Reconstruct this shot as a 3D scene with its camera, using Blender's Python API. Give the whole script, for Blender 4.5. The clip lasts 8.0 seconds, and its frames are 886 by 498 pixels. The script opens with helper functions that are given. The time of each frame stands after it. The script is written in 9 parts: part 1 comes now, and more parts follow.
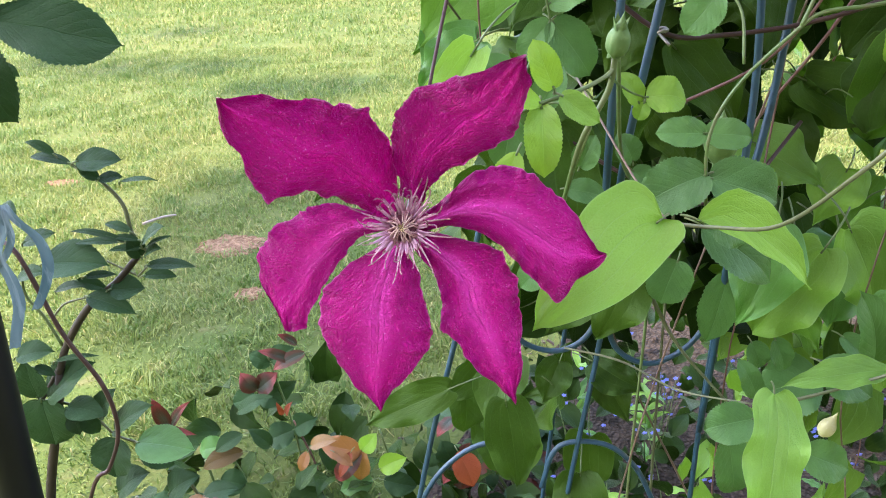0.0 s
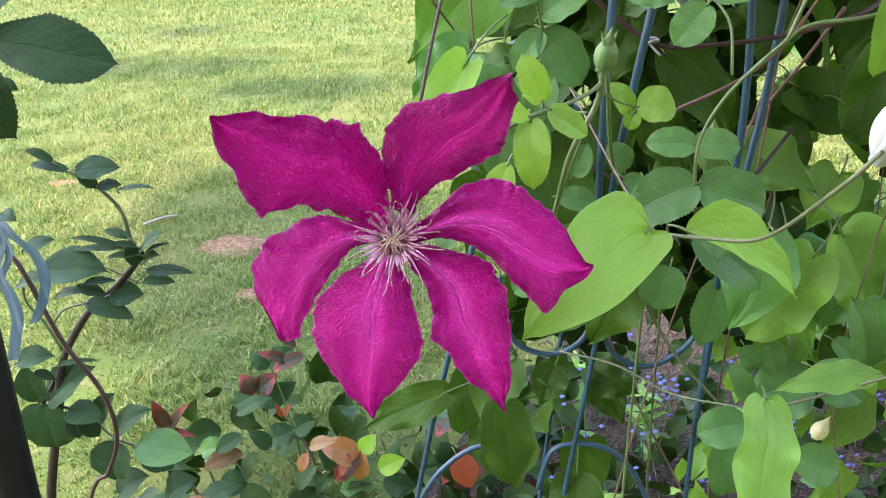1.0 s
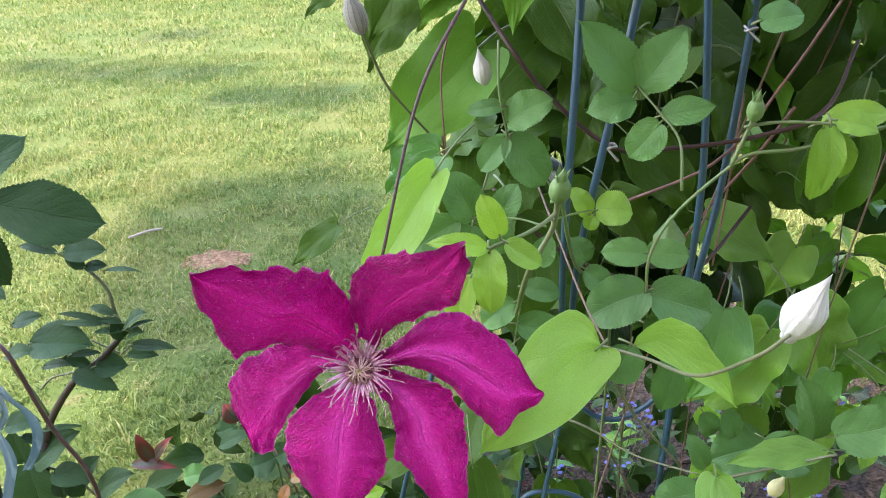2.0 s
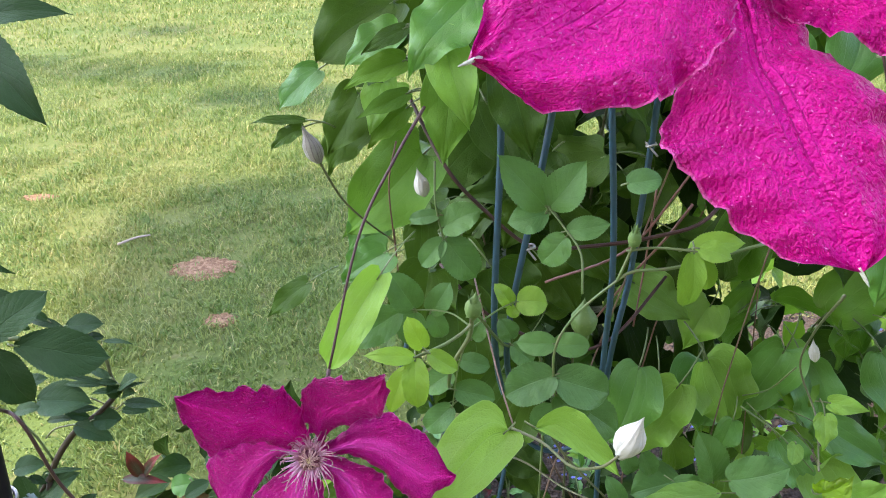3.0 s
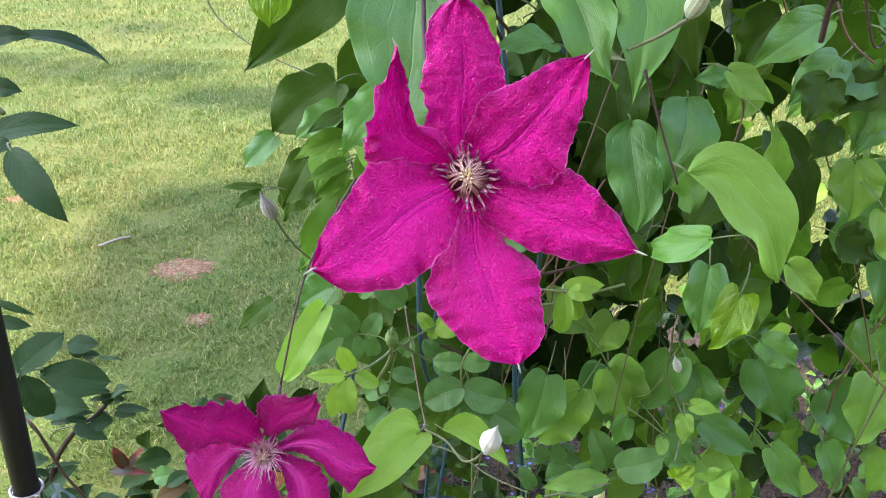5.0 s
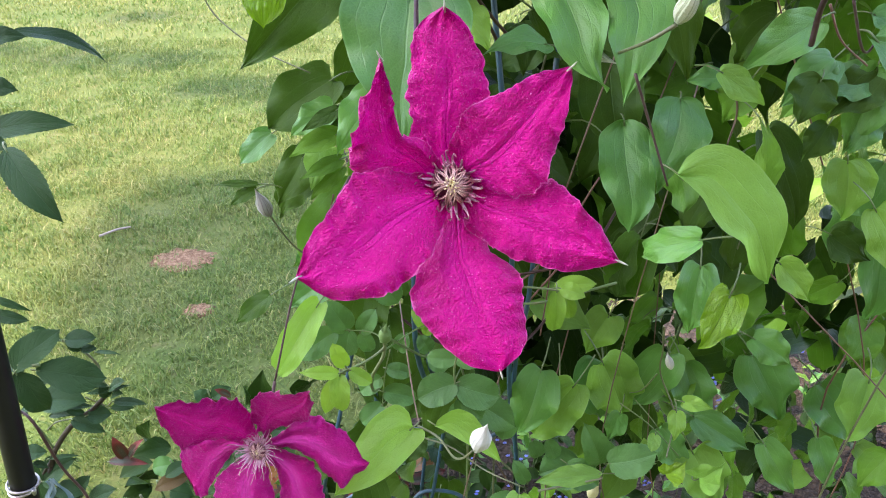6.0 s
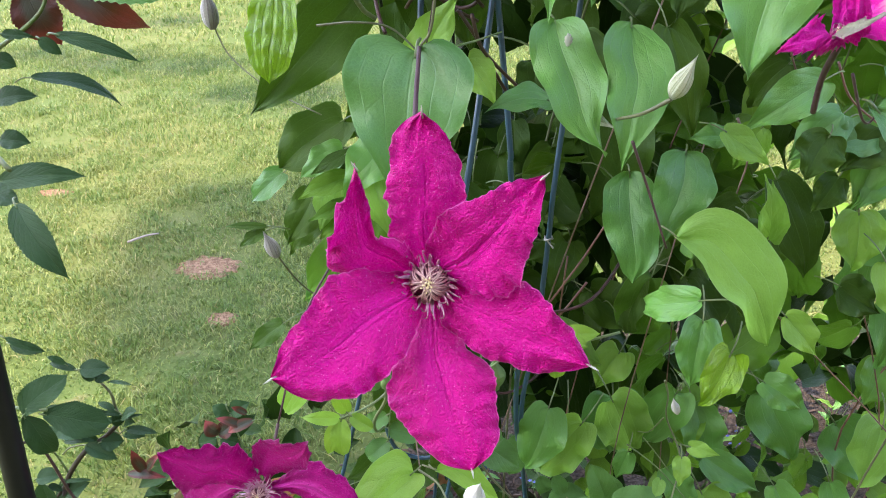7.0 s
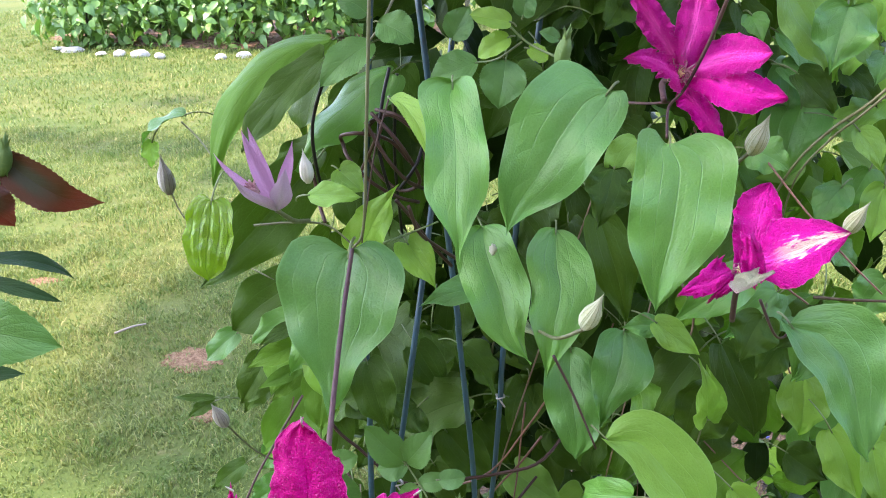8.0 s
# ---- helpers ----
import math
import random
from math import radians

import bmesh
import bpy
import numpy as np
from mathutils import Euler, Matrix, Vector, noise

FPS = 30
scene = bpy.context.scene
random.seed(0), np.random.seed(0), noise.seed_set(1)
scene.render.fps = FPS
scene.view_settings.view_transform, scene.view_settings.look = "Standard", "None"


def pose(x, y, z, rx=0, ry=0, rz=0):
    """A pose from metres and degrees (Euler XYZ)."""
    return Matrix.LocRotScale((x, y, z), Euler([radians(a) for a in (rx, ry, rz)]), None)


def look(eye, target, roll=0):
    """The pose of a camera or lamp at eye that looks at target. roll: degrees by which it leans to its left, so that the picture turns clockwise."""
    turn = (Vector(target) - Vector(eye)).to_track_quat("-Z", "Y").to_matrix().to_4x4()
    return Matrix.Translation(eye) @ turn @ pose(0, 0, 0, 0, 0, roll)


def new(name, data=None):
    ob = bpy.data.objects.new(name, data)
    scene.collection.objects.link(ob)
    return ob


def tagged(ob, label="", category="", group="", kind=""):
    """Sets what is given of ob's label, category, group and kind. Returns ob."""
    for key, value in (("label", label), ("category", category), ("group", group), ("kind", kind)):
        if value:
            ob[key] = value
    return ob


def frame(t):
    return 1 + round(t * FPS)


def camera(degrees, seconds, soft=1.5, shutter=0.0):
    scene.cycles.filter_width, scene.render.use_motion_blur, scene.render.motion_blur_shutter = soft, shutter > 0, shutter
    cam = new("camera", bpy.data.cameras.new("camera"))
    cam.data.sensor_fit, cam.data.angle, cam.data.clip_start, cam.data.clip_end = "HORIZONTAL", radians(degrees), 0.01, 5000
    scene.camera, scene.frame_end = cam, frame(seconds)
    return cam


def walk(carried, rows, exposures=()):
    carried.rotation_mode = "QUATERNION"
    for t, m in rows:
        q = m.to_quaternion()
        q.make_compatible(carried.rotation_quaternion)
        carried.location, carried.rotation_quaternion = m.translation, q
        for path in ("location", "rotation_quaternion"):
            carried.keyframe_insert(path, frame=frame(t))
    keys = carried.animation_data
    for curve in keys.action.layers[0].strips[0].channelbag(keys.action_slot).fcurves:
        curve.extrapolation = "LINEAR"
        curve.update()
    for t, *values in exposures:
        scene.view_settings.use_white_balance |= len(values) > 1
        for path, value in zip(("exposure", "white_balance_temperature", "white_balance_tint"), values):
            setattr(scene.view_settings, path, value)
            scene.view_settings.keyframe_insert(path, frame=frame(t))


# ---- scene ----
cam = camera(58.0, 8.0, soft=1.0, shutter=0.0)
PATH = [
    (0, (0.028, -0.024, 0.977), (-0.115, 1.782, 0.129), -3.1),
    (0.5, (0.032, -0.023, 0.977), (-0.114, 1.781, 0.126), -3.1),
    (1, (0.033, -0.027, 0.984), (-0.114, 1.777, 0.133), -3.2),
    (1.5, (0.042, -0.023, 1.009), (-0.111, 1.779, 0.155), -2.9),
    (1.7, (0.041, -0.021, 1.019), (-0.084, 1.784, 0.167), -2.5),
    (2.8, (0.077, -0.068, 1.132), (-0.026, 1.725, 0.251), -2.0),
    (3, (0.082, -0.077, 1.145), (-0.005, 1.713, 0.258), -1.7),
    (3.5, (0.11, -0.116, 1.188), (0.06, 1.673, 0.297), -1.7),
    (4, (0.124, -0.145, 1.214), (0.086, 1.644, 0.322), -1.5),
    (4.5, (0.13, -0.171, 1.234), (0.081, 1.611, 0.328), -1.4),
    (4.7, (0.128, -0.175, 1.238), (0.091, 1.605, 0.328), -1.2),
    (5.8, (0.137, -0.185, 1.243), (0.089, 1.587, 0.317), -0.8),
    (6, (0.136, -0.18, 1.248), (0.093, 1.587, 0.313), -0.9),
    (6.5, (0.138, -0.175, 1.251), (0.068, 1.59, 0.314), -0.8),
    (7, (0.155, -0.167, 1.281), (0.041, 1.6, 0.351), -0.9),
    (7.5, (0.194, -0.167, 1.326), (0.063, 1.625, 0.448), -0.9),
    (8, (0.198, -0.135, 1.363), (0.085, 1.701, 0.576), -1.3),
]
EXPOSURES = [(0.0, 3.42, 7000.0, 27.0), (1.5, 3.4, 7000.0, 27.0), (3.0, 3.2, 7000.0, 27.0), (8.0, 3.24, 7000.0, 27.0)]
walk(cam, [(t, look(eye, target, roll)) for t, eye, target, roll in PATH], EXPOSURES)

# ---- light ----
SUN_TO = Vector((-0.52, -0.10, 0.85)).normalized()
world = bpy.data.worlds.new("sky")
scene.world = world
world.use_nodes = True
wn = world.node_tree
wn.nodes.clear()
sky = wn.nodes.new("ShaderNodeTexSky")
sky.sky_type = 'NISHITA'
sky.sun_disc = False
sky.sun_elevation = math.asin(SUN_TO.z)
sky.sun_rotation = math.atan2(SUN_TO.x, SUN_TO.y)
sky_bg = wn.nodes.new("ShaderNodeBackground")
sky_bg.inputs["Strength"].default_value = 0.15
sky_out = wn.nodes.new("ShaderNodeOutputWorld")
wn.links.new(sky.outputs[0], sky_bg.inputs[0])
wn.links.new(sky_bg.outputs[0], sky_out.inputs[0])
sun_data = bpy.data.lights.new("sun", 'SUN')
sun_data.energy = 1.36
sun_data.angle = radians(1.6)
sun_data.color = (1.0, 0.92, 0.74)
sun = new("sun", sun_data)
sun.matrix_world = look(SUN_TO * 20, (0, 0, 0))


# ---- materials ----
class Nodes:
    """Short hand for one material's node tree."""

    def __init__(self, name):
        self.mat = bpy.data.materials.new(name)
        self.mat.use_nodes = True
        self.tree = self.mat.node_tree
        self.tree.nodes.clear()

    def add(self, kind):
        return self.tree.nodes.new(kind)

    def put(self, socket, value):
        if isinstance(value, bpy.types.NodeSocket):
            self.tree.links.new(value, socket)
        elif isinstance(value, (tuple, list)) and len(value) == 3 and socket.type == 'RGBA':
            socket.default_value = (*value, 1.0)
        else:
            socket.default_value = value

    def calc(self, op, a, b=0.0, clamp=False):
        n = self.add("ShaderNodeMath")
        n.operation = op
        n.use_clamp = clamp
        self.put(n.inputs[0], a)
        self.put(n.inputs[1], b)
        return n.outputs[0]

    def step(self, value, lo, hi, a=0.0, b=1.0):
        n = self.add("ShaderNodeMapRange")
        n.interpolation_type = 'SMOOTHSTEP'
        for i, v in enumerate((value, lo, hi, a, b)):
            self.put(n.inputs[i], v)
        return n.outputs[0]

    def blend(self, fac, a, b, mode='MIX'):
        n = self.add("ShaderNodeMix")
        n.data_type = 'RGBA'
        n.blend_type = mode
        self.put(n.inputs[0], fac)
        self.put(n.inputs[6], a)
        self.put(n.inputs[7], b)
        return n.outputs[2]

    def coords(self, which="Object"):
        return self.add("ShaderNodeTexCoord").outputs[which]

    def noise(self, scale, detail=3.0, where=None, rough=0.55):
        n = self.add("ShaderNodeTexNoise")
        n.inputs["Scale"].default_value = scale
        n.inputs["Detail"].default_value = detail
        n.inputs["Roughness"].default_value = rough
        if where is not None:
            self.tree.links.new(where, n.inputs["Vector"])
        return n.outputs[0]

    def cells(self, scale, where=None, feature='DISTANCE_TO_EDGE'):
        n = self.add("ShaderNodeTexVoronoi")
        n.feature = feature
        n.inputs["Scale"].default_value = scale
        if where is not None:
            self.tree.links.new(where, n.inputs["Vector"])
        return n.outputs["Distance"]

    def stretch(self, where, x, y, z=1.0):
        n = self.add("ShaderNodeMapping")
        n.inputs["Scale"].default_value = (x, y, z)
        self.tree.links.new(where, n.inputs["Vector"])
        return n.outputs[0]

    def bump(self, height, strength, distance=0.001):
        n = self.add("ShaderNodeBump")
        n.inputs["Strength"].default_value = strength
        n.inputs["Distance"].default_value = distance
        self.put(n.inputs["Height"], height)
        return n.outputs[0]

    def finish(self, colour, rough=0.5, normal=None, metal=0.0, spec=0.5, thin=0.0, thin_colour=None, sheen=0.0):
        p = self.add("ShaderNodeBsdfPrincipled")
        self.put(p.inputs["Base Color"], colour)
        self.put(p.inputs["Roughness"], rough)
        self.put(p.inputs["Metallic"], metal)
        self.put(p.inputs["Specular IOR Level"], spec)
        if sheen:
            self.put(p.inputs["Sheen Weight"], sheen)
        if normal is not None:
            self.put(p.inputs["Normal"], normal)
        last = p.outputs[0]
        if thin:
            tr = self.add("ShaderNodeBsdfTranslucent")
            self.put(tr.inputs["Color"], thin_colour if thin_colour is not None else colour)
            if normal is not None:
                self.put(tr.inputs["Normal"], normal)
            mx = self.add("ShaderNodeMixShader")
            mx.inputs[0].default_value = thin
            self.tree.links.new(last, mx.inputs[1])
            self.tree.links.new(tr.outputs[0], mx.inputs[2])
            last = mx.outputs[0]
        out = self.add("ShaderNodeOutputMaterial")
        self.tree.links.new(last, out.inputs[0])
        return self.mat

    def own(self):
        return self.add("ShaderNodeObjectInfo").outputs["Random"]

    def island(self):
        return self.add("ShaderNodeNewGeometry").outputs["Random Per Island"]


def scaled(c, k):
    return tuple(min(1.0, v * k) for v in c)


def leaf_material(name, base, vein, rough=0.36, thin=0.19, pinnate=False, bump=0.5, island=False, tint=(1.3, 1.12, 0.6), spec=0.6, tip=None, vary=0.4):
    n = Nodes(name)
    uv = n.coords("UV")
    sep = n.add("ShaderNodeSeparateXYZ")
    n.tree.links.new(uv, sep.inputs[0])
    side = n.calc('ABSOLUTE', n.calc('SUBTRACT', n.calc('MULTIPLY', sep.outputs[0], 2.0), 1.0))
    along = sep.outputs[1]
    wob = n.calc('MULTIPLY', n.calc('SUBTRACT', n.noise(2.5, 1.0, uv), 0.5), 0.14)
    side_w = n.calc('ADD', side, wob)
    mid = n.step(side, 0.0, 0.03, 1.0, 0.0)
    if pinnate:
        ph = n.calc('SUBTRACT', n.calc('MULTIPLY', along, 8.0), n.calc('MULTIPLY', side_w, 3.0))
        saw = n.calc('PINGPONG', ph, 0.5)
        rib = n.calc('MULTIPLY', n.step(saw, 0.0, 0.07, 1.0, 0.0), 0.22)
    else:
        arc = n.calc('ABSOLUTE', n.calc('SUBTRACT', side_w, 0.38))
        arc2 = n.calc('ABSOLUTE', n.calc('SUBTRACT', side_w, 0.74))
        rib = n.calc('MAXIMUM', n.step(arc, 0.0, 0.018, 0.75, 0.0), n.step(arc2, 0.0, 0.016, 0.5, 0.0))
        rib = n.calc('MULTIPLY', rib, n.step(along, 1.0, 0.55))
        ph = n.calc('ADD', n.calc('SUBTRACT', n.calc('MULTIPLY', along, 4.0), n.calc('MULTIPLY', side_w, 1.7)), n.noise(2.5, 2.0, uv))
        saw = n.calc('PINGPONG', ph, 0.5)
        rib = n.calc('MAXIMUM', rib, n.step(saw, 0.0, 0.03, 0.22, 0.0))
    veins = n.calc('MAXIMUM', mid, rib)
    net = n.cells(1.0, n.stretch(uv, 30.0, 44.0))
    big = n.noise(2.6, 3.0, uv)
    fine = n.noise(70.0, 3.0, uv)
    who = n.island() if island else n.own()
    c = n.blend(n.step(big, 0.3, 0.75), scaled(base, 0.86), scaled(base, 1.12))
    c = n.blend(n.step(who, 0.2, 1.0, 0.0, 0.5), c, tuple(min(1, a * b) for a, b in zip(base, tint)))
    c = n.blend(n.step(who, 0.25 + 0.4 * vary, 0.0, 0.0, vary), c, scaled(base, 0.68 - 0.4 * vary))
    c = n.blend(n.calc('MULTIPLY', n.step(fine, 0.5, 0.75), 0.22), c, scaled(base, 1.5))
    c = n.blend(n.step(net, 0.1, 0.0, 0.0, 0.12), c, vein)
    c = n.blend(n.calc('MULTIPLY', veins, 0.42 if pinnate else 0.3), c, vein)
    c = n.blend(n.step(side, 0.955, 0.995, 0.0, 0.45), c, vein)
    if tip:
        c = n.blend(n.calc('MULTIPLY', n.step(side_w, 0.7, 0.25), n.step(along, 0.75, 0.4)), c, (0.035, 0.05, 0.03))
        c = n.blend(n.step(n.calc('ADD', along, wob), 0.62, 0.82), c, tip)
    spots = n.step(n.noise(38.0, 1.0, uv), 0.78, 0.81)
    c = n.blend(n.calc('MULTIPLY', spots, 0.3), c, (0.2, 0.17, 0.07))
    quilt = n.step(saw, 0.0, 0.3, 0.0, 0.12 if pinnate else 0.3)
    h = n.calc('SUBTRACT', n.calc('MULTIPLY', n.step(net, 0.0, 0.3), 0.12), n.calc('MULTIPLY', veins, 0.9 if pinnate else 0.45))
    h = n.calc('ADD', h, n.calc('MULTIPLY', quilt, n.step(side, 0.0, 0.25)))
    h = n.calc('ADD', h, n.calc('MULTIPLY', n.noise(5.0, 2.0, uv), 1.0 if pinnate else 0.7))
    r = n.step(fine, 0.2, 0.8, rough - 0.05, rough + 0.09)
    return n.finish(c, r, n.bump(h, bump, 0.0015), spec=spec, thin=thin, thin_colour=n.blend(0.5, c, tuple(min(1, a * b) for a, b in zip(base, (1.7, 1.6, 0.35)))))


CLEMATIS = leaf_material("clematis_leaf", (0.078, 0.25, 0.05), (0.165, 0.37, 0.12), rough=0.34, spec=0.45)
CLEMATIS_MIXED = leaf_material("mixed_clematis_leaf", (0.085, 0.235, 0.026), (0.17, 0.36, 0.07), rough=0.36, spec=0.26, vary=0.65)
CLEMATIS_MATTE = leaf_material("matte_clematis_leaf", (0.082, 0.21, 0.026), (0.15, 0.32, 0.07), rough=0.5, spec=0.12, thin=0.24, vary=0.2)
# Young yellow-green, also standing in for light on and through outer leaves.
CLEMATIS_LIGHT = leaf_material("young_lit_clematis_leaf", (0.175, 0.385, 0.072), (0.30, 0.52, 0.17), rough=0.36, spec=0.3, thin=0.42)
# Leaf green lowered to stand in for shade inside the vine.
CLEMATIS_DARK = leaf_material("dark_shaded_clematis_leaf", (0.036, 0.092, 0.011), (0.095, 0.20, 0.045), rough=0.42, spec=0.14, thin=0.2)
CLEMATIS_YOUNG = leaf_material("puckered_young_leaf", (0.15, 0.33, 0.014), (0.2, 0.4, 0.05), rough=0.16, bump=1.0, thin=0.32, spec=0.8)
ROSE = leaf_material("rose_leaf", (0.070, 0.195, 0.05), (0.13, 0.29, 0.10), pinnate=True, rough=0.4, tint=(1.2, 1.12, 0.8), spec=0.3, bump=0.4)
ROSE_DARK = leaf_material("dark_rose_leaf", (0.022, 0.062, 0.021), (0.05, 0.115, 0.045), pinnate=True, rough=0.5, spec=0.14, thin=0.12, tint=(1.1, 1.2, 0.9))
ROSE_YOUNG = leaf_material("young_rose_leaf", (0.17, 0.36, 0.04), (0.27, 0.47, 0.1), pinnate=True, thin=0.34, spec=0.42, bump=0.35)
ROSE_RED = leaf_material("red_rose_leaf", (0.070, 0.022, 0.015), (0.15, 0.05, 0.03), pinnate=True, rough=0.42, thin=0.16, tint=(1.2, 2.2, 1.0), spec=0.25, tip=(0.19, 0.035, 0.03))
ROSE_BRONZE = leaf_material("bronze_rose_leaf", (0.075, 0.05, 0.014), (0.13, 0.085, 0.03), pinnate=True, rough=0.5, thin=0.16, tint=(1.2, 1.0, 0.9), spec=0.15)
ROSE_SCARLET = leaf_material("scarlet_rose_leaf", (0.22, 0.045, 0.022), (0.3, 0.09, 0.05), pinnate=True, rough=0.45, thin=0.25, tint=(1.1, 1.3, 1.0), spec=0.4)
ROSE_ORANGE = leaf_material("orange_rose_leaf", (0.22, 0.12, 0.03), (0.3, 0.18, 0.06), pinnate=True, rough=0.4, thin=0.3, tint=(1.4, 0.6, 0.9))
# Shade deep in the foliage is put into this very dark green.
FILL_SHADED = leaf_material("shade_dark_foliage", (0.015, 0.042, 0.006), (0.035, 0.08, 0.02), island=True, thin=0.06, spec=0.08)
# Paler copy of the fill leaf; light on outer leaves is in the colour.
FILL_LIT = leaf_material("lit_outer_foliage", (0.105, 0.24, 0.03), (0.17, 0.34, 0.08), island=True, thin=0.3, vary=0.5, spec=0.22)
TREE_LEAF = leaf_material("tree_leaf", (0.05, 0.14, 0.03), (0.09, 0.2, 0.05), island=True)
BORDER_LEAF = leaf_material("border_leaf", (0.09, 0.22, 0.045), (0.14, 0.3, 0.07), island=True, pinnate=True)


def petal_material(name, base, bar, edge, light=0.0, crease=0.42, grain=0.6):
    n = Nodes(name)
    uv = n.coords("UV")
    sep = n.add("ShaderNodeSeparateXYZ")
    n.tree.links.new(uv, sep.inputs[0])
    side = n.calc('ABSOLUTE', n.calc('SUBTRACT', n.calc('MULTIPLY', sep.outputs[0], 2.0), 1.0))
    along = sep.outputs[1]
    o = n.coords("Object")
    streak = n.noise(1.0, 3.0, n.stretch(uv, 46.0, 3.2))
    soft = n.noise(2.2, 2.0, uv)
    fold = n.calc('ABSOLUTE', n.calc('SUBTRACT', n.noise(560.0, 2.0, o, 0.5), 0.5))
    pebble = n.noise(1250.0, 2.0, o, 0.55)
    c = n.blend(n.step(soft, 0.25, 0.75), scaled(base, 0.9), scaled(base, 1.08))
    bar_m = n.calc('MULTIPLY', n.step(n.calc('ADD', side, n.calc('MULTIPLY', n.calc('SUBTRACT', streak, 0.5), 0.12)), 0.02, 0.42, 1.0, 0.0), n.step(along, 1.0, 0.2, 0.1, 1.0))
    c = n.blend(n.calc('MULTIPLY', bar_m, 0.6), c, bar)
    c = n.blend(n.step(side, 0.6, 0.96, 0.0, 0.4), c, edge)
    # pale rim painted as light caught by the upturned margin
    c = n.blend(n.step(side, 0.965, 0.99, 0.0, 0.4), c, (0.85, 0.28, 0.58))
    rib = n.calc('ADD', side, n.calc('MULTIPLY', n.calc('SUBTRACT', n.noise(4.0, 1.0, uv), 0.5), 0.02))
    gro = n.step(n.calc('ABSOLUTE', rib), 0.0, 0.016, 1.0, 0.0)
    for place_of, deep in ((0.11, 0.7),):
        gro = n.calc('MAXIMUM', gro, n.step(n.calc('ABSOLUTE', n.calc('SUBTRACT', rib, place_of)), 0.0, 0.014, deep, 0.0))
    gro = n.calc('MULTIPLY', gro, n.step(along, 0.98, 0.5))
    c = n.blend(n.calc('MULTIPLY', gro, 0.09), c, scaled(base, 0.5))
    tiny = n.step(n.noise(1700.0, 0.0, o), 0.75, 0.81)
    c = n.blend(n.calc('MULTIPLY', tiny, 0.45), c, (0.85, 0.35, 0.68))
    if light:
        patch = n.calc('MULTIPLY', n.step(n.calc('ADD', side, n.calc('MULTIPLY', n.calc('SUBTRACT', n.noise(9.0, 3.0, n.stretch(uv, 2.0, 1.0)), 0.5), 1.1)), 0.12, 0.3, 1.0, 0.0), n.step(along, 0.35, 0.62))
        c = n.blend(n.calc('MULTIPLY', patch, light), c, (0.82, 0.74, 0.55))
    h = n.calc('ADD', n.calc('MULTIPLY', n.step(fold, 0.0, 0.16), 0.25), n.calc('MULTIPLY', pebble, grain))
    slant = n.add("ShaderNodeCombineXYZ")
    n.put(slant.inputs[0], n.calc('MULTIPLY', sep.outputs[0], 20.0))
    n.put(slant.inputs[1], n.calc('MULTIPLY', n.calc('SUBTRACT', along, n.calc('MULTIPLY', side, 0.25)), 34.0))
    wrinkle = n.calc('ABSOLUTE', n.calc('SUBTRACT', n.noise(1.0, 3.0, slant.outputs[0], 0.55), 0.5))
    furrow = n.calc('MULTIPLY', n.step(wrinkle, 0.055, 0.0), n.step(side, 0.1, 0.5))
    wrinkle = n.calc('MULTIPLY', n.step(wrinkle, 0.0, 0.16), n.step(side, 0.08, 0.6))
    c = n.blend(n.calc('MULTIPLY', furrow, 0.22), c, edge)
    h = n.calc('ADD', h, n.calc('MULTIPLY', wrinkle, crease))
    h = n.calc('ADD', h, n.calc('MULTIPLY', streak, 0.05))
    h = n.calc('SUBTRACT', h, n.calc('MULTIPLY', gro, 0.45))
    return n.finish(c, n.step(pebble, 0.25, 0.75, 0.34, 0.5), n.bump(h, 0.9, 0.0015), spec=0.24, thin=0.2, thin_colour=scaled(base, 1.4))


PETAL = petal_material("magenta_petal", (0.575, 0.002, 0.212), (0.74, 0.010, 0.33), (0.27, 0.0006, 0.10), crease=0.28, grain=0.35)
# Darker red puts the upper petals' shade under top light into the colour.
PETAL_OLD_SHADED = petal_material("old_shaded_magenta_petal", (0.44, 0.002, 0.15), (0.57, 0.014, 0.265), (0.11, 0.0005, 0.045), crease=1.5)
PETAL_PALE = petal_material("lilac_barred_petal", (0.70, 0.02, 0.34), (0.82, 0.15, 0.55), (0.36, 0.004, 0.17), crease=0.8, grain=0.3)
PETAL_BARRED = petal_material("pale_barred_petal", (0.54, 0.005, 0.21), (0.78, 0.09, 0.48), (0.16, 0.001, 0.07), crease=1.0, grain=0.45)
PETAL_PINK = petal_material("rosy_magenta_petal", (0.74, 0.006, 0.33), (0.84, 0.05, 0.47), (0.42, 0.002, 0.19), crease=0.6, grain=0.3)
GREEN_BACK = petal_material("green_backed_petal", (0.27, 0.30, 0.19), (0.36, 0.39, 0.26), (0.36, 0.24, 0.27))
PETAL_WHITE = petal_material("cream_streaked_petal", (0.72, 0.008, 0.33), (0.82, 0.06, 0.47), (0.40, 0.002, 0.18), light=0.9, grain=0.3)
MAUVE = petal_material("mauve_petal", (0.55, 0.30, 0.50), (0.66, 0.42, 0.62), (0.38, 0.18, 0.36))
MAUVE_BACK = petal_material("grey_backed_petal", (0.42, 0.31, 0.40), (0.33, 0.36, 0.27), (0.50, 0.32, 0.47))


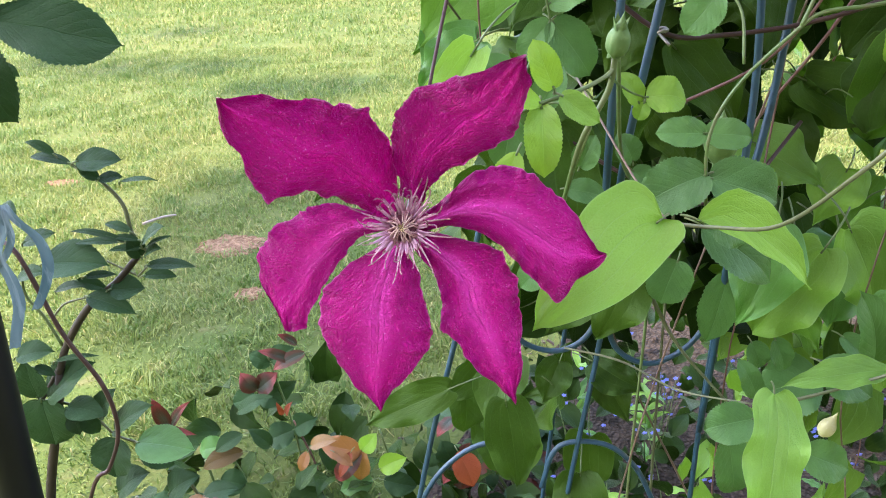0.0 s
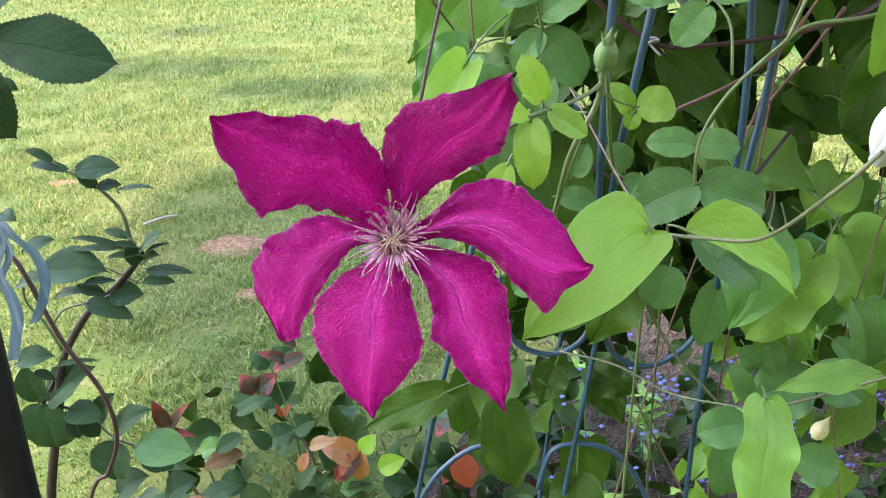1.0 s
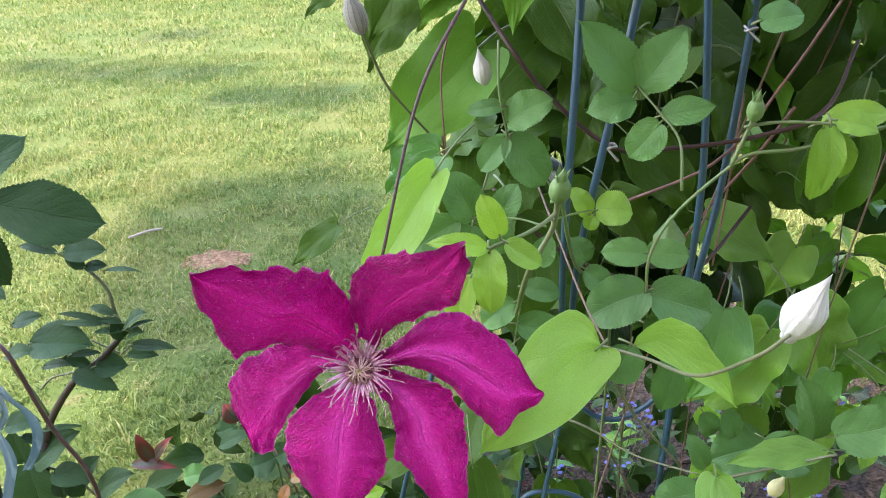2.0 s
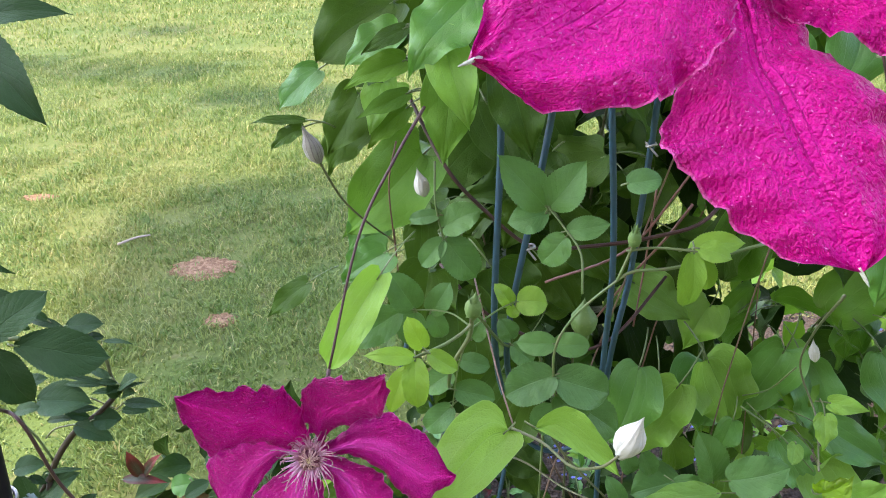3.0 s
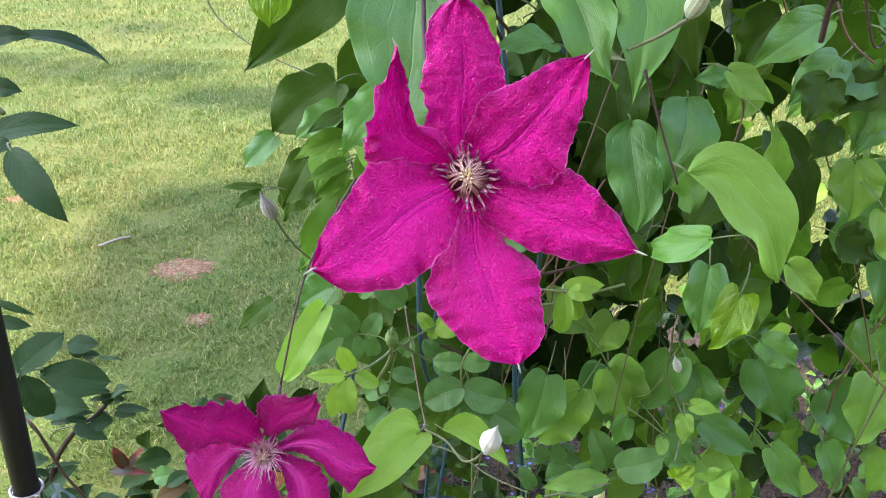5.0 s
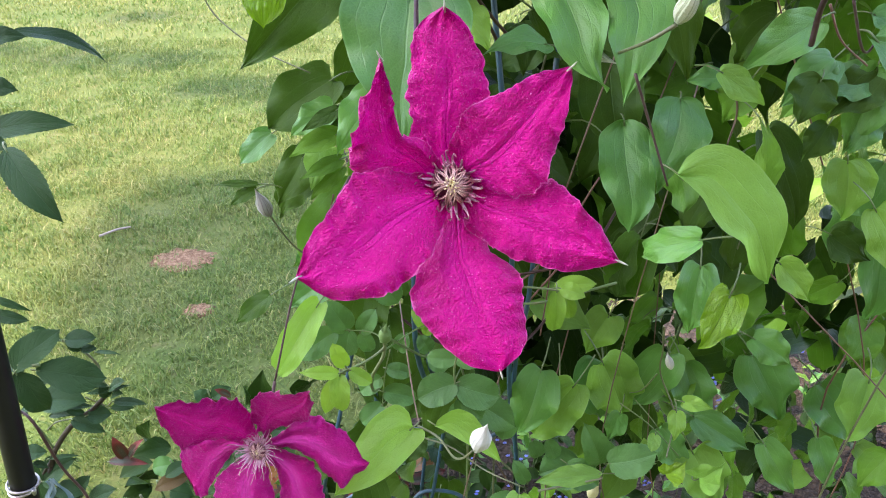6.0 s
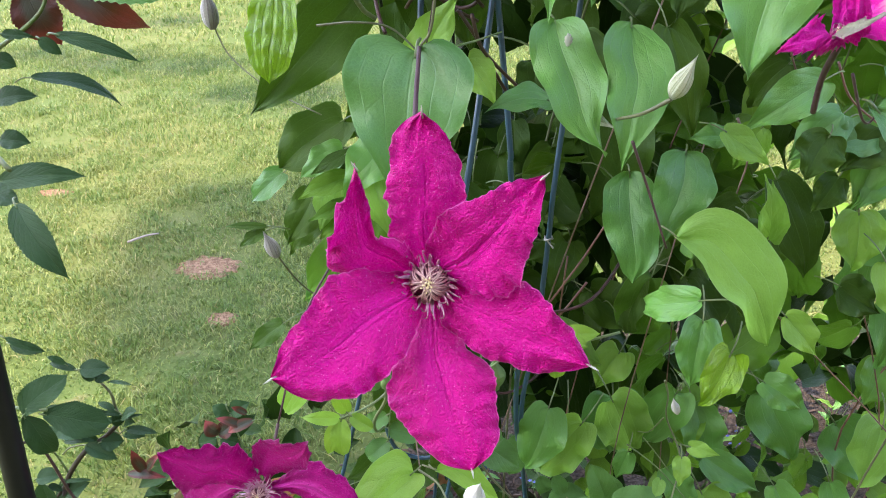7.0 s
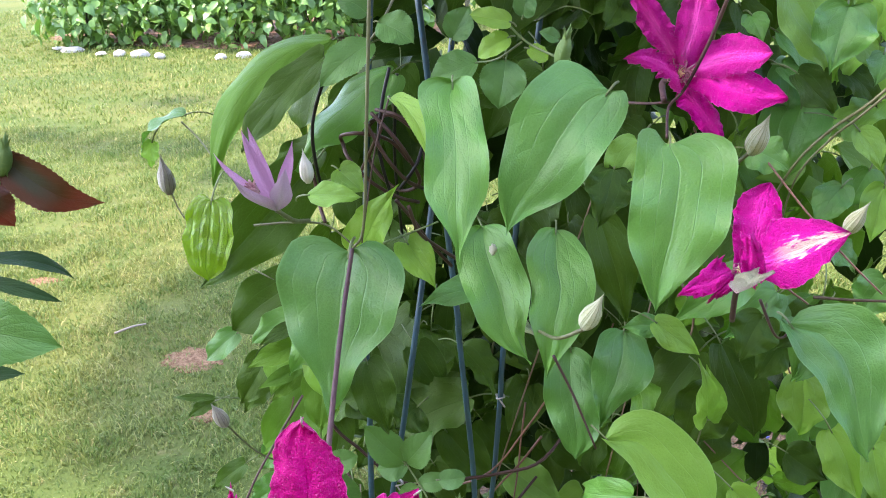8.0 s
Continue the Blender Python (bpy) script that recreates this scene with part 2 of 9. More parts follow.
def plain(name, base, other, scale=90.0, rough=0.5, bump=0.3, dist=0.0006, metal=0.0, spec=0.5, thin=0.0, sheen=0.0, along=None):
    n = Nodes(name)
    o = n.coords("Object")
    if along:
        o = n.stretch(o, *along)
    a = n.noise(scale, 4.0, o)
    b = n.noise(scale * 0.17, 2.0, o)
    c = n.blend(n.step(b, 0.3, 0.7), base, n.blend(0.5, base, other))
    c = n.blend(n.step(a, 0.5, 0.75), c, other)
    return n.finish(c, n.step(a, 0.2, 0.8, rough - 0.08, rough + 0.1), n.bump(a, bump, dist), metal, spec, thin, sheen=sheen)


STEM_GREEN = plain("green_stem", (0.085, 0.165, 0.042), (0.13, 0.135, 0.06), 240)
STEM_OLIVE = plain("olive_stem", (0.115, 0.13, 0.058), (0.085, 0.10, 0.045), 260)
STEM_PURPLE = plain("purple_stem", (0.06, 0.03, 0.034), (0.10, 0.065, 0.058), 260, spec=0.25)
STEM_BROWN = plain("brown_stem", (0.13, 0.075, 0.05), (0.22, 0.15, 0.11), 160)
STEM_RED = plain("red_brown_vine", (0.2, 0.09, 0.065), (0.12, 0.06, 0.05), 160)
STEM_DARK = plain("dark_rose_stem", (0.032, 0.026, 0.02), (0.07, 0.055, 0.035), 120, spec=0.2)
ROD_TEAL = plain("teal_coated_rod", (0.022, 0.075, 0.115), (0.02, 0.055, 0.08), 120, rough=0.38, bump=0.12)
WIRE_BROWN = plain("brown_coated_wire", (0.05, 0.026, 0.022), (0.085, 0.05, 0.042), 140, rough=0.4, bump=0.1, spec=0.25)
WIRE_STEEL = plain("tie_wire", (0.45, 0.43, 0.4), (0.3, 0.27, 0.24), 300, rough=0.4, metal=0.8)
POLE_BLACK = plain("black_pole", (0.006, 0.006, 0.007), (0.012, 0.012, 0.012), 70, rough=0.42, bump=0.08, spec=0.25)
RIBBON = plain("teal_ribbon", (0.06, 0.13, 0.155), (0.26, 0.36, 0.40), 45, rough=0.25, thin=0.35, along=(8, 1, 1))
FILAMENT = plain("pale_mauve_filament", (0.74, 0.47, 0.56), (0.58, 0.28, 0.41), 400, rough=0.5, thin=0.12)
ANTHER = plain("plum_anther", (0.24, 0.08, 0.11), (0.62, 0.42, 0.40), 1400, rough=0.6)
STIGMA = plain("cream_stigma", (0.86, 0.77, 0.44), (0.8, 0.7, 0.34), 600, rough=0.6)


def bud_material(name, base, down, seam, stripes):
    """Downy bud skin with pale ribs along it and darker seams between its petals."""
    n = Nodes(name)
    uv = n.coords("UV")
    sep = n.add("ShaderNodeSeparateXYZ")
    n.tree.links.new(uv, sep.inputs[0])
    across, along = sep.outputs[0], sep.outputs[1]
    wob = n.calc('MULTIPLY', n.calc('SUBTRACT', n.noise(3.0, 2.0, uv), 0.5), 0.6)
    ribs = n.calc('PINGPONG', n.calc('ADD', n.calc('MULTIPLY', across, 12.0), wob), 0.5)
    fuzz = n.noise(1.0, 3.0, n.stretch(uv, 60.0, 26.0), 0.7)
    c = n.blend(n.step(n.noise(3.0, 2.0, uv), 0.3, 0.7), base, n.blend(0.4, base, down))
    c = n.blend(n.calc('MULTIPLY', n.step(ribs, 0.28, 0.5), stripes), c, seam)
    c = n.blend(n.step(fuzz, 0.45, 0.7, 0.0, 0.6), c, down)
    c = n.blend(n.step(n.calc('PINGPONG', n.calc('MULTIPLY', across, 4.0), 0.5), 0.045, 0.0, 0.0, 0.7), c, seam)
    c = n.blend(n.step(along, 0.25, 0.0, 0.0, 0.5), c, seam)
    h = n.calc('ADD', n.calc('MULTIPLY', fuzz, 0.6), n.calc('MULTIPLY', ribs, 0.9))
    return n.finish(c, 0.75, n.bump(h, 0.8, 0.0008), spec=0.25, thin=0.12, sheen=0.35)


BUD_WHITE = bud_material("downy_white_bud", (0.50, 0.52, 0.43), (0.62, 0.64, 0.57), (0.40, 0.43, 0.31), 0.15)
BUD_GREEN = bud_material("downy_green_bud", (0.36, 0.42, 0.24), (0.58, 0.62, 0.48), (0.17, 0.24, 0.09), 0.8)
BUD_PURPLE = bud_material("purple_grey_bud", (0.28, 0.29, 0.24), (0.42, 0.43, 0.37), (0.13, 0.10, 0.11), 0.8)
BUD_ROSE = plain("green_rose_bud", (0.085, 0.17, 0.045), (0.14, 0.23, 0.075), 320, rough=0.55, spec=0.3)
BUD_YELLOW = plain("pale_yellow_bud", (0.5, 0.48, 0.2), (0.62, 0.6, 0.34), 300, rough=0.6)
PLUM = plain("plum_flower_heart", (0.10, 0.02, 0.04), (0.2, 0.05, 0.08), 900)
STONE = plain("pale_edging_stone", (0.55, 0.52, 0.47), (0.36, 0.33, 0.29), 14, rough=0.85, bump=0.8, dist=0.01)
BLUE = plain("blue_petal", (0.22, 0.26, 0.75), (0.34, 0.36, 0.82), 200, rough=0.6, thin=0.2)
CHIP = plain("bark_chip", (0.05, 0.034, 0.024), (0.10, 0.07, 0.05), 60, rough=0.9)
STICK = plain("bleached_stick", (0.27, 0.23, 0.18), (0.2, 0.165, 0.13), 60, rough=0.9)
BARK = plain("tree_bark", (0.12, 0.09, 0.07), (0.2, 0.16, 0.12), 12, rough=0.9, bump=0.8, dist=0.01)
WALL = plain("tan_brick", (0.20, 0.14, 0.105), (0.27, 0.20, 0.155), 6, rough=0.9, bump=0.6, dist=0.01)


def anther_material():
    n = Nodes("striped_inner_stamen")
    who = n.own()
    uv = n.coords("UV")
    sep = n.add("ShaderNodeSeparateXYZ")
    n.tree.links.new(uv, sep.inputs[0])
    edge = n.step(sep.outputs[1], 0.2, 0.95)
    c = n.blend(edge, (0.64, 0.36, 0.37), (0.78, 0.60, 0.48))
    c = n.blend(n.step(who, 0.55, 0.95, 0.0, 0.6), c, (0.36, 0.12, 0.16))
    c = n.blend(n.step(n.calc('PINGPONG', n.calc('MULTIPLY', sep.outputs[0], 3.0), 0.5), 0.16, 0.3, 0.85, 0.0), c, (0.13, 0.025, 0.045))
    return n.finish(c, 0.6, spec=0.2)


STRIPED = anther_material()


# ---- building ----
def thing(name, at, label, category, group="", kind=""):
    e = new(name)
    e.location = at
    e.empty_display_size = 0.02
    return tagged(e, label, category, group, kind)


def place(ob, parent):
    """Hangs ob, whose matrix_basis is given in the world, under a thing that is only moved, not turned."""
    if parent is not None:
        shift = Vector((0, 0, 0))
        up = parent
        while up is not None:
            shift += up.matrix_basis.translation if up.parent is None else Vector((0, 0, 0))
            up = up.parent
        ob.parent = parent
        if parent.parent is None:
            ob.matrix_basis = Matrix.Translation(-shift) @ ob.matrix_basis
    return ob


def mesh_of(name, verts, faces, mats, uv=None, index=None, smooth=True):
    me = bpy.data.meshes.new(name)
    me.from_pydata([tuple(v) for v in verts], [], faces)
    for m in mats:
        me.materials.append(m)
    if index is not None:
        me.polygons.foreach_set("material_index", index)
    me.polygons.foreach_set("use_smooth", [smooth] * len(me.polygons))
    if uv is not None:
        lay = me.uv_layers.new(name="map")
        loops = np.empty(len(me.loops), dtype=np.int32)
        me.loops.foreach_get("vertex_index", loops)
        lay.data.foreach_set("uv", np.asarray(uv, dtype=np.float32)[loops].ravel())
    me.update()
    return me


def part(name, bm, material, parent, label=""):
    me = bpy.data.meshes.new(name)
    bm.to_mesh(me)
    bm.free()
    me.materials.append(material)
    me.polygons.foreach_set("use_smooth", [True] * len(me.polygons))
    ob = place(new(name, me), parent)
    return tagged(ob, label) if label else ob


def spline(points, count):
    """Points on a smooth line through the given ones."""
    p = [Vector(q) for q in points]
    if len(p) == 2:
        return [p[0].lerp(p[1], i / (count - 1)) for i in range(count)]
    p = [p[0] * 2 - p[1]] + p + [p[-1] * 2 - p[-2]]
    out, spans = [], len(p) - 3
    for i in range(count):
        s = min(i / (count - 1) * spans, spans - 1e-6)
        k, t = int(s), s - int(s)
        a, b, c, d = p[k:k + 4]
        out.append(0.5 * ((2 * b) + (c - a) * t + (2 * a - 5 * b + 4 * c - d) * t * t + (3 * b - a - 3 * c + d) * t ** 3))
    return out


def tube_data(line, radii, sides=6, flat=1.0):
    """Vertices and faces of a closed tube along a line."""
    verts, faces = [], []
    side = None
    for i, q in enumerate(line):
        d = (line[min(i + 1, len(line) - 1)] - line[max(i - 1, 0)]).normalized()
        if side is None:
            side = d.orthogonal().normalized()
        side = (side - d * side.dot(d)).normalized()
        other = d.cross(side)
        for k in range(sides):
            a = 2 * math.pi * k / sides
            verts.append(q + (side * math.cos(a) + other * math.sin(a) * flat) * radii[i])
    for i in range(len(line) - 1):
        for k in range(sides):
            j = (k + 1) % sides
            faces.append((i * sides + k, i * sides + j, (i + 1) * sides + j, (i + 1) * sides + k))
    faces.append(tuple(range(sides))[::-1])
    faces.append(tuple((len(line) - 1) * sides + k for k in range(sides)))
    return verts, faces


def stem(parent, name, points, radius, material, taper=0.75, label="", rough=0.06, sides=8):
    """A round stem, wire or rod along a smooth line; radius in millimetres at its start."""
    steps = max(6, 5 * len(points))
    line = spline(points, steps)
    rng = random.Random(len(points) * 7919 + int(abs(points[0][0]) * 1e5))
    radii = [radius * 0.001 * (1 + (taper - 1) * i / (steps - 1)) * (1 + rng.uniform(-rough, rough)) for i in range(steps)]
    base = line[0].copy()
    v, f = tube_data([q - base for q in line], radii, sides)
    ob = new(name, mesh_of(name, v, f, [material]))
    ob.location = base
    ob.matrix_basis = Matrix.Translation(base)
    place(ob, parent)
    return tagged(ob, label) if label else ob


# Half widths along the blade, from its base to its tip.
SHAPES = {
    "heart": ((0, .02, .06, .14, .28, .45, .62, .78, .9, 1), (.03, .40, .72, .94, 1.0, .92, .68, .35, .13, 0), 0.18, 0),
    "ovate": ((0, .02, .06, .13, .26, .42, .6, .78, .92, 1), (.03, .30, .58, .82, .98, .98, .78, .40, .12, 0), 0.10, 0),
    "oblong": ((0, .02, .06, .13, .24, .42, .62, .8, .93, 1), (.03, .30, .60, .84, .96, 1.0, .95, .72, .32, 0), 0.11, 0),
    "lance": ((0, .04, .12, .3, .45, .62, .8, .92, 1), (.03, .25, .62, .95, 1.0, .80, .45, .18, 0), 0.02, 0),
    "rose": ((0, .03, .08, .22, .42, .6, .78, .92, 1), (.03, .25, .52, .88, 1.0, .92, .62, .25, 0), 0.02, 20),
    "round": ((0, .02, .06, .13, .25, .45, .65, .82, .93, .98, 1), (.03, .26, .52, .75, .95, 1.0, .92, .70, .40, .16, 0), 0.05, 20),
}


OWN_OUTLINE = (0, .02, .06, .13, .22, .32, .44, .56, .68, .8, .9, 1)


def blade(shape, length, width, arch, fold, wave, curl, twist, seed, nu=8, nv=16, pucker=0.0, stalk=0.0):
    """The vertices, faces and map of a leaf blade: its base at the origin, its tip at y = length, its upper face to +z.
    The shape is a name, or its half widths on either side and the drift of its midrib in millimetres, and its lobes."""
    rng = random.Random(seed)
    if isinstance(shape, str):
        at_v, half, lobe, teeth = SHAPES[shape]
        sides, sway = (half, half), None
    else:
        neg, pos, drift, lobe = shape
        at_v, teeth = OWN_OUTLINE, 26 if lobe < 0.031 and width < 0.03 else 0
        sides = [[0.03] + [0.002 * q / width for q in one] + [0.0] for one in (neg, pos)]
        sway = np.interp(np.linspace(0, 1, 241), at_v, (0.0, *drift, 0.0)) * 0.001
    phase, freq = rng.uniform(0, 6.28), rng.uniform(1.6, 3.2)
    soft = 0.35 if teeth else 1.0
    wave *= soft
    skew = rng.uniform(-0.05, 0.05)
    verts, uv, faces, index = [], [], [], []
    fine_v = np.linspace(0, 1, 241)
    outlines = []
    for half in sides:
        outline = np.convolve(np.pad(np.interp(fine_v, at_v, half), 9, mode="edge"), np.ones(19) / 19, "valid")
        outlines.append(np.minimum(outline, np.sqrt(fine_v * (7 if sway is None else 16) + 0.001)) * np.minimum(1, np.sqrt((1 - fine_v) * 12)))
    if sway is not None:
        sway = np.convolve(np.pad(sway, 9, mode="edge"), np.ones(19) / 19, "valid") * np.minimum(1, fine_v * 20)
    rows = nv if not teeth else max(nv, teeth * 2)
    for i in range(rows + 1):
        v = (i / rows) ** 1.35
        both = [float(np.interp(v, fine_v, one)) * width / 2 for one in outlines]
        if teeth and 0 < i < rows:
            both = [w * (1.0 + (0.03 if i % 2 else -0.03)) for w in both]
        mid_z = arch * length * 4 * v * (1 - v) - curl * length * max(0.0, v - 0.6) ** 2 * 4
        mid_x = skew * width * math.sin(math.pi * v) if sway is None else float(np.interp(v, fine_v, sway))
        for k in range(-nu // 2, nu // 2 + 1):
            u = k / (nu / 2)
            a = abs(u)
            w = both[1 if u > 0 else 0]
            bend = twist * (v - 0.3)
            x = u * w * math.cos(fold * a)
            z = w * a * math.sin(fold) + wave * width * a * a * math.sin(freq * 2 * math.pi * v + phase + (1.3 if u > 0 else 0))
            z -= (0.009 * width * math.exp(-((a - 0.38) / 0.10) ** 2) + 0.004 * width * math.exp(-((a - 0.74) / 0.10) ** 2)) * (1 - v) + 0.014 * width * math.exp(-(a / 0.10) ** 2)
            z += 0.07 * soft * width * noise.noise(Vector((u * 1.5 + seed * 1.7, v * 2.4, 0.5)))
            if pucker:
                z += pucker * width * abs(math.sin(a * 8.2)) * (0.75 + 0.25 * math.sin(v * 26 - a * 4)) * math.sin(math.pi * min(1.0, 0.1 + v * 0.9))
            x, z = x * math.cos(bend) - z * math.sin(bend), x * math.sin(bend) + z * math.cos(bend)
            y = v * length - lobe * length * a ** 1.5 * (v / 0.055) * math.exp(1 - v / 0.055)
            verts.append(Vector((mid_x + x, y, mid_z + z)))
            uv.append((0.5 + u / 2, v))
    n = nu + 1
    for i in range(rows):
        for k in range(nu):
            faces.append((i * n + k, i * n + k + 1, (i + 1) * n + k + 1, (i + 1) * n + k))
            index.append(0)
    if stalk:
        line = spline([(0, 0.05 * length, 0.0006), (0, -stalk * 0.35, -stalk * 0.1), (0, -stalk * 0.75, -stalk * 0.45), (0, -stalk, -stalk * 0.9)], 7)
        tv, tf = tube_data(line, [max(0.0006, width * 0.014)] * 7, 5)
        o = len(verts)
        verts += tv
        uv += [(0.5, 0.0)] * len(tv)
        faces += [tuple(o + q for q in f) for f in tf]
        index += [1] * len(tf)
    return verts, faces, uv, index


LEAF_COUNT = [0]


def facing(axis, face, turn=0.0):
    y = Vector(axis).normalized()
    z = Vector(face)
    z = (z - y * z.dot(y)).normalized()
    m = Matrix((y.cross(z), y, z)).transposed().to_4x4()
    return m @ Matrix.Rotation(radians(turn), 4, 'Y')


def leaf(parent, shape, base, tip, width, material, arch=None, fold=None, wave=0.1, curl=None, twist=None, turn=0.0, stalk=0.03, face=(0.0, -0.8, 0.6), pucker=0.0, name="leaf", label="", petiole=None):
    """One leaf, from where its stalk meets it to its tip, with its own curl."""
    LEAF_COUNT[0] += 1
    rng = random.Random(LEAF_COUNT[0] * 31 + 5)
    arch = rng.uniform(0.04, 0.12) if arch is None else arch
    curl = rng.uniform(0.0, 0.22) if curl is None else curl
    fold = rng.uniform(0.08, 0.28) if fold is None else fold
    twist = rng.uniform(-0.25, 0.25) if twist is None else twist
    base, tip = Vector(base), Vector(tip)
    axis = tip - base
    stalk = min(stalk, axis.length * (0.14 if shape in ("rose", "round") else 0.4 if isinstance(shape, str) else 0.1))
    v, f, uv, index = blade(shape, axis.length, width, arch, fold, wave, curl, twist, LEAF_COUNT[0], pucker=pucker, stalk=stalk, nv=30 if width > 0.03 else 16, nu=16 if width > 0.03 else 8)
    ob = new(name, mesh_of(name, v, f, [material, petiole or STEM_GREEN], uv, index))
    ob.matrix_basis = Matrix.Translation(base) @ facing(axis, face, turn)
    place(ob, parent)
    return tagged(ob, label) if label else ob


# thin places in the foliage, each from one point to another with a radius
CLEARINGS = [((0.255, 0.52, 0.875), (0.43, 1.0, 0.79), 0.04), ((0.28, 0.52, 0.79), (0.46, 1.0, 0.65), 0.04), ((0.15, 0.55, 0.61), (0.28, 1.0, 0.24), 0.085), ((0.10, 0.48, 1.12), (0.12, 0.62, 1.05), 0.07), ((0.50, 0.5, 0.74), (0.76, 0.95, 0.40), 0.05), ((0.38, 0.52, 0.86), (0.56, 0.95, 0.58), 0.045)]


def in_clearing(q):
    if q is None:
        return True
    for a, b, r in CLEARINGS:
        a, d = Vector(a), Vector(b) - Vector(a)
        s = min(1.0, max(0.0, (q - a).dot(d) / d.length_squared))
        if (q - a - d * s).length < r:
            return True
    return False


def scatter_leaves(parent, name, count, shapes, size, place_at, material, seed, face=(0.1, -0.8, 0.55), spread=0.55, hang=0.7):
    """Many leaves of a few shared meshes, each an object of its own."""
    rng = random.Random(seed)
    kinds = []
    for i in range(7):
        s = shapes[i % len(shapes)]
        v, f, uv, index = blade(s, 1.0, rng.uniform(0.6, 0.85), rng.uniform(0.03, 0.12), rng.uniform(0.05, 0.4), 0.085, rng.uniform(0, 0.25), rng.uniform(-0.5, 0.5), seed + i, nu=8, nv=14, stalk=0.4)
        kinds.append(mesh_of(name, v, f, [material, STEM_GREEN], uv, index))
    for i in range(count):
        q = place_at(rng)
        if in_clearing(q):
            continue
        k = rng.uniform(*size)
        ax = Vector((rng.gauss(0, 0.6), rng.gauss(-0.15, 0.35), -hang + rng.gauss(0, 0.45)))
        fc = Vector(face) + Vector((rng.gauss(0, spread), rng.gauss(0, spread * 0.6), rng.gauss(0, spread * 0.6)))
        if ax.normalized().cross(fc.normalized()).length < 0.3:
            fc = Vector((0.1, -0.5, 0.9))
        ob = new(name, rng.choice(kinds))
        ob.matrix_basis = Matrix.Translation(q) @ facing(ax, fc) @ Matrix.Scale(k, 4)
        place(ob, parent)


def joined_leaves(parent, name, count, shapes, size, place_at, material, seed, face=(0.1, -0.8, 0.55), spread=0.55, hang=0.7, label="", nu=4, nv=6):
    """Leaves past counting, as one mesh."""
    rng = random.Random(seed)
    kinds = []
    for i in range(6):
        v, f, uv, index = blade(shapes[i % len(shapes)], 1.0, rng.uniform(0.5, 0.8), rng.uniform(0.03, 0.15), rng.uniform(0.05, 0.4), 0.05, 0.1, rng.uniform(-0.5, 0.5), seed + i, nu=nu, nv=nv)
        kinds.append((np.array([tuple(q) for q in v]), f, uv))
    verts, faces, maps, o = [], [], [], 0
    for i in range(count):
        q = place_at(rng)
        if in_clearing(q):
            continue
        v, f, uv = kinds[rng.randrange(6)]
        ax = Vector((rng.gauss(0, 0.6), rng.gauss(-0.1, 0.5), -hang + rng.gauss(0, 0.5)))
        fc = Vector(face) + Vector((rng.gauss(0, spread), rng.gauss(0, spread), rng.gauss(0, spread)))
        if ax.normalized().cross(fc.normalized()).length < 0.3:
            fc = Vector((0.1, -0.5, 0.9))
        m = np.array(facing(ax, fc))[:3, :3] * rng.uniform(*size)
        verts.append(v @ m.T + np.array(q))
        faces += [tuple(o + j for j in g) for g in f]
        maps += uv
        o += len(v)
    ob = new(name, mesh_of(name, np.concatenate(verts), faces, [material], maps))
    place(ob, parent)
    return tagged(ob, label, kind="stuff") if label else tagged(ob, kind="stuff")


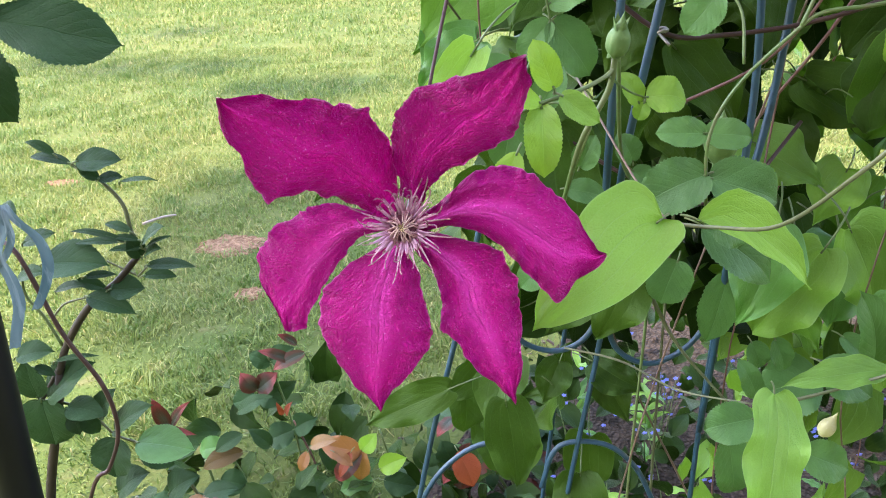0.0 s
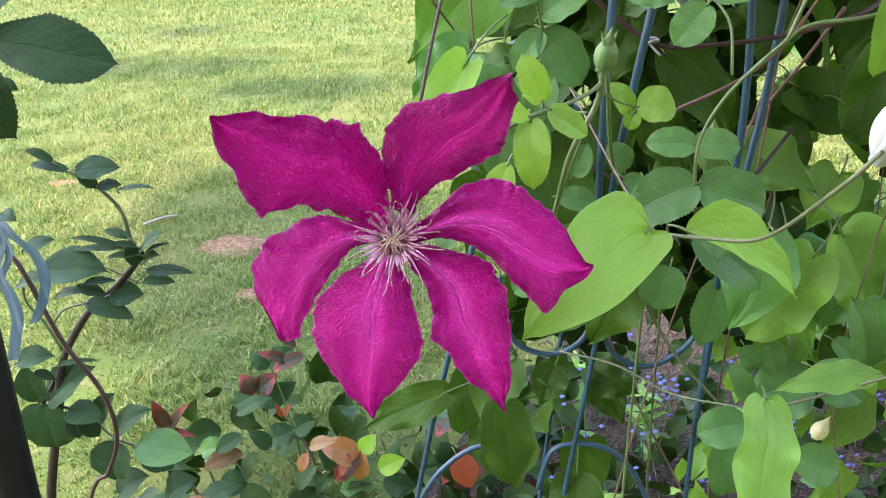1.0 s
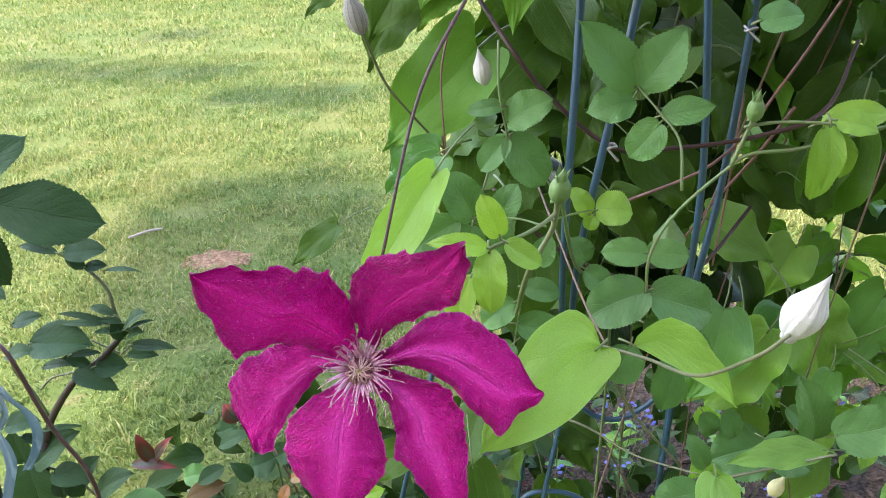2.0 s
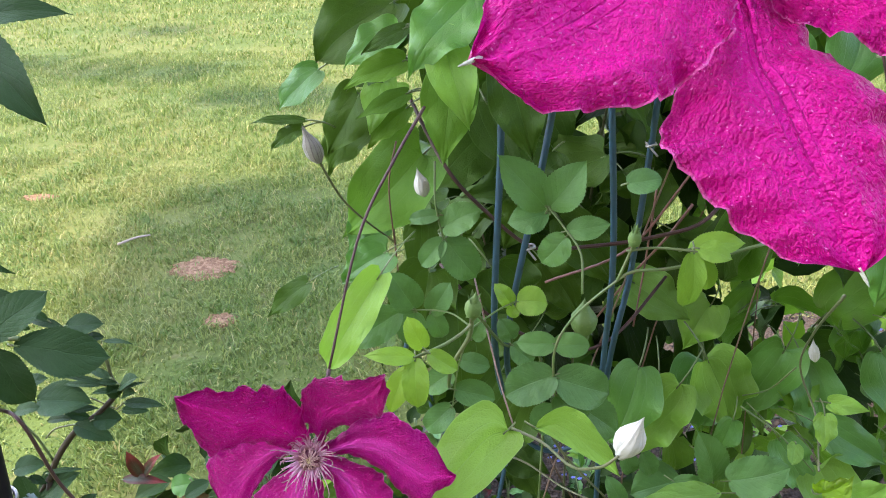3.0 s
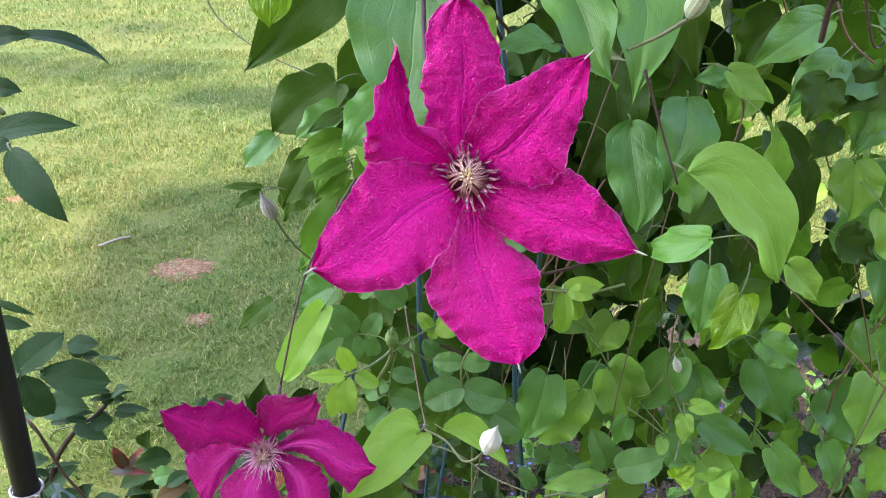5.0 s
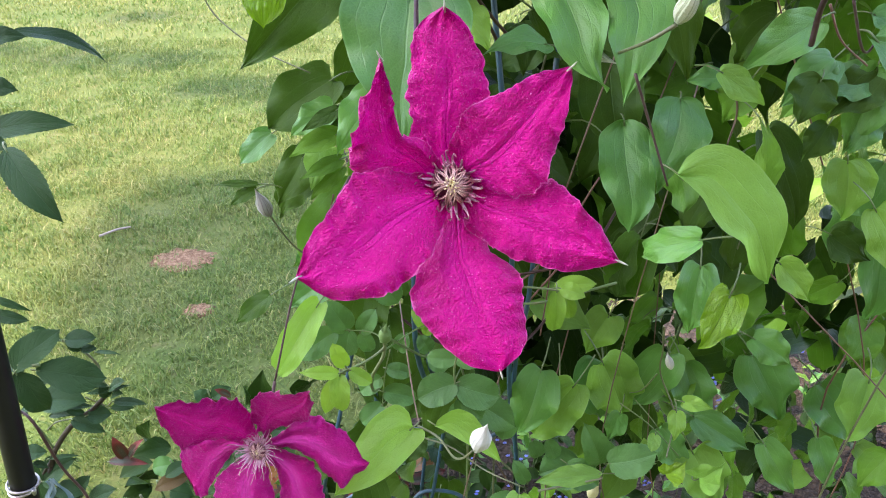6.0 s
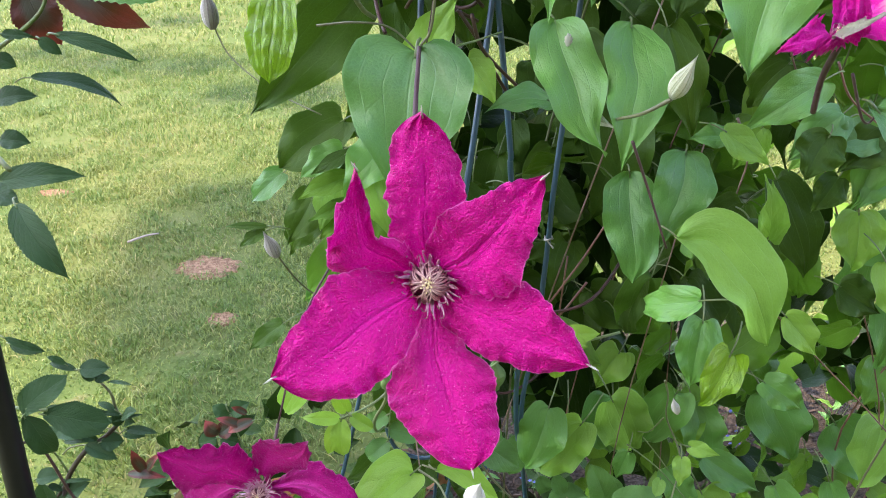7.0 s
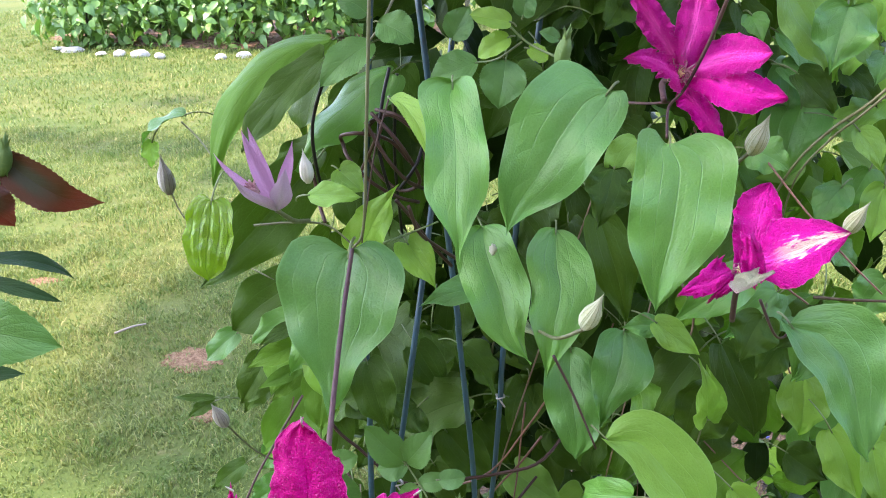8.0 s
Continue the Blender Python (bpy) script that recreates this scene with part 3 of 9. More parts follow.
def petal(parent, centre, right, up, out, tip, left, other, material, lift=0.0, cup=0.0, curl=0.0, bow=0.0, seed=1, ruffle=1.0, spike=0.0, sway=None, layer=0.0):
    """A broad petal: its tip, as a place or as millimetres in the flower's plane, its half widths left and right of its middle line, and that line's sway, in millimetres."""
    rng = random.Random(seed)
    if len(tip) == 2:
        axis = (right * tip[0] + up * tip[1]) * 0.001
    else:
        axis = Vector(tip) - centre
    length = axis.length
    axis = axis / length
    side = out.cross(axis).normalized()
    out = axis.cross(side)
    st = (0.0, 0.1, 0.3, 0.5, 0.7, 0.85, 0.95, 1.0) if len(left) == 6 else (0.0, 0.07, 0.14, 0.22, 0.3, 0.4, 0.5, 0.6, 0.7, 0.8, 0.88, 0.95, 1.0)
    lw = (2.5, *left, 0.3)
    rw = (2.5, *other, 0.3)
    nv, nu = 88, 48
    verts, uv, faces = [], [], []
    off = Vector((rng.uniform(0, 50), rng.uniform(0, 50), 0))
    vs = np.linspace(0, 1, nv + 1)
    smooth = lambda w: np.convolve(np.pad(np.interp(vs, st, w), 2, mode="edge"), (0.1, 0.22, 0.36, 0.22, 0.1), "valid")
    lw, rw = smooth(lw) * 0.001, smooth(rw) * 0.001
    lw[-1] = rw[-1] = 0.0002
    mid = smooth((0.0, *sway, 0.0)) * 0.001 if sway else np.zeros(nv + 1)
    for i in range(nv + 1):
        v = vs[i]
        for k in range(nu + 1):
            u = 2 * k / nu - 1
            e = abs(u)
            half = lw[i] if u > 0 else rw[i]
            jag = 1 + ruffle * e ** 3 * (0.05 * noise.noise(Vector((v * 9, u * 2, 0)) + off) + 0.06 * noise.noise(Vector((v * 22, u, 3)) + off) + 0.025 * noise.noise(Vector((v * 55, u, 3)) + off))
            x = u * half * jag
            h = lift * math.sin(math.pi * min(1.0, v * 0.9 + 0.05)) - bow * length * math.sin(math.pi * v) - 0.0011 * math.exp(-(u / 0.05) ** 2) * (1 - v) - 0.0006 * (math.exp(-((e - 0.15) / 0.06) ** 2)) * (1 - 0.8 * v)
            h += 0.0026 * math.exp(-(u / 0.25) ** 2) * (1 - v * 0.7)
            h += 0.13 * half * math.sin(math.pi * e) * math.sqrt(max(0.0, 4 * v * (1 - v)))
            h += layer * min(1.0, 5 * v) - 0.10 * length * math.exp(-v / 0.13) + cup * half * e ** 1.8 - curl * length * max(0.0, v - 0.45) ** 2
            h += 0.0044 * ruffle * e ** 2 * noise.noise(Vector((v * 5.5, u * 1.2, 7)) + off)
            h += 0.0042 * ruffle * e ** 3 * noise.noise(Vector((v * 17, u * 1.5, 11)) + off)
            h += 0.0015 * ruffle * e ** 5 * noise.noise(Vector((v * 44, u * 1.5, 17)) + off)
            h += 0.0016 * min(1.0, 3 * v) * noise.noise(Vector((u * 2.6, v * 4.5, 2)) + off) + 0.0005 * noise.noise(Vector((v * 34, u * 15, 5)) + off)
            y = v * length
            p = centre + axis * y + side * (x + mid[i]) + out * h
            verts.append(p - centre)
            uv.append((0.5 + u / 2, v))
    n = nu + 1
    for i in range(nv):
        for k in range(nu):
            faces.append((i * n + k, i * n + k + 1, (i + 1) * n + k + 1, (i + 1) * n + k))
    ob = new("petal", mesh_of("petal", verts, faces, [material], uv))
    ob.matrix_basis = Matrix.Translation(centre)
    place(ob, parent)
    if spike:
        q = verts[nv * n + nu // 2]
        d = (axis + out * 0.25).normalized()
        v, f = tube_data([q - d * 0.002, q + d * spike * 0.0005, q + d * spike * 0.001], [0.0005, 0.00035, 0.0001], 5)
        t = new("petal_tip", mesh_of("petal_tip", v, f, [BUD_WHITE]))
        t.parent = ob
        tagged(t, "tiny white downy petal point")
    return ob


def stamen_mesh(length, bend, seed, thick=0.0006):
    """A flat pale filament whose tip, the anther, turns in to a fine hook."""
    rng = random.Random(seed)
    turn = rng.choice((-1, 1)) * rng.uniform(0.1, 0.9)
    ang, p, pts = 0.12, Vector((0, 0, 0)), []
    for i in range(15):
        t = i / 14
        pts.append(p.copy())
        ang += bend * 0.08 + (0.24 * bend + 0.1 if t > 0.62 else 0.0)
        p = p + Vector((math.cos(ang), turn * (max(0.0, t - 0.55) * 1.0) + 0.15 * math.sin(t * 4 + seed), math.sin(ang))).normalized() * (length / 14)
    v, f = tube_data(pts[:10], [thick * k for k in (1.3, 1.5, 1.6, 1.6, 1.55, 1.4, 1.2, 1.0, 0.8, 0.65)], 6, 0.5)
    o = len(v)
    v2, f2 = tube_data(pts[9:], [thick * k for k in (0.65, 0.7, 0.7, 0.65, 0.55, 0.3)], 6, 0.6)
    v += v2
    faces = f + [tuple(o + j for j in q) for q in f2]
    return mesh_of("stamen", v, faces, [FILAMENT, ANTHER], None, [0] * len(f) + [1] * len(f2))


def stamens(parent, centre, right, up, out, rings, seed):
    """Rings of stamens: how many, length, bend towards the axis, rise above the plane and foot radius."""
    rng = random.Random(seed)
    for count, length, bend, rise, foot in rings:
        thick = 0.00044
        kinds = [stamen_mesh(length * k, bend * b, seed + j, thick) for j, (k, b) in enumerate(((0.9, 1.1), (1.0, 0.7), (1.1, 0.9), (0.8, 1.3), (1.0, 1.0), (0.95, 0.6)))]
        for i in range(count):
            a = 2 * math.pi * (i + rng.uniform(-0.35, 0.35)) / count
            d = (right * math.cos(a) + up * math.sin(a))
            el = rise + rng.uniform(-0.16, 0.16)
            x = (d * math.cos(el) + out * math.sin(el)).normalized()
            z = (out * math.cos(el) - d * math.sin(el)).normalized()
            m = Matrix((x, z.cross(x), z)).transposed().to_4x4()
            ob = new("stamen", rng.choice(kinds))
            ob.matrix_basis = Matrix.Translation(centre + d * foot + out * 0.006) @ m @ Matrix.Scale(rng.uniform(0.88, 1.1), 4)
            place(ob, parent)


def stamen_dome(parent, centre, right, up, out, radius, count, seed, rise=0.006):
    """Inner stamens curled over one another into a striped knob, open at its top."""
    rng = random.Random(seed)
    kinds = []
    for j in range(4):
        pts = []
        for i in range(9):
            a = math.pi * (0.56 - 0.50 * i / 8)
            k = radius * (1 + 0.05 * math.sin(i * 1.3 + j))
            pts.append(Vector((k * math.sin(a), 0.2 * radius * math.sin(i / 8 * 2.6 + j) * (1 if j % 2 else -1), k * math.cos(a) * 1.05)))
        v, f = tube_data(pts, [0.0003, 0.00036, 0.0004, 0.0004, 0.0004, 0.0004, 0.00036, 0.0003, 0.0002], 6, 0.8)
        kinds.append(mesh_of("inner_stamen", v, f, [STRIPED], [((q % 6) / 6, (q // 6) / 8) for q in range(len(v))]))
    base = Matrix((right, up, out)).transposed().to_4x4()
    v, f = tube_data([Vector((0, 0, -0.8 * radius)), Vector((0, 0, 0.1 * radius)), Vector((0, 0, 0.5 * radius)), Vector((0, 0, 0.78 * radius))], [radius * 0.7, radius * 0.86, radius * 0.74, radius * 0.36], 12)
    heart = new("flower_heart", mesh_of("flower_heart", v, f, [PLUM]))
    heart.matrix_basis = Matrix.Translation(centre + out * rise) @ base
    place(heart, parent)
    for i in range(count):
        a = 2 * math.pi * (i + rng.uniform(-0.3, 0.3)) / count
        ob = new("inner_stamen", rng.choice(kinds))
        ob.matrix_basis = Matrix.Translation(centre + out * rise) @ base @ Matrix.Rotation(a, 4, 'Z') @ Matrix.Rotation(rng.uniform(-0.1, 0.1), 4, 'Y') @ Matrix.Scale(rng.uniform(0.92, 1.05), 4)
        place(ob, parent)


def boss(parent, centre, out, radius, material, name="stigma", lift=0.009):
    """A tuft of fine blunt styles spreading like a star."""
    verts, faces = [], []
    turn = out.to_track_quat('Z', 'Y').to_matrix().to_4x4()
    for i in range(16):
        a = i * 2.39996
        r = radius * math.sqrt((i + 0.5) / 16)
        d = Vector((math.cos(a), math.sin(a), 0))
        line = [d * r * 0.4 + Vector((0, 0, -radius * 1.5)), d * r * 0.8, d * r * 1.25 + Vector((0, 0, radius * (0.75 - 0.6 * r / radius)))]
        v, f = tube_data(line, [radius * 0.2, radius * 0.19, radius * 0.09], 5)
        faces += [tuple(len(verts) + j for j in q) for q in f]
        verts += v
    ob = new(name, mesh_of(name, verts, faces, [material]))
    ob.matrix_basis = Matrix.Translation(centre + out * lift) @ turn
    return place(ob, parent)


def bud(parent, foot, tip, radius, material, name="bud", label="", ribs=4, belly=0.35, sepals=0):
    """A pointed bud from its foot to its tip; radius in millimetres."""
    foot, tip = Vector(foot), Vector(tip)
    length = (tip - foot).length
    verts, faces = [], []
    rows, sides = 26, 32
    uv = []
    for i in range(rows + 1):
        t = i / rows
        w = math.sin(math.pi * min(1, t ** (math.log(0.5) / math.log(belly)))) ** 0.75 if 0 < t < 1 else 0.0
        w = max(w * (1 - 0.25 * t) * min(1.0, 0.22 + 1.6 * (1 - t)), 0.07 * (1 - t) + 0.3 * (t < 0.04))
        for k in range(sides):
            a = 2 * math.pi * k / sides + 0.5 * t
            r = radius * 0.001 * w * (1 + 0.10 * (abs(math.sin(ribs * a / 2)) - 0.6) + 0.025 * math.cos(12 * a))
            uv.append((k / sides, t))
            verts.append(Vector((r * math.cos(a) + 0.05 * length * t * t, r * math.sin(a), t * length)))
    for i in range(rows):
        for k in range(sides):
            j = (k + 1) % sides
            faces.append((i * sides + k, i * sides + j, (i + 1) * sides + j, (i + 1) * sides + k))
    faces += [tuple(range(sides))[::-1], tuple(rows * sides + k for k in range(sides))]
    ob = new(name, mesh_of(name, verts, faces, [material], uv))
    ob.matrix_basis = Matrix.Translation(foot) @ (tip - foot).to_track_quat('Z', 'Y').to_matrix().to_4x4()
    place(ob, parent)
    if label:
        tagged(ob, label)
    for i in range(sepals):
        a = 2 * math.pi * i / sepals
        v, f, uv, index = blade("lance", length * 0.9, radius * 0.0012, 0.10, 0.3, 0.03, -0.05, 0.1, i + 40, nu=4, nv=8)
        s = new("sepal", mesh_of("sepal", v, f, [BUD_ROSE, STEM_GREEN], uv, index))
        s.parent = ob
        s.matrix_basis = Matrix.Rotation(a, 4, 'Z') @ Matrix.Translation((0, radius * 0.00072, 0.0)) @ Matrix.Rotation(radians(88), 4, 'X')
    return ob


# ---- ground ----
def lawn_material():
    n = Nodes("lawn_soil")
    o = n.coords("Object")
    a = n.noise(1.1, 4.0, o)
    b = n.noise(14.0, 4.0, o)
    c = n.noise(90.0, 3.0, o)
    col = n.blend(n.step(a, 0.38, 0.66), (0.06, 0.095, 0.02), (0.105, 0.12, 0.031))
    col = n.blend(n.step(b, 0.54, 0.74, 0.0, 0.45), col, (0.17, 0.14, 0.07))
    col = n.blend(n.step(c, 0.45, 0.7, 0.0, 0.4), col, (0.06, 0.09, 0.026))
    return n.finish(col, 0.95, n.bump(n.calc('ADD', b, c), 0.6, 0.01), spec=0.15)


def soil_material(name, dark, pale, scale):
    n = Nodes(name)
    o = n.coords("Object")
    a = n.noise(scale, 5.0, o)
    cells = n.cells(scale * 2.2, o, 'F1')
    col = n.blend(n.step(a, 0.35, 0.7), dark, pale)
    col = n.blend(n.step(cells, 0.2, 0.5, 0.5, 0.0), col, scaled(pale, 1.25))
    return n.finish(col, 0.95, n.bump(n.calc('ADD', a, cells), 0.9, 0.008), spec=0.15)


def grass_material():
    n = Nodes("grass_blade")
    who = n.island()
    o = n.coords("Object")
    wide = n.noise(1.3, 3.0, o)
    col = n.blend(n.step(who, 0.0, 1.0), (0.085, 0.155, 0.03), (0.195, 0.25, 0.058))
    patch = n.noise(7.0, 4.0, o, 0.65)
    col = n.blend(n.step(patch, 0.52, 0.34, 0.0, 0.6), col, (0.06, 0.135, 0.02))
    col = n.blend(n.step(n.calc('MULTIPLY', n.calc('ADD', wide, patch), 0.5), 0.46, 0.66, 0.0, 0.5), col, (0.25, 0.255, 0.08))
    col = n.blend(n.step(who, 0.94, 0.97, 0.0, 0.7), col, (0.38, 0.33, 0.14))
    return n.finish(col, 0.55, None, spec=0.3, thin=0.35)


LAWN = lawn_material()
SOIL = soil_material("garden_soil", (0.026, 0.02, 0.014), (0.065, 0.048, 0.034), 60)
BARE = soil_material("bare_patch", (0.13, 0.07, 0.035), (0.31, 0.195, 0.11), 90)
MULCH = soil_material("border_mulch", (0.1, 0.055, 0.04), (0.26, 0.16, 0.11), 16)
GRASS = grass_material()


def ground_height(x, y):
    return 0.012 * noise.noise(Vector((x * 0.9, y * 0.9, 0.0)))


def make_ground():
    xs = sorted(set([-300, -80, -30, -14] + list(np.linspace(-9, 5, 57)) + [9, 25, 80, 300]))
    ys = sorted(set([-300, -60, -15, -5] + list(np.linspace(-2, 14, 65)) + [20, 40, 100, 400]))
    verts = [(x, y, ground_height(x, y)) for y in ys for x in xs]
    w = len(xs)
    faces = [(j * w + i, j * w + i + 1, (j + 1) * w + i + 1, (j + 1) * w + i) for j in range(len(ys) - 1) for i in range(w - 1)]
    ob = new("ground", mesh_of("ground", verts, faces, [LAWN]))
    return tagged(ob, "dry short lawn with thin soil showing between blades", "lawn", kind="structure")


ground = make_ground()


def patch_mesh(name, centre, rx, ry, material, label, seed, rise=0.006, ragged=0.0):
    """A low mound with an uneven outline lying on the ground."""
    rings, sides = 7, 48
    verts = [(centre[0], centre[1], ground_height(*centre[:2]) + rise)]
    for i in range(1, rings + 1):
        for k in range(sides):
            a = 2 * math.pi * k / sides
            r = i / rings * (1 + 0.22 * noise.noise(Vector((math.cos(a) * 1.6 + seed, math.sin(a) * 1.6, seed))) + ragged * noise.noise(Vector((math.cos(a) * 5 + seed, math.sin(a) * 5, seed))))
            x, y = centre[0] + rx * r * math.cos(a), centre[1] + ry * r * math.sin(a)
            verts.append((x, y, ground_height(x, y) + rise * (1.0 if i < rings - 1 else 0.6 if i < rings else -0.6)))
    faces = [(0, 1 + k, 1 + (k + 1) % sides) for k in range(sides)]
    for i in range(rings - 1):
        for k in range(sides):
            j = (k + 1) % sides
            faces.append((1 + i * sides + k, 1 + (i + 1) * sides + k, 1 + (i + 1) * sides + j, 1 + i * sides + j))
    return tagged(new(name, mesh_of(name, verts, faces, [material])), label, "ground", kind="structure")


BARE_SPOTS = [(-0.775, 2.11, 0.115, 0.085), (-0.63, 1.795, 0.05, 0.04), (-1.6, 2.7, 0.07, 0.035)]
for i, (x, y, rx, ry) in enumerate(BARE_SPOTS):
    patch_mesh("bare_ground", (x, y), rx, ry, BARE, "bare reddish-brown earth patch in the lawn", i + 3, ragged=0.5)
bed = patch_mesh("planting_bed", (0.9, 1.0), 1.15, 0.85, SOIL, "dark crumbly soil bed under the climbing plants", 20, rise=0.012)


def make_grass():
    """Blades of grass: denser and finer near the walk, wider tufts far off."""
    rng = np.random.default_rng(4)
    verts, faces, base = [], [], 0
    zones = [(-1.7, -0.12, 0.45, 0.95, 14000, 0.028, 0.0036), (-2.1, 0.9, 0.95, 3.2, 105000, 0.028, 0.0036), (-3.4, 1.2, 3.2, 5.2, 60000, 0.034, 0.0045), (0.9, 2.3, 1.7, 3.2, 24000, 0.033, 0.0045), (1.2, 3.2, 3.2, 5.2, 30000, 0.034, 0.005), (-7.5, 3.0, 5.2, 12.5, 105000, 0.04, 0.0085)]
    for x0, x1, y0, y1, count, tall, wide in zones:
        x = rng.uniform(x0, x1, count)
        y = rng.uniform(y0, y1, count)
        keep = (((x - 0.9) / 1.15) ** 2 + ((y - 1.0) / 0.85) ** 2 > rng.uniform(0.75, 1.15, count))
        for sx, sy, rx, ry in BARE_SPOTS:
            keep &= (((x - sx) / rx) ** 2 + ((y - sy) / ry) ** 2 > rng.uniform(0.0, 1.15, count))
        for edge in (x - x0, x1 - x, y - y0, y1 - y):
            keep &= edge + (0.3 if y1 < 12 else 0.0) > rng.uniform(0.0, 0.6, count) ** 2
        tuft = np.array([noise.noise(Vector((a * 5, b * 5, 0))) for a, b in zip(x, y)])
        keep &= rng.uniform(-1.1, 0.12, count) < tuft + 0.05
        x, y, tuft = x[keep], y[keep], tuft[keep]
        m = len(x)
        z = np.array([ground_height(a, b) for a, b in zip(x, y)]) - 0.002
        h = tall * rng.uniform(0.4, 1.2, m) * (1 + 0.8 * tuft)
        w = wide * rng.uniform(0.6, 1.3, m)
        a = rng.uniform(0, 2 * np.pi, m)
        lean = rng.uniform(0.2, 1.35, m) * h
        la = rng.uniform(0, 2 * np.pi, m)
        dx, dy = np.cos(a) * w / 2, np.sin(a) * w / 2
        lx, ly = np.cos(la) * lean, np.sin(la) * lean
        p = np.empty((m, 5, 3))
        p[:, 0] = np.stack([x - dx, y - dy, z], 1)
        p[:, 1] = np.stack([x + dx, y + dy, z], 1)
        p[:, 2] = np.stack([x - dx * 0.8 + lx * 0.4, y - dy * 0.8 + ly * 0.4, z + h * 0.62], 1)
        p[:, 3] = np.stack([x + dx * 0.8 + lx * 0.4, y + dy * 0.8 + ly * 0.4, z + h * 0.62], 1)
        p[:, 4] = np.stack([x + lx, y + ly, z + h * rng.uniform(0.45, 0.95, m)], 1)
        verts.append(p.reshape(-1, 3))
        k = base + 5 * np.arange(m)
        faces += np.stack([k, k + 1, k + 3], 1).tolist() + np.stack([k, k + 3, k + 2], 1).tolist() + np.stack([k + 2, k + 3, k + 4], 1).tolist()
        base += 5 * m
    me = mesh_of("grass", np.concatenate(verts), faces, [GRASS])
    return tagged(new("grass", me), "sunlit mown grass, green with straw-coloured blades", "grass", kind="stuff")


make_grass()


def lawn_stick(at, length, angle, thick):
    t = thing("dry_stick", (at[0], at[1], ground_height(*at)), "bleached dry twig lying on the lawn", "stick")
    d = Vector((math.cos(angle), math.sin(angle), 0)) * length / 2
    c = Vector((at[0], at[1], ground_height(*at) + 0.02))
    stem(t, "twig", [c - d, c + Vector((0.004, 0.006, 0.004)), c + d], thick, STICK)


lawn_stick((-1.06, 2.28), 0.11, 0.7, 4.5)


def make_chips():
    rng = random.Random(9)
    verts, faces = [], []
    for i in range(900):
        a, r = rng.uniform(0, 6.28), math.sqrt(rng.random())
        x, y = 0.9 + 1.1 * r * math.cos(a), 1.0 + 0.8 * r * math.sin(a)
        c = Vector((x, y, ground_height(x, y) + 0.017))
        s = rng.uniform(0.004, 0.012)
        m = Euler((rng.uniform(-0.5, 0.5), rng.uniform(-0.5, 0.5), rng.uniform(0, 6.28))).to_matrix()
        o = len(verts)
        for k in ((-1, -0.35, -0.2), (1, -0.3, -0.2), (0.8, 0.35, -0.2), (-0.9, 0.3, -0.2), (-0.8, -0.3, 0.2), (0.9, -0.25, 0.15), (0.7, 0.3, 0.2), (-0.8, 0.25, 0.15)):
            verts.append(c + m @ (Vector(k) * s))
        faces += [tuple(o + j for j in q) for q in ((3, 2, 1, 0), (4, 5, 6, 7), (0, 1, 5, 4), (1, 2, 6, 5), (2, 3, 7, 6), (3, 0, 4, 7))]
    ob = new("bark_mulch", mesh_of("bark_mulch", verts, faces, [CHIP], smooth=False))
    return tagged(ob, "brown bark chips and dead bits scattered on the soil", "mulch", kind="stuff")


make_chips()


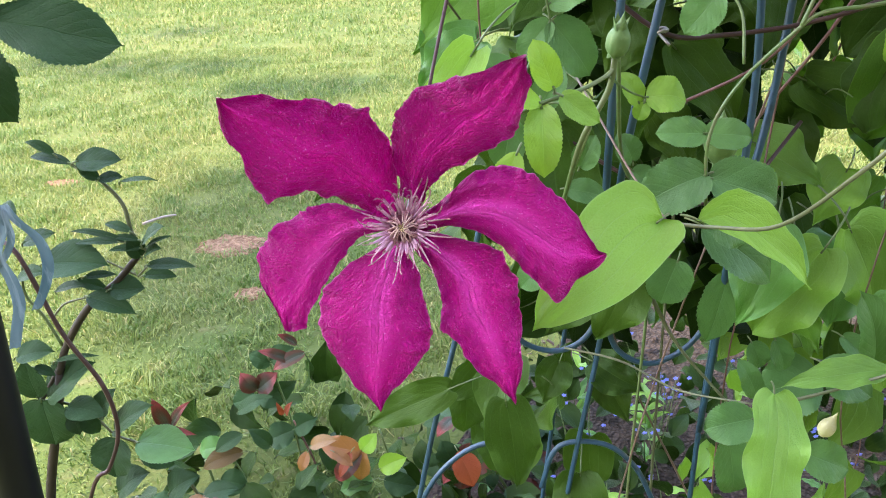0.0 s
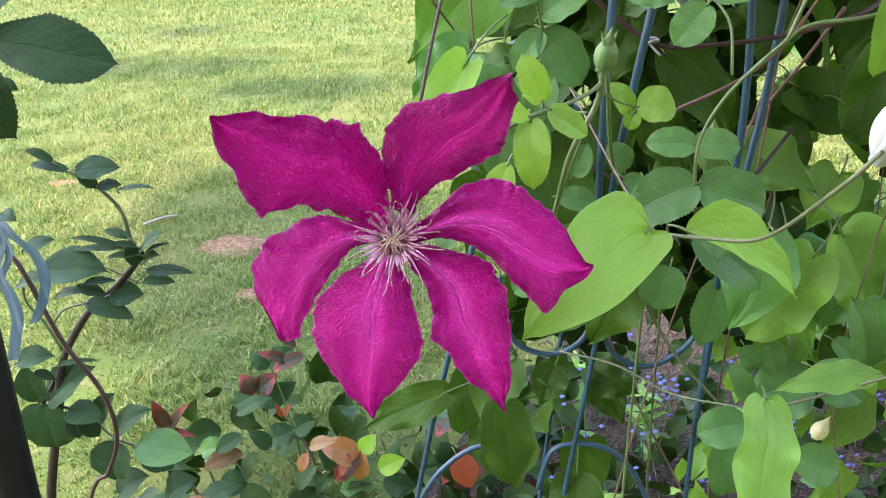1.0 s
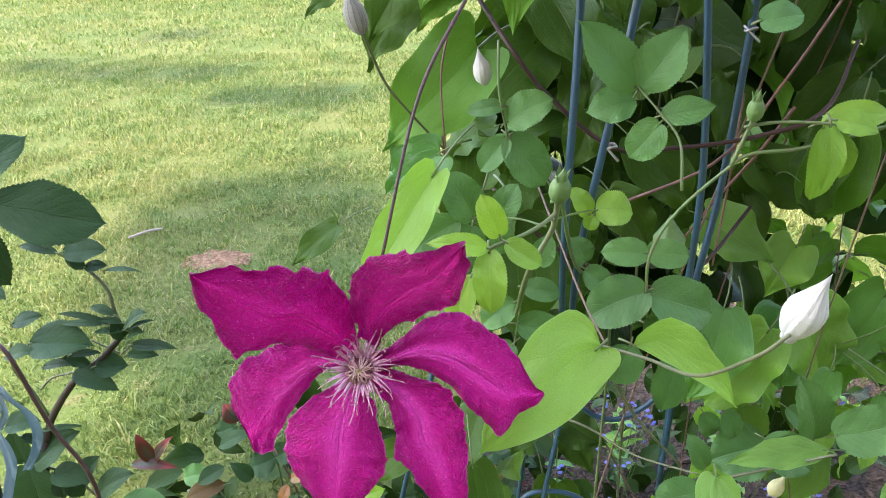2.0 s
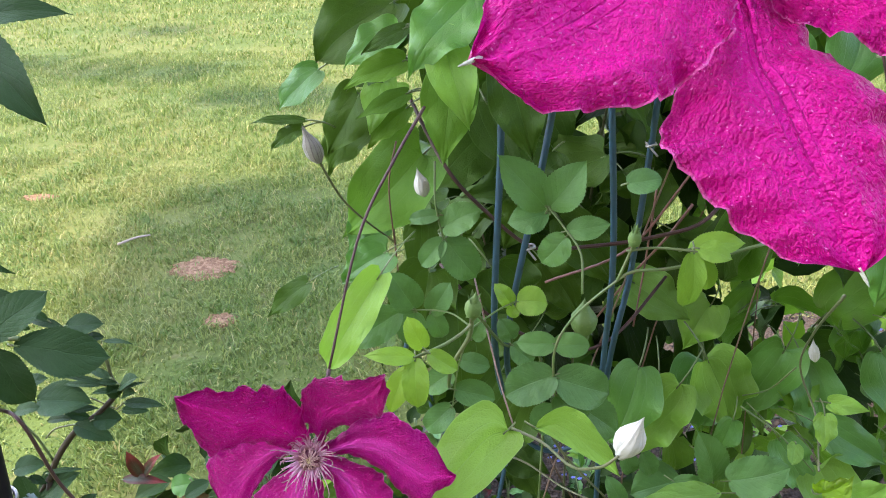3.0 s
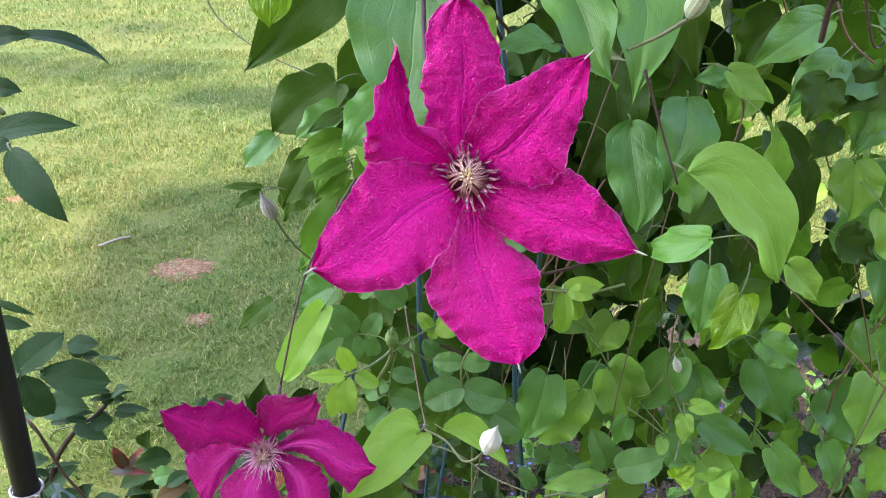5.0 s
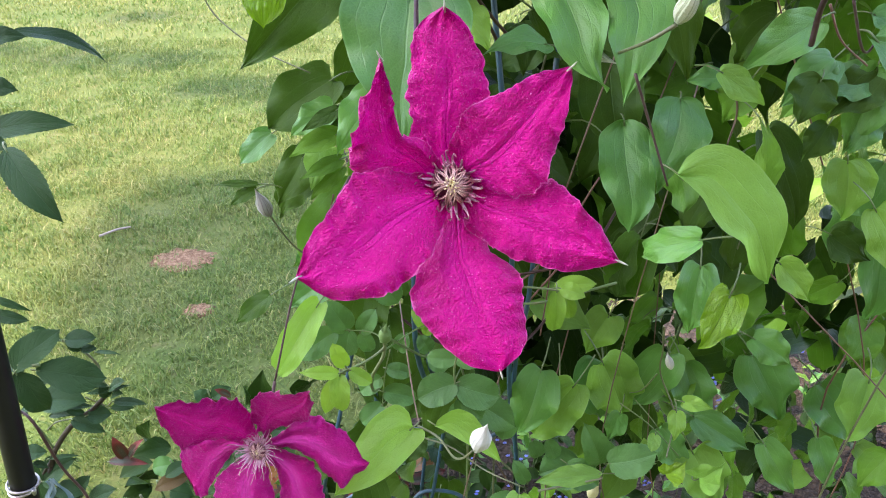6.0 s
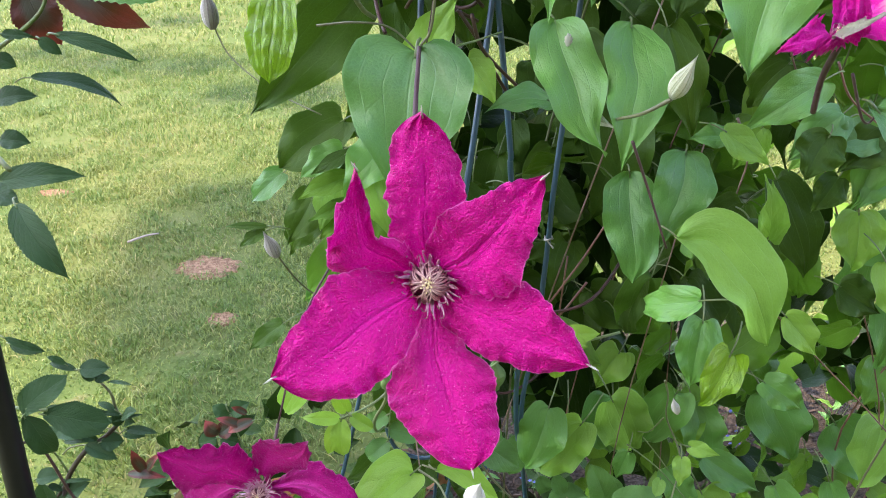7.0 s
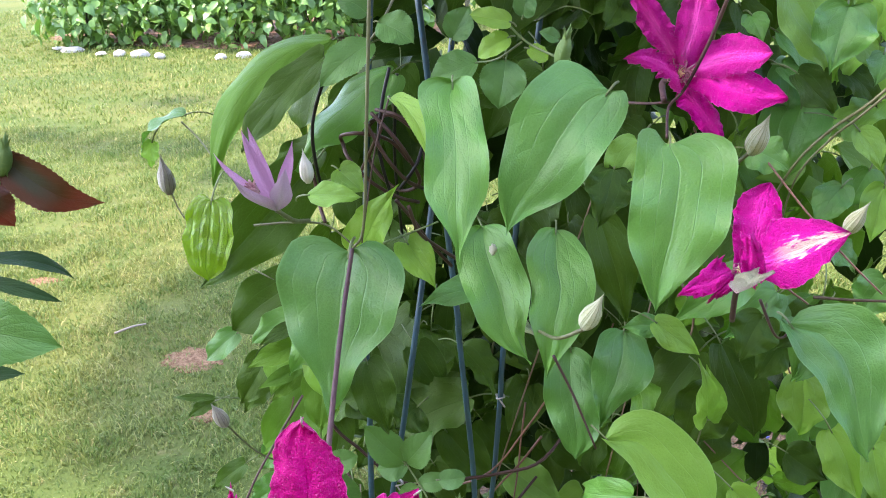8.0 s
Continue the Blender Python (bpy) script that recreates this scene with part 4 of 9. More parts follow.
# ---- the far border ----
def make_border():
    patch_mesh("far_planting_bed", (-2.6, 10.1), 2.6, 1.6, MULCH, "mulched flower bed across the lawn", 31, rise=0.03)
    rng = random.Random(12)
    stone = None
    for i in range(17):
        if i % 5 == 2:
            continue
        bm = bmesh.new()
        bmesh.ops.create_icosphere(bm, subdivisions=2, radius=0.5)
        for v in bm.verts:
            v.co *= 1 + 0.25 * noise.noise(v.co * 2.2 + Vector((i * 5, 0, 0)))
        me = bpy.data.meshes.new("edging_stone")
        bm.to_mesh(me)
        bm.free()
        me.materials.append(STONE)
        t = i / 16
        x = -4.5 + 3.9 * t + rng.uniform(-0.14, 0.14)
        y = 8.95 - 1.0 * math.sin(math.pi * (0.12 + 0.8 * t)) + rng.uniform(-0.06, 0.06)
        ob = new("edging_stone", me)
        ob.scale = (rng.uniform(0.08, 0.30), rng.uniform(0.08, 0.18), rng.uniform(0.04, 0.11))
        ob.rotation_euler = (0, 0, rng.uniform(-0.5, 0.5))
        ob.location = (x, y, ground_height(x, y) + 0.02)
        tagged(ob, "pale rough stone edging the far flower bed", "stone", "edging stones")
    for i, (x, y, r, h) in enumerate([(-4.35, 9.0, 0.62, 0.9), (-3.5, 9.1, 0.6, 1.0), (-2.6, 8.9, 0.62, 1.1), (-1.75, 9.0, 0.6, 1.0), (-0.9, 9.2, 0.6, 1.1), (-3.1, 9.9, 0.7, 1.3), (-1.9, 10.1, 0.8, 1.4), (-4.4, 10.2, 0.7, 1.2), (-0.4, 10.4, 0.8, 1.4)]):
        y -= 0.05
        shrub = thing("garden_shrub", (x, y, 0), "leafy green rose shrub in the far flower bed", "shrub", "far border shrubs")
        rng = random.Random(60 + i)
        for k in range(6):
            a = rng.uniform(0, 6.28)
            stem(shrub, "cane", [(x, y, 0), (x + 0.2 * r * math.cos(a), y + 0.2 * r * math.sin(a), h * 0.4), (x + 0.75 * r * math.cos(a), y + 0.7 * r * math.sin(a), h * rng.uniform(0.7, 1.0))], 9, STEM_DARK, sides=5)

        def spot(g, x=x, y=y, r=r, h=h):
            a, e, q = g.uniform(0, 6.28), g.uniform(-1, 1), g.random() ** 0.45
            lump = 1 + 0.35 * noise.noise(Vector((x + 2 * math.cos(a), y + 2 * math.sin(a), e * 2)))
            return Vector((x + r * q * lump * math.cos(a) * math.sqrt(1 - e * e), y + r * q * lump * math.sin(a) * math.sqrt(1 - e * e), max(0.03, h * 0.5 + h * 0.54 * q * e * lump)))
        joined_leaves(shrub, "foliage", 800, ("ovate", "rose", "lance"), (0.07, 0.17), spot, BORDER_LEAF, 80 + i, face=(0, -0.4, 0.8), spread=0.6, nu=2, nv=3)


make_border()


# ---- an unseen tree, added to shade the walk ----
def make_tree():
    """Its clumps hang where their shade falls on the bed and across the middle of the lawn."""
    tree = thing("shade_tree", (-3.3, -3.0, 0), "unseen leafy tree added to shade the flowers and lawn", "tree")
    stem(tree, "trunk", [(-3.3, -3.0, -0.1), (-3.28, -2.97, 2.0), (-3.15, -2.85, 4.0), (-2.95, -2.6, 6.4)], 170, BARK, taper=0.45, sides=12)
    rng0 = random.Random(77)
    clumps = []
    for i in range(90):
        a, r = rng0.uniform(0, 6.28), math.sqrt(rng0.random())
        if i < 42 and i % 6 == 1:
            q = Vector((-0.06 + 0.26 * r * math.cos(a), 1.20 + 0.20 * r * math.sin(a), 0))
        elif i < 42:
            q = Vector((0.36 + 0.48 * r * math.cos(a), 0.48 + 0.54 * r * math.sin(a), 0))
        elif i < 82:
            s = r * math.sin(a)
            q = Vector((-0.60 - 0.17 * s + 0.16 * r * math.cos(a), 2.22 + 0.62 * s, 0))
        else:
            q = Vector((-2.0 + 1.9 * r * math.cos(a), 4.6 + 1.9 * r * math.sin(a), 0))
        q += SUN_TO * (rng0.uniform(6.0, 7.2) / SUN_TO.z)
        clumps.append((q, 0.38 if i < 42 else rng0.uniform(0.2, 0.32) * 0.75))
    for q, r in clumps[::5]:
        root = Vector((-3.1, -2.79, 4.6))
        stem(tree, "limb", [tuple(root), tuple(root.lerp(q, 0.5) + Vector((0, 0, 0.35))), tuple(q)], 45, BARK, taper=0.25, sides=7)

    def spot(g):
        c, r = clumps[g.randrange(82)] if g.random() < 0.92 else g.choice(clumps[82:])
        return c + Vector((g.gauss(0, 0.55), g.gauss(0, 0.55), g.gauss(0, 0.8))) * r
    joined_leaves(tree, "crown", 16000, ("ovate", "lance"), (0.07, 0.13), spot, TREE_LEAF, 91, face=(0, 0, 1), spread=0.5, hang=0.3, nu=2, nv=3)


make_tree()


# ---- an unseen wall behind the walk, added to cut low skylight ----
def make_wall():
    wall = thing("skylight_block_wall", (0, -2.3, 0), "unseen plain tan wall added to block skylight behind the bed", "wall", kind="structure")
    bm = bmesh.new()
    bmesh.ops.create_cube(bm, size=1.0, matrix=Matrix.Translation((2.6, -2.4, 2.6)) @ Matrix.Diagonal((10.0, 0.22, 5.3, 1.0)))
    part("wall_face", bm, WALL, wall)


make_wall()

# ---- the trellis ----
def make_obelisk():
    ob = thing("garden_obelisk", (0.12, 0.56, 0), "teal coated metal plant obelisk with scalloped loops", "trellis")
    for pts in [
        [(0.100, 0.58, 1.34), (0.0985, 0.45, 1.10), (0.098, 0.43, 0.979), (0.094, 0.44, 0.818), (0.106, 0.53, 0.69), (0.12, 0.58, 0.635)],
        [(0.178, 0.58, 1.34), (0.147, 0.45, 1.10), (0.128, 0.43, 0.971), (0.105, 0.445, 0.818), (0.112, 0.53, 0.70), (0.123, 0.586, 0.635)],
        [(0.140, 0.500, 1.340), (0.170, 0.470, 1.063), (0.173, 0.470, 1.019), (0.185, 0.470, 0.867), (0.186, 0.485, 0.736), (0.211, 0.600, 0.450), (0.215, 0.630, -0.050)],
        [(0.244, 0.520, 1.340), (0.214, 0.485, 1.033), (0.209, 0.485, 0.946), (0.202, 0.485, 0.841), (0.191, 0.490, 0.739), (0.208, 0.585, 0.500)],
        [(0.121, 0.595, 0.645), (0.112, 0.60, 0.56), (0.089, 0.60, 0.405), (0.03, 0.61, -0.05)],
        [(0.03, 0.57, 0.80), (-0.007, 0.57, 0.634), (-0.055, 0.57, 0.432), (-0.15, 0.58, -0.05)],
        [(0.10, 0.70, 0.60), (0.086, 0.70, 0.466), (0.06, 0.70, 0.2), (0.04, 0.70, -0.05)],
    ]:
        stem(ob, "rod", pts, 2.5, ROD_TEAL, taper=1.0, rough=0.01, sides=10)
    for pts in [
        [(0.03, 0.60, 0.66), (0.034, 0.60, 0.616), (0.047, 0.60, 0.589), (0.077, 0.60, 0.579), (0.102, 0.60, 0.592), (0.116, 0.60, 0.623), (0.119, 0.60, 0.66)],
        [(0.121, 0.605, 0.66), (0.121, 0.605, 0.623), (0.131, 0.605, 0.579), (0.162, 0.605, 0.561), (0.194, 0.605, 0.578), (0.211, 0.605, 0.607), (0.215, 0.605, 0.64)],
        [(0.064, 0.60, 0.42), (0.076, 0.60, 0.464), (0.097, 0.60, 0.476), (0.13, 0.60, 0.47), (0.156, 0.60, 0.443), (0.174, 0.60, 0.403)],
        [(-0.08, 0.60, 0.34), (-0.058, 0.60, 0.399), (-0.03, 0.60, 0.446), (0.01, 0.60, 0.474), (0.05, 0.60, 0.46)],
    ]:
        stem(ob, "loop", pts, 2.6, ROD_TEAL, taper=1.0, rough=0.01, sides=10)
    for pts in [
        [(0.03, 0.50, 0.99), (0.059, 0.445, 0.952), (0.084, 0.445, 0.92), (0.121, 0.437, 0.891), (0.157, 0.445, 0.887), (0.209, 0.45, 0.892), (0.252, 0.46, 0.905), (0.30, 0.54, 0.93)],
        [(0.05, 0.53, 0.83), (0.077, 0.50, 0.81), (0.104, 0.49, 0.793), (0.135, 0.49, 0.777), (0.165, 0.50, 0.762), (0.184, 0.50, 0.766), (0.21, 0.52, 0.774), (0.25, 0.56, 0.80)],
        [(0.089, 0.44, 1.203), (0.091, 0.43, 1.211), (0.108, 0.42, 1.215), (0.125, 0.44, 1.204), (0.138, 0.45, 1.185)],
        [(0.089, 0.44, 1.204), (0.097, 0.42, 1.196), (0.113, 0.42, 1.178), (0.131, 0.43, 1.163), (0.144, 0.45, 1.152)],
        [(0.115, 0.42, 1.23), (0.131, 0.41, 1.216), (0.141, 0.42, 1.196), (0.146, 0.44, 1.171), (0.129, 0.45, 1.162), (0.108, 0.46, 1.178), (0.104, 0.46, 1.203), (0.115, 0.45, 1.221)],
        [(0.117, 0.43, 1.23), (0.135, 0.42, 1.227), (0.148, 0.43, 1.211), (0.15, 0.46, 1.178)],
        [(0.112, 0.41, 1.226), (0.125, 0.41, 1.201), (0.138, 0.42, 1.18), (0.148, 0.45, 1.163)],
        [(0.121, 0.43, 1.218), (0.101, 0.45, 1.179), (0.088, 0.47, 1.158)],
        [(0.109, 0.45, 1.216), (0.125, 0.45, 1.221), (0.141, 0.45, 1.211), (0.152, 0.47, 1.195)],
        [(0.141, 0.4, 1.167), (0.147, 0.41, 1.143), (0.16, 0.43, 1.122), (0.182, 0.46, 1.093)],
        [(0.131, 0.41, 1.168), (0.144, 0.42, 1.146), (0.153, 0.43, 1.126), (0.168, 0.46, 1.093)],
        [(0.069, 0.42, 1.188), (0.071, 0.42, 1.175), (0.075, 0.41, 1.163), (0.08, 0.4, 1.154)],
    ]:
        stem(ob, "wire_ring", pts, 1.45, WIRE_BROWN, taper=1.0, rough=0.02, label="brown coated wire ring")
    for pts in [
        [(0.093, 0.4, 1.269), (0.09, 0.4, 1.264), (0.08, 0.4, 1.239), (0.076, 0.4, 1.219), (0.075, 0.41, 1.192), (0.074, 0.43, 1.167)],
        [(0.127, 0.44, 1.258), (0.122, 0.43, 1.236), (0.119, 0.42, 1.211), (0.121, 0.42, 1.191), (0.127, 0.42, 1.166)],
        [(0.15, 0.43, 1.202), (0.145, 0.42, 1.19), (0.133, 0.42, 1.173)],
        [(0.129, 0.47, 1.248), (0.126, 0.47, 1.218), (0.123, 0.48, 1.174), (0.124, 0.5, 1.102)],
    ]:
        stem(ob, "wire", pts, 1.3, POLE_BLACK, taper=1.0)
    for c in [(0.119, 0.4325, 0.893), (0.2095, 0.4853, 0.95), (0.099, 0.43, 1.12)]:
        ring = [(c[0] + 0.0036 * math.cos(a), c[1] + 0.0036 * math.sin(a), c[2] + 0.0012 * math.sin(a * 1.5)) for a in np.linspace(0, 9.4, 14)]
        stem(ob, "wire_tie", [tuple(q) for q in ring] + [(c[0] + 0.004, c[1] - 0.006, c[2] - 0.007)], 0.8, WIRE_STEEL, taper=1.0, label="twisted steel tie wire")
    return ob


make_obelisk()


def make_pole():
    pole = thing("garden_pole", (-0.219, 0.2, 0), "slim black metal garden pole, tied with wire and ribbon", "pole")
    stem(pole, "tube", [(-0.112, 0.2, 1.30), (-0.14, 0.2, 0.955), (-0.147, 0.2, 0.87), (-0.183, 0.2, 0.43), (-0.223, 0.2, -0.05)], 7.8, POLE_BLACK, taper=1.0, rough=0.0, sides=20)
    ring = [(-0.1465 + 0.0092 * math.cos(a), 0.2 + 0.0092 * math.sin(a), 0.876 + 0.0025 * math.sin(a * 0.5)) for a in np.linspace(0, 12.2, 26)]
    stem(pole, "wire_tie", [tuple(q) for q in ring] + [(-0.131, 0.186, 0.882), (-0.129, 0.183, 0.888)], 1.0, WIRE_STEEL, taper=1.0, label="twisted tie wire")
    for pts, w in [
        ([(-0.117, 0.185, 0.896), (-0.114, 0.185, 0.891), (-0.109, 0.185, 0.885), (-0.108, 0.185, 0.877), (-0.111, 0.185, 0.869), (-0.116, 0.185, 0.861)], 1.9),
        ([(-0.119, 0.185, 0.894), (-0.118, 0.185, 0.889), (-0.123, 0.185, 0.88), (-0.121, 0.185, 0.871), (-0.121, 0.185, 0.863), (-0.124, 0.185, 0.855), (-0.127, 0.185, 0.847)], 2.1),
        ([(-0.118, 0.185, 0.894), (-0.117, 0.185, 0.886), (-0.121, 0.185, 0.879), (-0.126, 0.185, 0.874)], 1.6),
    ]:
        line = spline(pts, 22)
        v, f = [], []
        for i, q in enumerate(line):
            tw = 0.5 * math.sin(i * 0.3)
            d = Vector((math.cos(tw), -0.5 * math.sin(tw), 0.25)).normalized() * w * 0.001
            for k, bulge in ((-1, 0), (-0.4, 0.0006), (0.4, -0.0004), (1, 0)):
                v.append(q + d * k + Vector((0, bulge, 0)))
        for i in range(len(line) - 1):
            for k in range(3):
                f.append((i * 4 + k, i * 4 + k + 1, i * 4 + 5 + k, i * 4 + 4 + k))
        ob = new("ribbon", mesh_of("ribbon", v, f, [RIBBON]))
        place(ob, pole)
        tagged(ob, "frayed pale teal plastic ribbon")
    return pole


make_pole()
wire = thing("garden_wire", (-0.24, 0.36, 0), "thin brown coated wire curving down beside the pole", "wire")
stem(wire, "strand", [(-0.16, 0.2, 0.93), (-0.237, 0.34, 0.822), (-0.229, 0.347, 0.805), (-0.217, 0.347, 0.756), (-0.202, 0.347, 0.721), (-0.2, 0.347, 0.689), (-0.212, 0.347, 0.66), (-0.231, 0.347, 0.633), (-0.3, 0.36, 0.45), (-0.34, 0.38, -0.02)], 1.35, WIRE_BROWN, taper=1.0)


# ---- clematis vine ----
vine = thing("clematis_vine", (0.2, 0.55, 0), "dense green clematis vine climbing over the obelisk", "vine")
leaf(vine, ((3.1, 14.0, 17.6, 18.9, 18.9, 18.1, 16.0, 13.6, 9.8, 5.5), (8.3, 20.5, 20.4, 21.7, 21.5, 19.7, 17.1, 14.5, 10.7, 6.2), (0.3, 1.7, 4.2, 4.3, 3.8, 2.5, 1.6, 1.4, 1.4, 1.1), 0.101), (0.099, 0.303, 0.836), (0.041, 0.26, 0.806), 0.0406, CLEMATIS_LIGHT, arch=0.02, fold=0.08, wave=0.03, curl=0.05, twist=0.0)
leaf(vine, ((3.8, 8.8, 12.8, 13.6, 14.2, 12.3, 10.4, 8.4, 6.0, 3.5), (1.0, 2.2, 7.7, 8.2, 8.5, 7.4, 6.2, 5.1, 3.6, 2.1), (-0.2, -1.7, -7.7, -8.2, -8.5, -7.4, -6.2, -5.1, -3.6, -2.1), 0.053), (0.116, 0.31, 0.832), (0.169, 0.3, 0.801), 0.0227, CLEMATIS_LIGHT, fold=0.2, wave=0.06)
leaf(vine, ((3.5, 8.6, 14.4, 15.3, 17.1, 17.7, 17.1, 16.8, 14.7, 11.2), (3.7, 8.9, 13.9, 14.6, 16.6, 18.2, 17.9, 17.9, 15.4, 12.1), (0.0, 0.1, -0.8, -1.1, -0.8, 0.7, 1.2, 1.6, 1.0, 1.4), 0.086), (0.191, 0.385, 0.684), (0.181, 0.34, 0.623), 0.0359, CLEMATIS_LIGHT, arch=0.12, fold=0.1, wave=0.12, pucker=0.012)
leaf(vine, 'rose', (0.143, 0.4, 0.789), (0.189, 0.4, 0.751), 0.031, ROSE)
leaf(vine, 'oblong', (0.256, 0.5, 0.725), (0.214, 0.5, 0.655), 0.055, CLEMATIS_LIGHT)
leaf(vine, 'heart', (0.294, 0.55, 0.718), (0.326, 0.55, 0.638), 0.066, CLEMATIS_LIGHT)
leaf(vine, 'ovate', (0.307, 0.5, 0.688), (0.298, 0.5, 0.65), 0.025, CLEMATIS)
leaf(vine, 'lance', (0.276, 0.42, 0.677), (0.209, 0.42, 0.666), 0.024, CLEMATIS_LIGHT, face=(0,-0.5,0.9))
leaf(vine, 'ovate', (0.03, 0.5, 0.596), (0.038, 0.5, 0.502), 0.046, CLEMATIS_DARK)
leaf(vine, 'ovate', (-0.019, 0.55, 0.573), (-0.099, 0.55, 0.533), 0.036, CLEMATIS_DARK)
leaf(vine, 'ovate', (0.113, 0.62, 0.554), (0.159, 0.6, 0.534), 0.044, CLEMATIS_DARK)
leaf(vine, 'ovate', (0.12, 0.63, 0.541), (0.147, 0.6, 0.497), 0.040, CLEMATIS_DARK)
leaf(vine, 'ovate', (0.082, 0.62, 0.555), (0.065, 0.6, 0.52), 0.037, CLEMATIS_DARK)
leaf(vine, 'rose', (0.192, 0.5, 0.709), (0.181, 0.5, 0.647), 0.031, ROSE)
leaf(vine, 'round', (0.143, 0.45, 0.743), (0.134, 0.45, 0.71), 0.030, ROSE)
leaf(vine, 'heart', (0.067, 0.42, 1.021), (0.06, 0.4, 0.967), 0.037, CLEMATIS_MATTE)
leaf(vine, 'ovate', (0.08, 0.43, 1.066), (0.04, 0.4, 1.025), 0.041, CLEMATIS)
leaf(vine, 'ovate', (0.036, 0.47, 1.036), (0.003, 0.47, 1.024), 0.018, CLEMATIS_DARK)
leaf(vine, 'ovate', (0.034, 0.468, 1.022), (-0.009, 0.46, 1.002), 0.024, CLEMATIS_DARK)
leaf(vine, 'ovate', (0.034, 0.48, 0.994), (-0.004, 0.48, 0.977), 0.019, CLEMATIS_LIGHT)
leaf(vine, 'heart', (0.003, 0.49, 0.98), (-0.032, 0.48, 0.931), 0.038, CLEMATIS_DARK)
leaf(vine, 'heart', (0.041, 0.5, 0.94), (-0.026, 0.49, 0.874), 0.066, CLEMATIS_MATTE)
leaf(vine, 'ovate', (0.034, 0.47, 0.986), (0.004, 0.46, 0.959), 0.021, CLEMATIS_MATTE)
leaf(vine, 'oblong', (0.017, 0.39, 0.895), (-0.027, 0.38, 0.823), 0.030, CLEMATIS_LIGHT, arch=0.05, fold=0.35)
leaf(vine, 'heart', (0.017, 0.43, 0.892), (-0.019, 0.43, 0.866), 0.032, CLEMATIS)
leaf(vine, 'lance', (-0.025, 0.412, 0.995), (-0.063, 0.41, 0.996), 0.007, CLEMATIS_DARK)
leaf(vine, 'ovate', (-0.029, 0.412, 0.99), (-0.052, 0.41, 0.976), 0.012, CLEMATIS_DARK)
leaf(vine, 'ovate', (-0.087, 0.62, 0.764), (-0.136, 0.62, 0.723), 0.026, CLEMATIS_DARK)
leaf(vine, 'heart', (0.301, 0.58, 0.695), (0.304, 0.57, 0.614), 0.075, CLEMATIS, fold=0.06)
leaf(vine, 'ovate', (0.22, 0.5, 0.744), (0.196, 0.48, 0.673), 0.054, CLEMATIS)
leaf(vine, 'ovate', (0.243, 0.52, 0.717), (0.242, 0.52, 0.644), 0.047, CLEMATIS)
leaf(vine, 'heart', (0.39, 0.6, 0.674), (0.356, 0.6, 0.624), 0.053, CLEMATIS)
leaf(vine, 'round', (0.28, 0.45, 0.662), (0.259, 0.44, 0.722), 0.031, ROSE)
leaf(vine, 'round', (0.284, 0.43, 0.681), (0.327, 0.42, 0.703), 0.035, ROSE)
leaf(vine, 'rose', (0.245, 0.45, 0.663), (0.279, 0.44, 0.641), 0.034, ROSE)
leaf(vine, 'ovate', (0.311, 0.34, 0.753), (0.324, 0.33, 0.777), 0.023, CLEMATIS_YOUNG, pucker=0.07)
leaf(vine, 'heart', (0.348, 0.36, 0.728), (0.364, 0.35, 0.755), 0.031, CLEMATIS_LIGHT)
leaf(vine, 'ovate', (0.215, 0.62, 0.88), (0.228, 0.6, 0.86), 0.057, CLEMATIS_DARK)
leaf(vine, 'ovate', (0.093, 0.52, 0.833), (0.123, 0.52, 0.783), 0.058, CLEMATIS_DARK)
leaf(vine, 'heart', (0.042, 0.5, 0.839), (0.026, 0.5, 0.774), 0.057, CLEMATIS_DARK)
leaf(vine, 'ovate', (0.123, 0.5, 0.714), (0.098, 0.5, 0.65), 0.046, CLEMATIS_DARK)
leaf(vine, 'heart', (0.089, 0.55, 0.966), (0.115, 0.5, 0.913), 0.053, CLEMATIS_DARK)
leaf(vine, 'ovate', (0.294, 0.285, 1.008), (0.264, 0.335, 0.971), 0.025, CLEMATIS)
leaf(vine, 'ovate', (0.312, 0.335, 0.961), (0.306, 0.32, 0.909), 0.035, CLEMATIS, fold=0.25)
leaf(vine, 'heart', (0.32, 0.29, 0.963), (0.303, 0.285, 0.919), 0.029, CLEMATIS_YOUNG, pucker=0.02)
leaf(vine, 'ovate', (0.389, 0.38, 0.938), (0.416, 0.37, 0.907), 0.028, CLEMATIS_LIGHT)
leaf(vine, 'ovate', (0.376, 0.37, 1.129), (0.324, 0.355, 1.099), 0.033, CLEMATIS)
leaf(vine, 'ovate', (0.416, 0.42, 1.09), (0.378, 0.41, 1.055), 0.034, CLEMATIS)
leaf(vine, 'ovate', (0.45, 0.42, 1.084), (0.434, 0.41, 1.017), 0.038, CLEMATIS)
leaf(vine, 'round', (0.496, 0.46, 0.991), (0.479, 0.46, 0.941), 0.048, CLEMATIS)
leaf(vine, 'ovate', (0.437, 0.45, 1.027), (0.417, 0.44, 1), 0.028, CLEMATIS_DARK)
leaf(vine, 'ovate', (0.507, 0.45, 0.927), (0.509, 0.44, 0.84), 0.045, CLEMATIS)
leaf(vine, 'ovate', (0.395, 0.47, 0.971), (0.368, 0.45, 0.921), 0.054, CLEMATIS_DARK)
leaf(vine, 'heart', (0.363, 0.55, 0.728), (0.329, 0.55, 0.65), 0.053, CLEMATIS)
leaf(vine, 'ovate', (0.386, 0.56, 0.709), (0.408, 0.54, 0.625), 0.051, CLEMATIS)
leaf(vine, 'heart', (0.479, 0.6, 0.693), (0.521, 0.58, 0.609), 0.073, CLEMATIS)
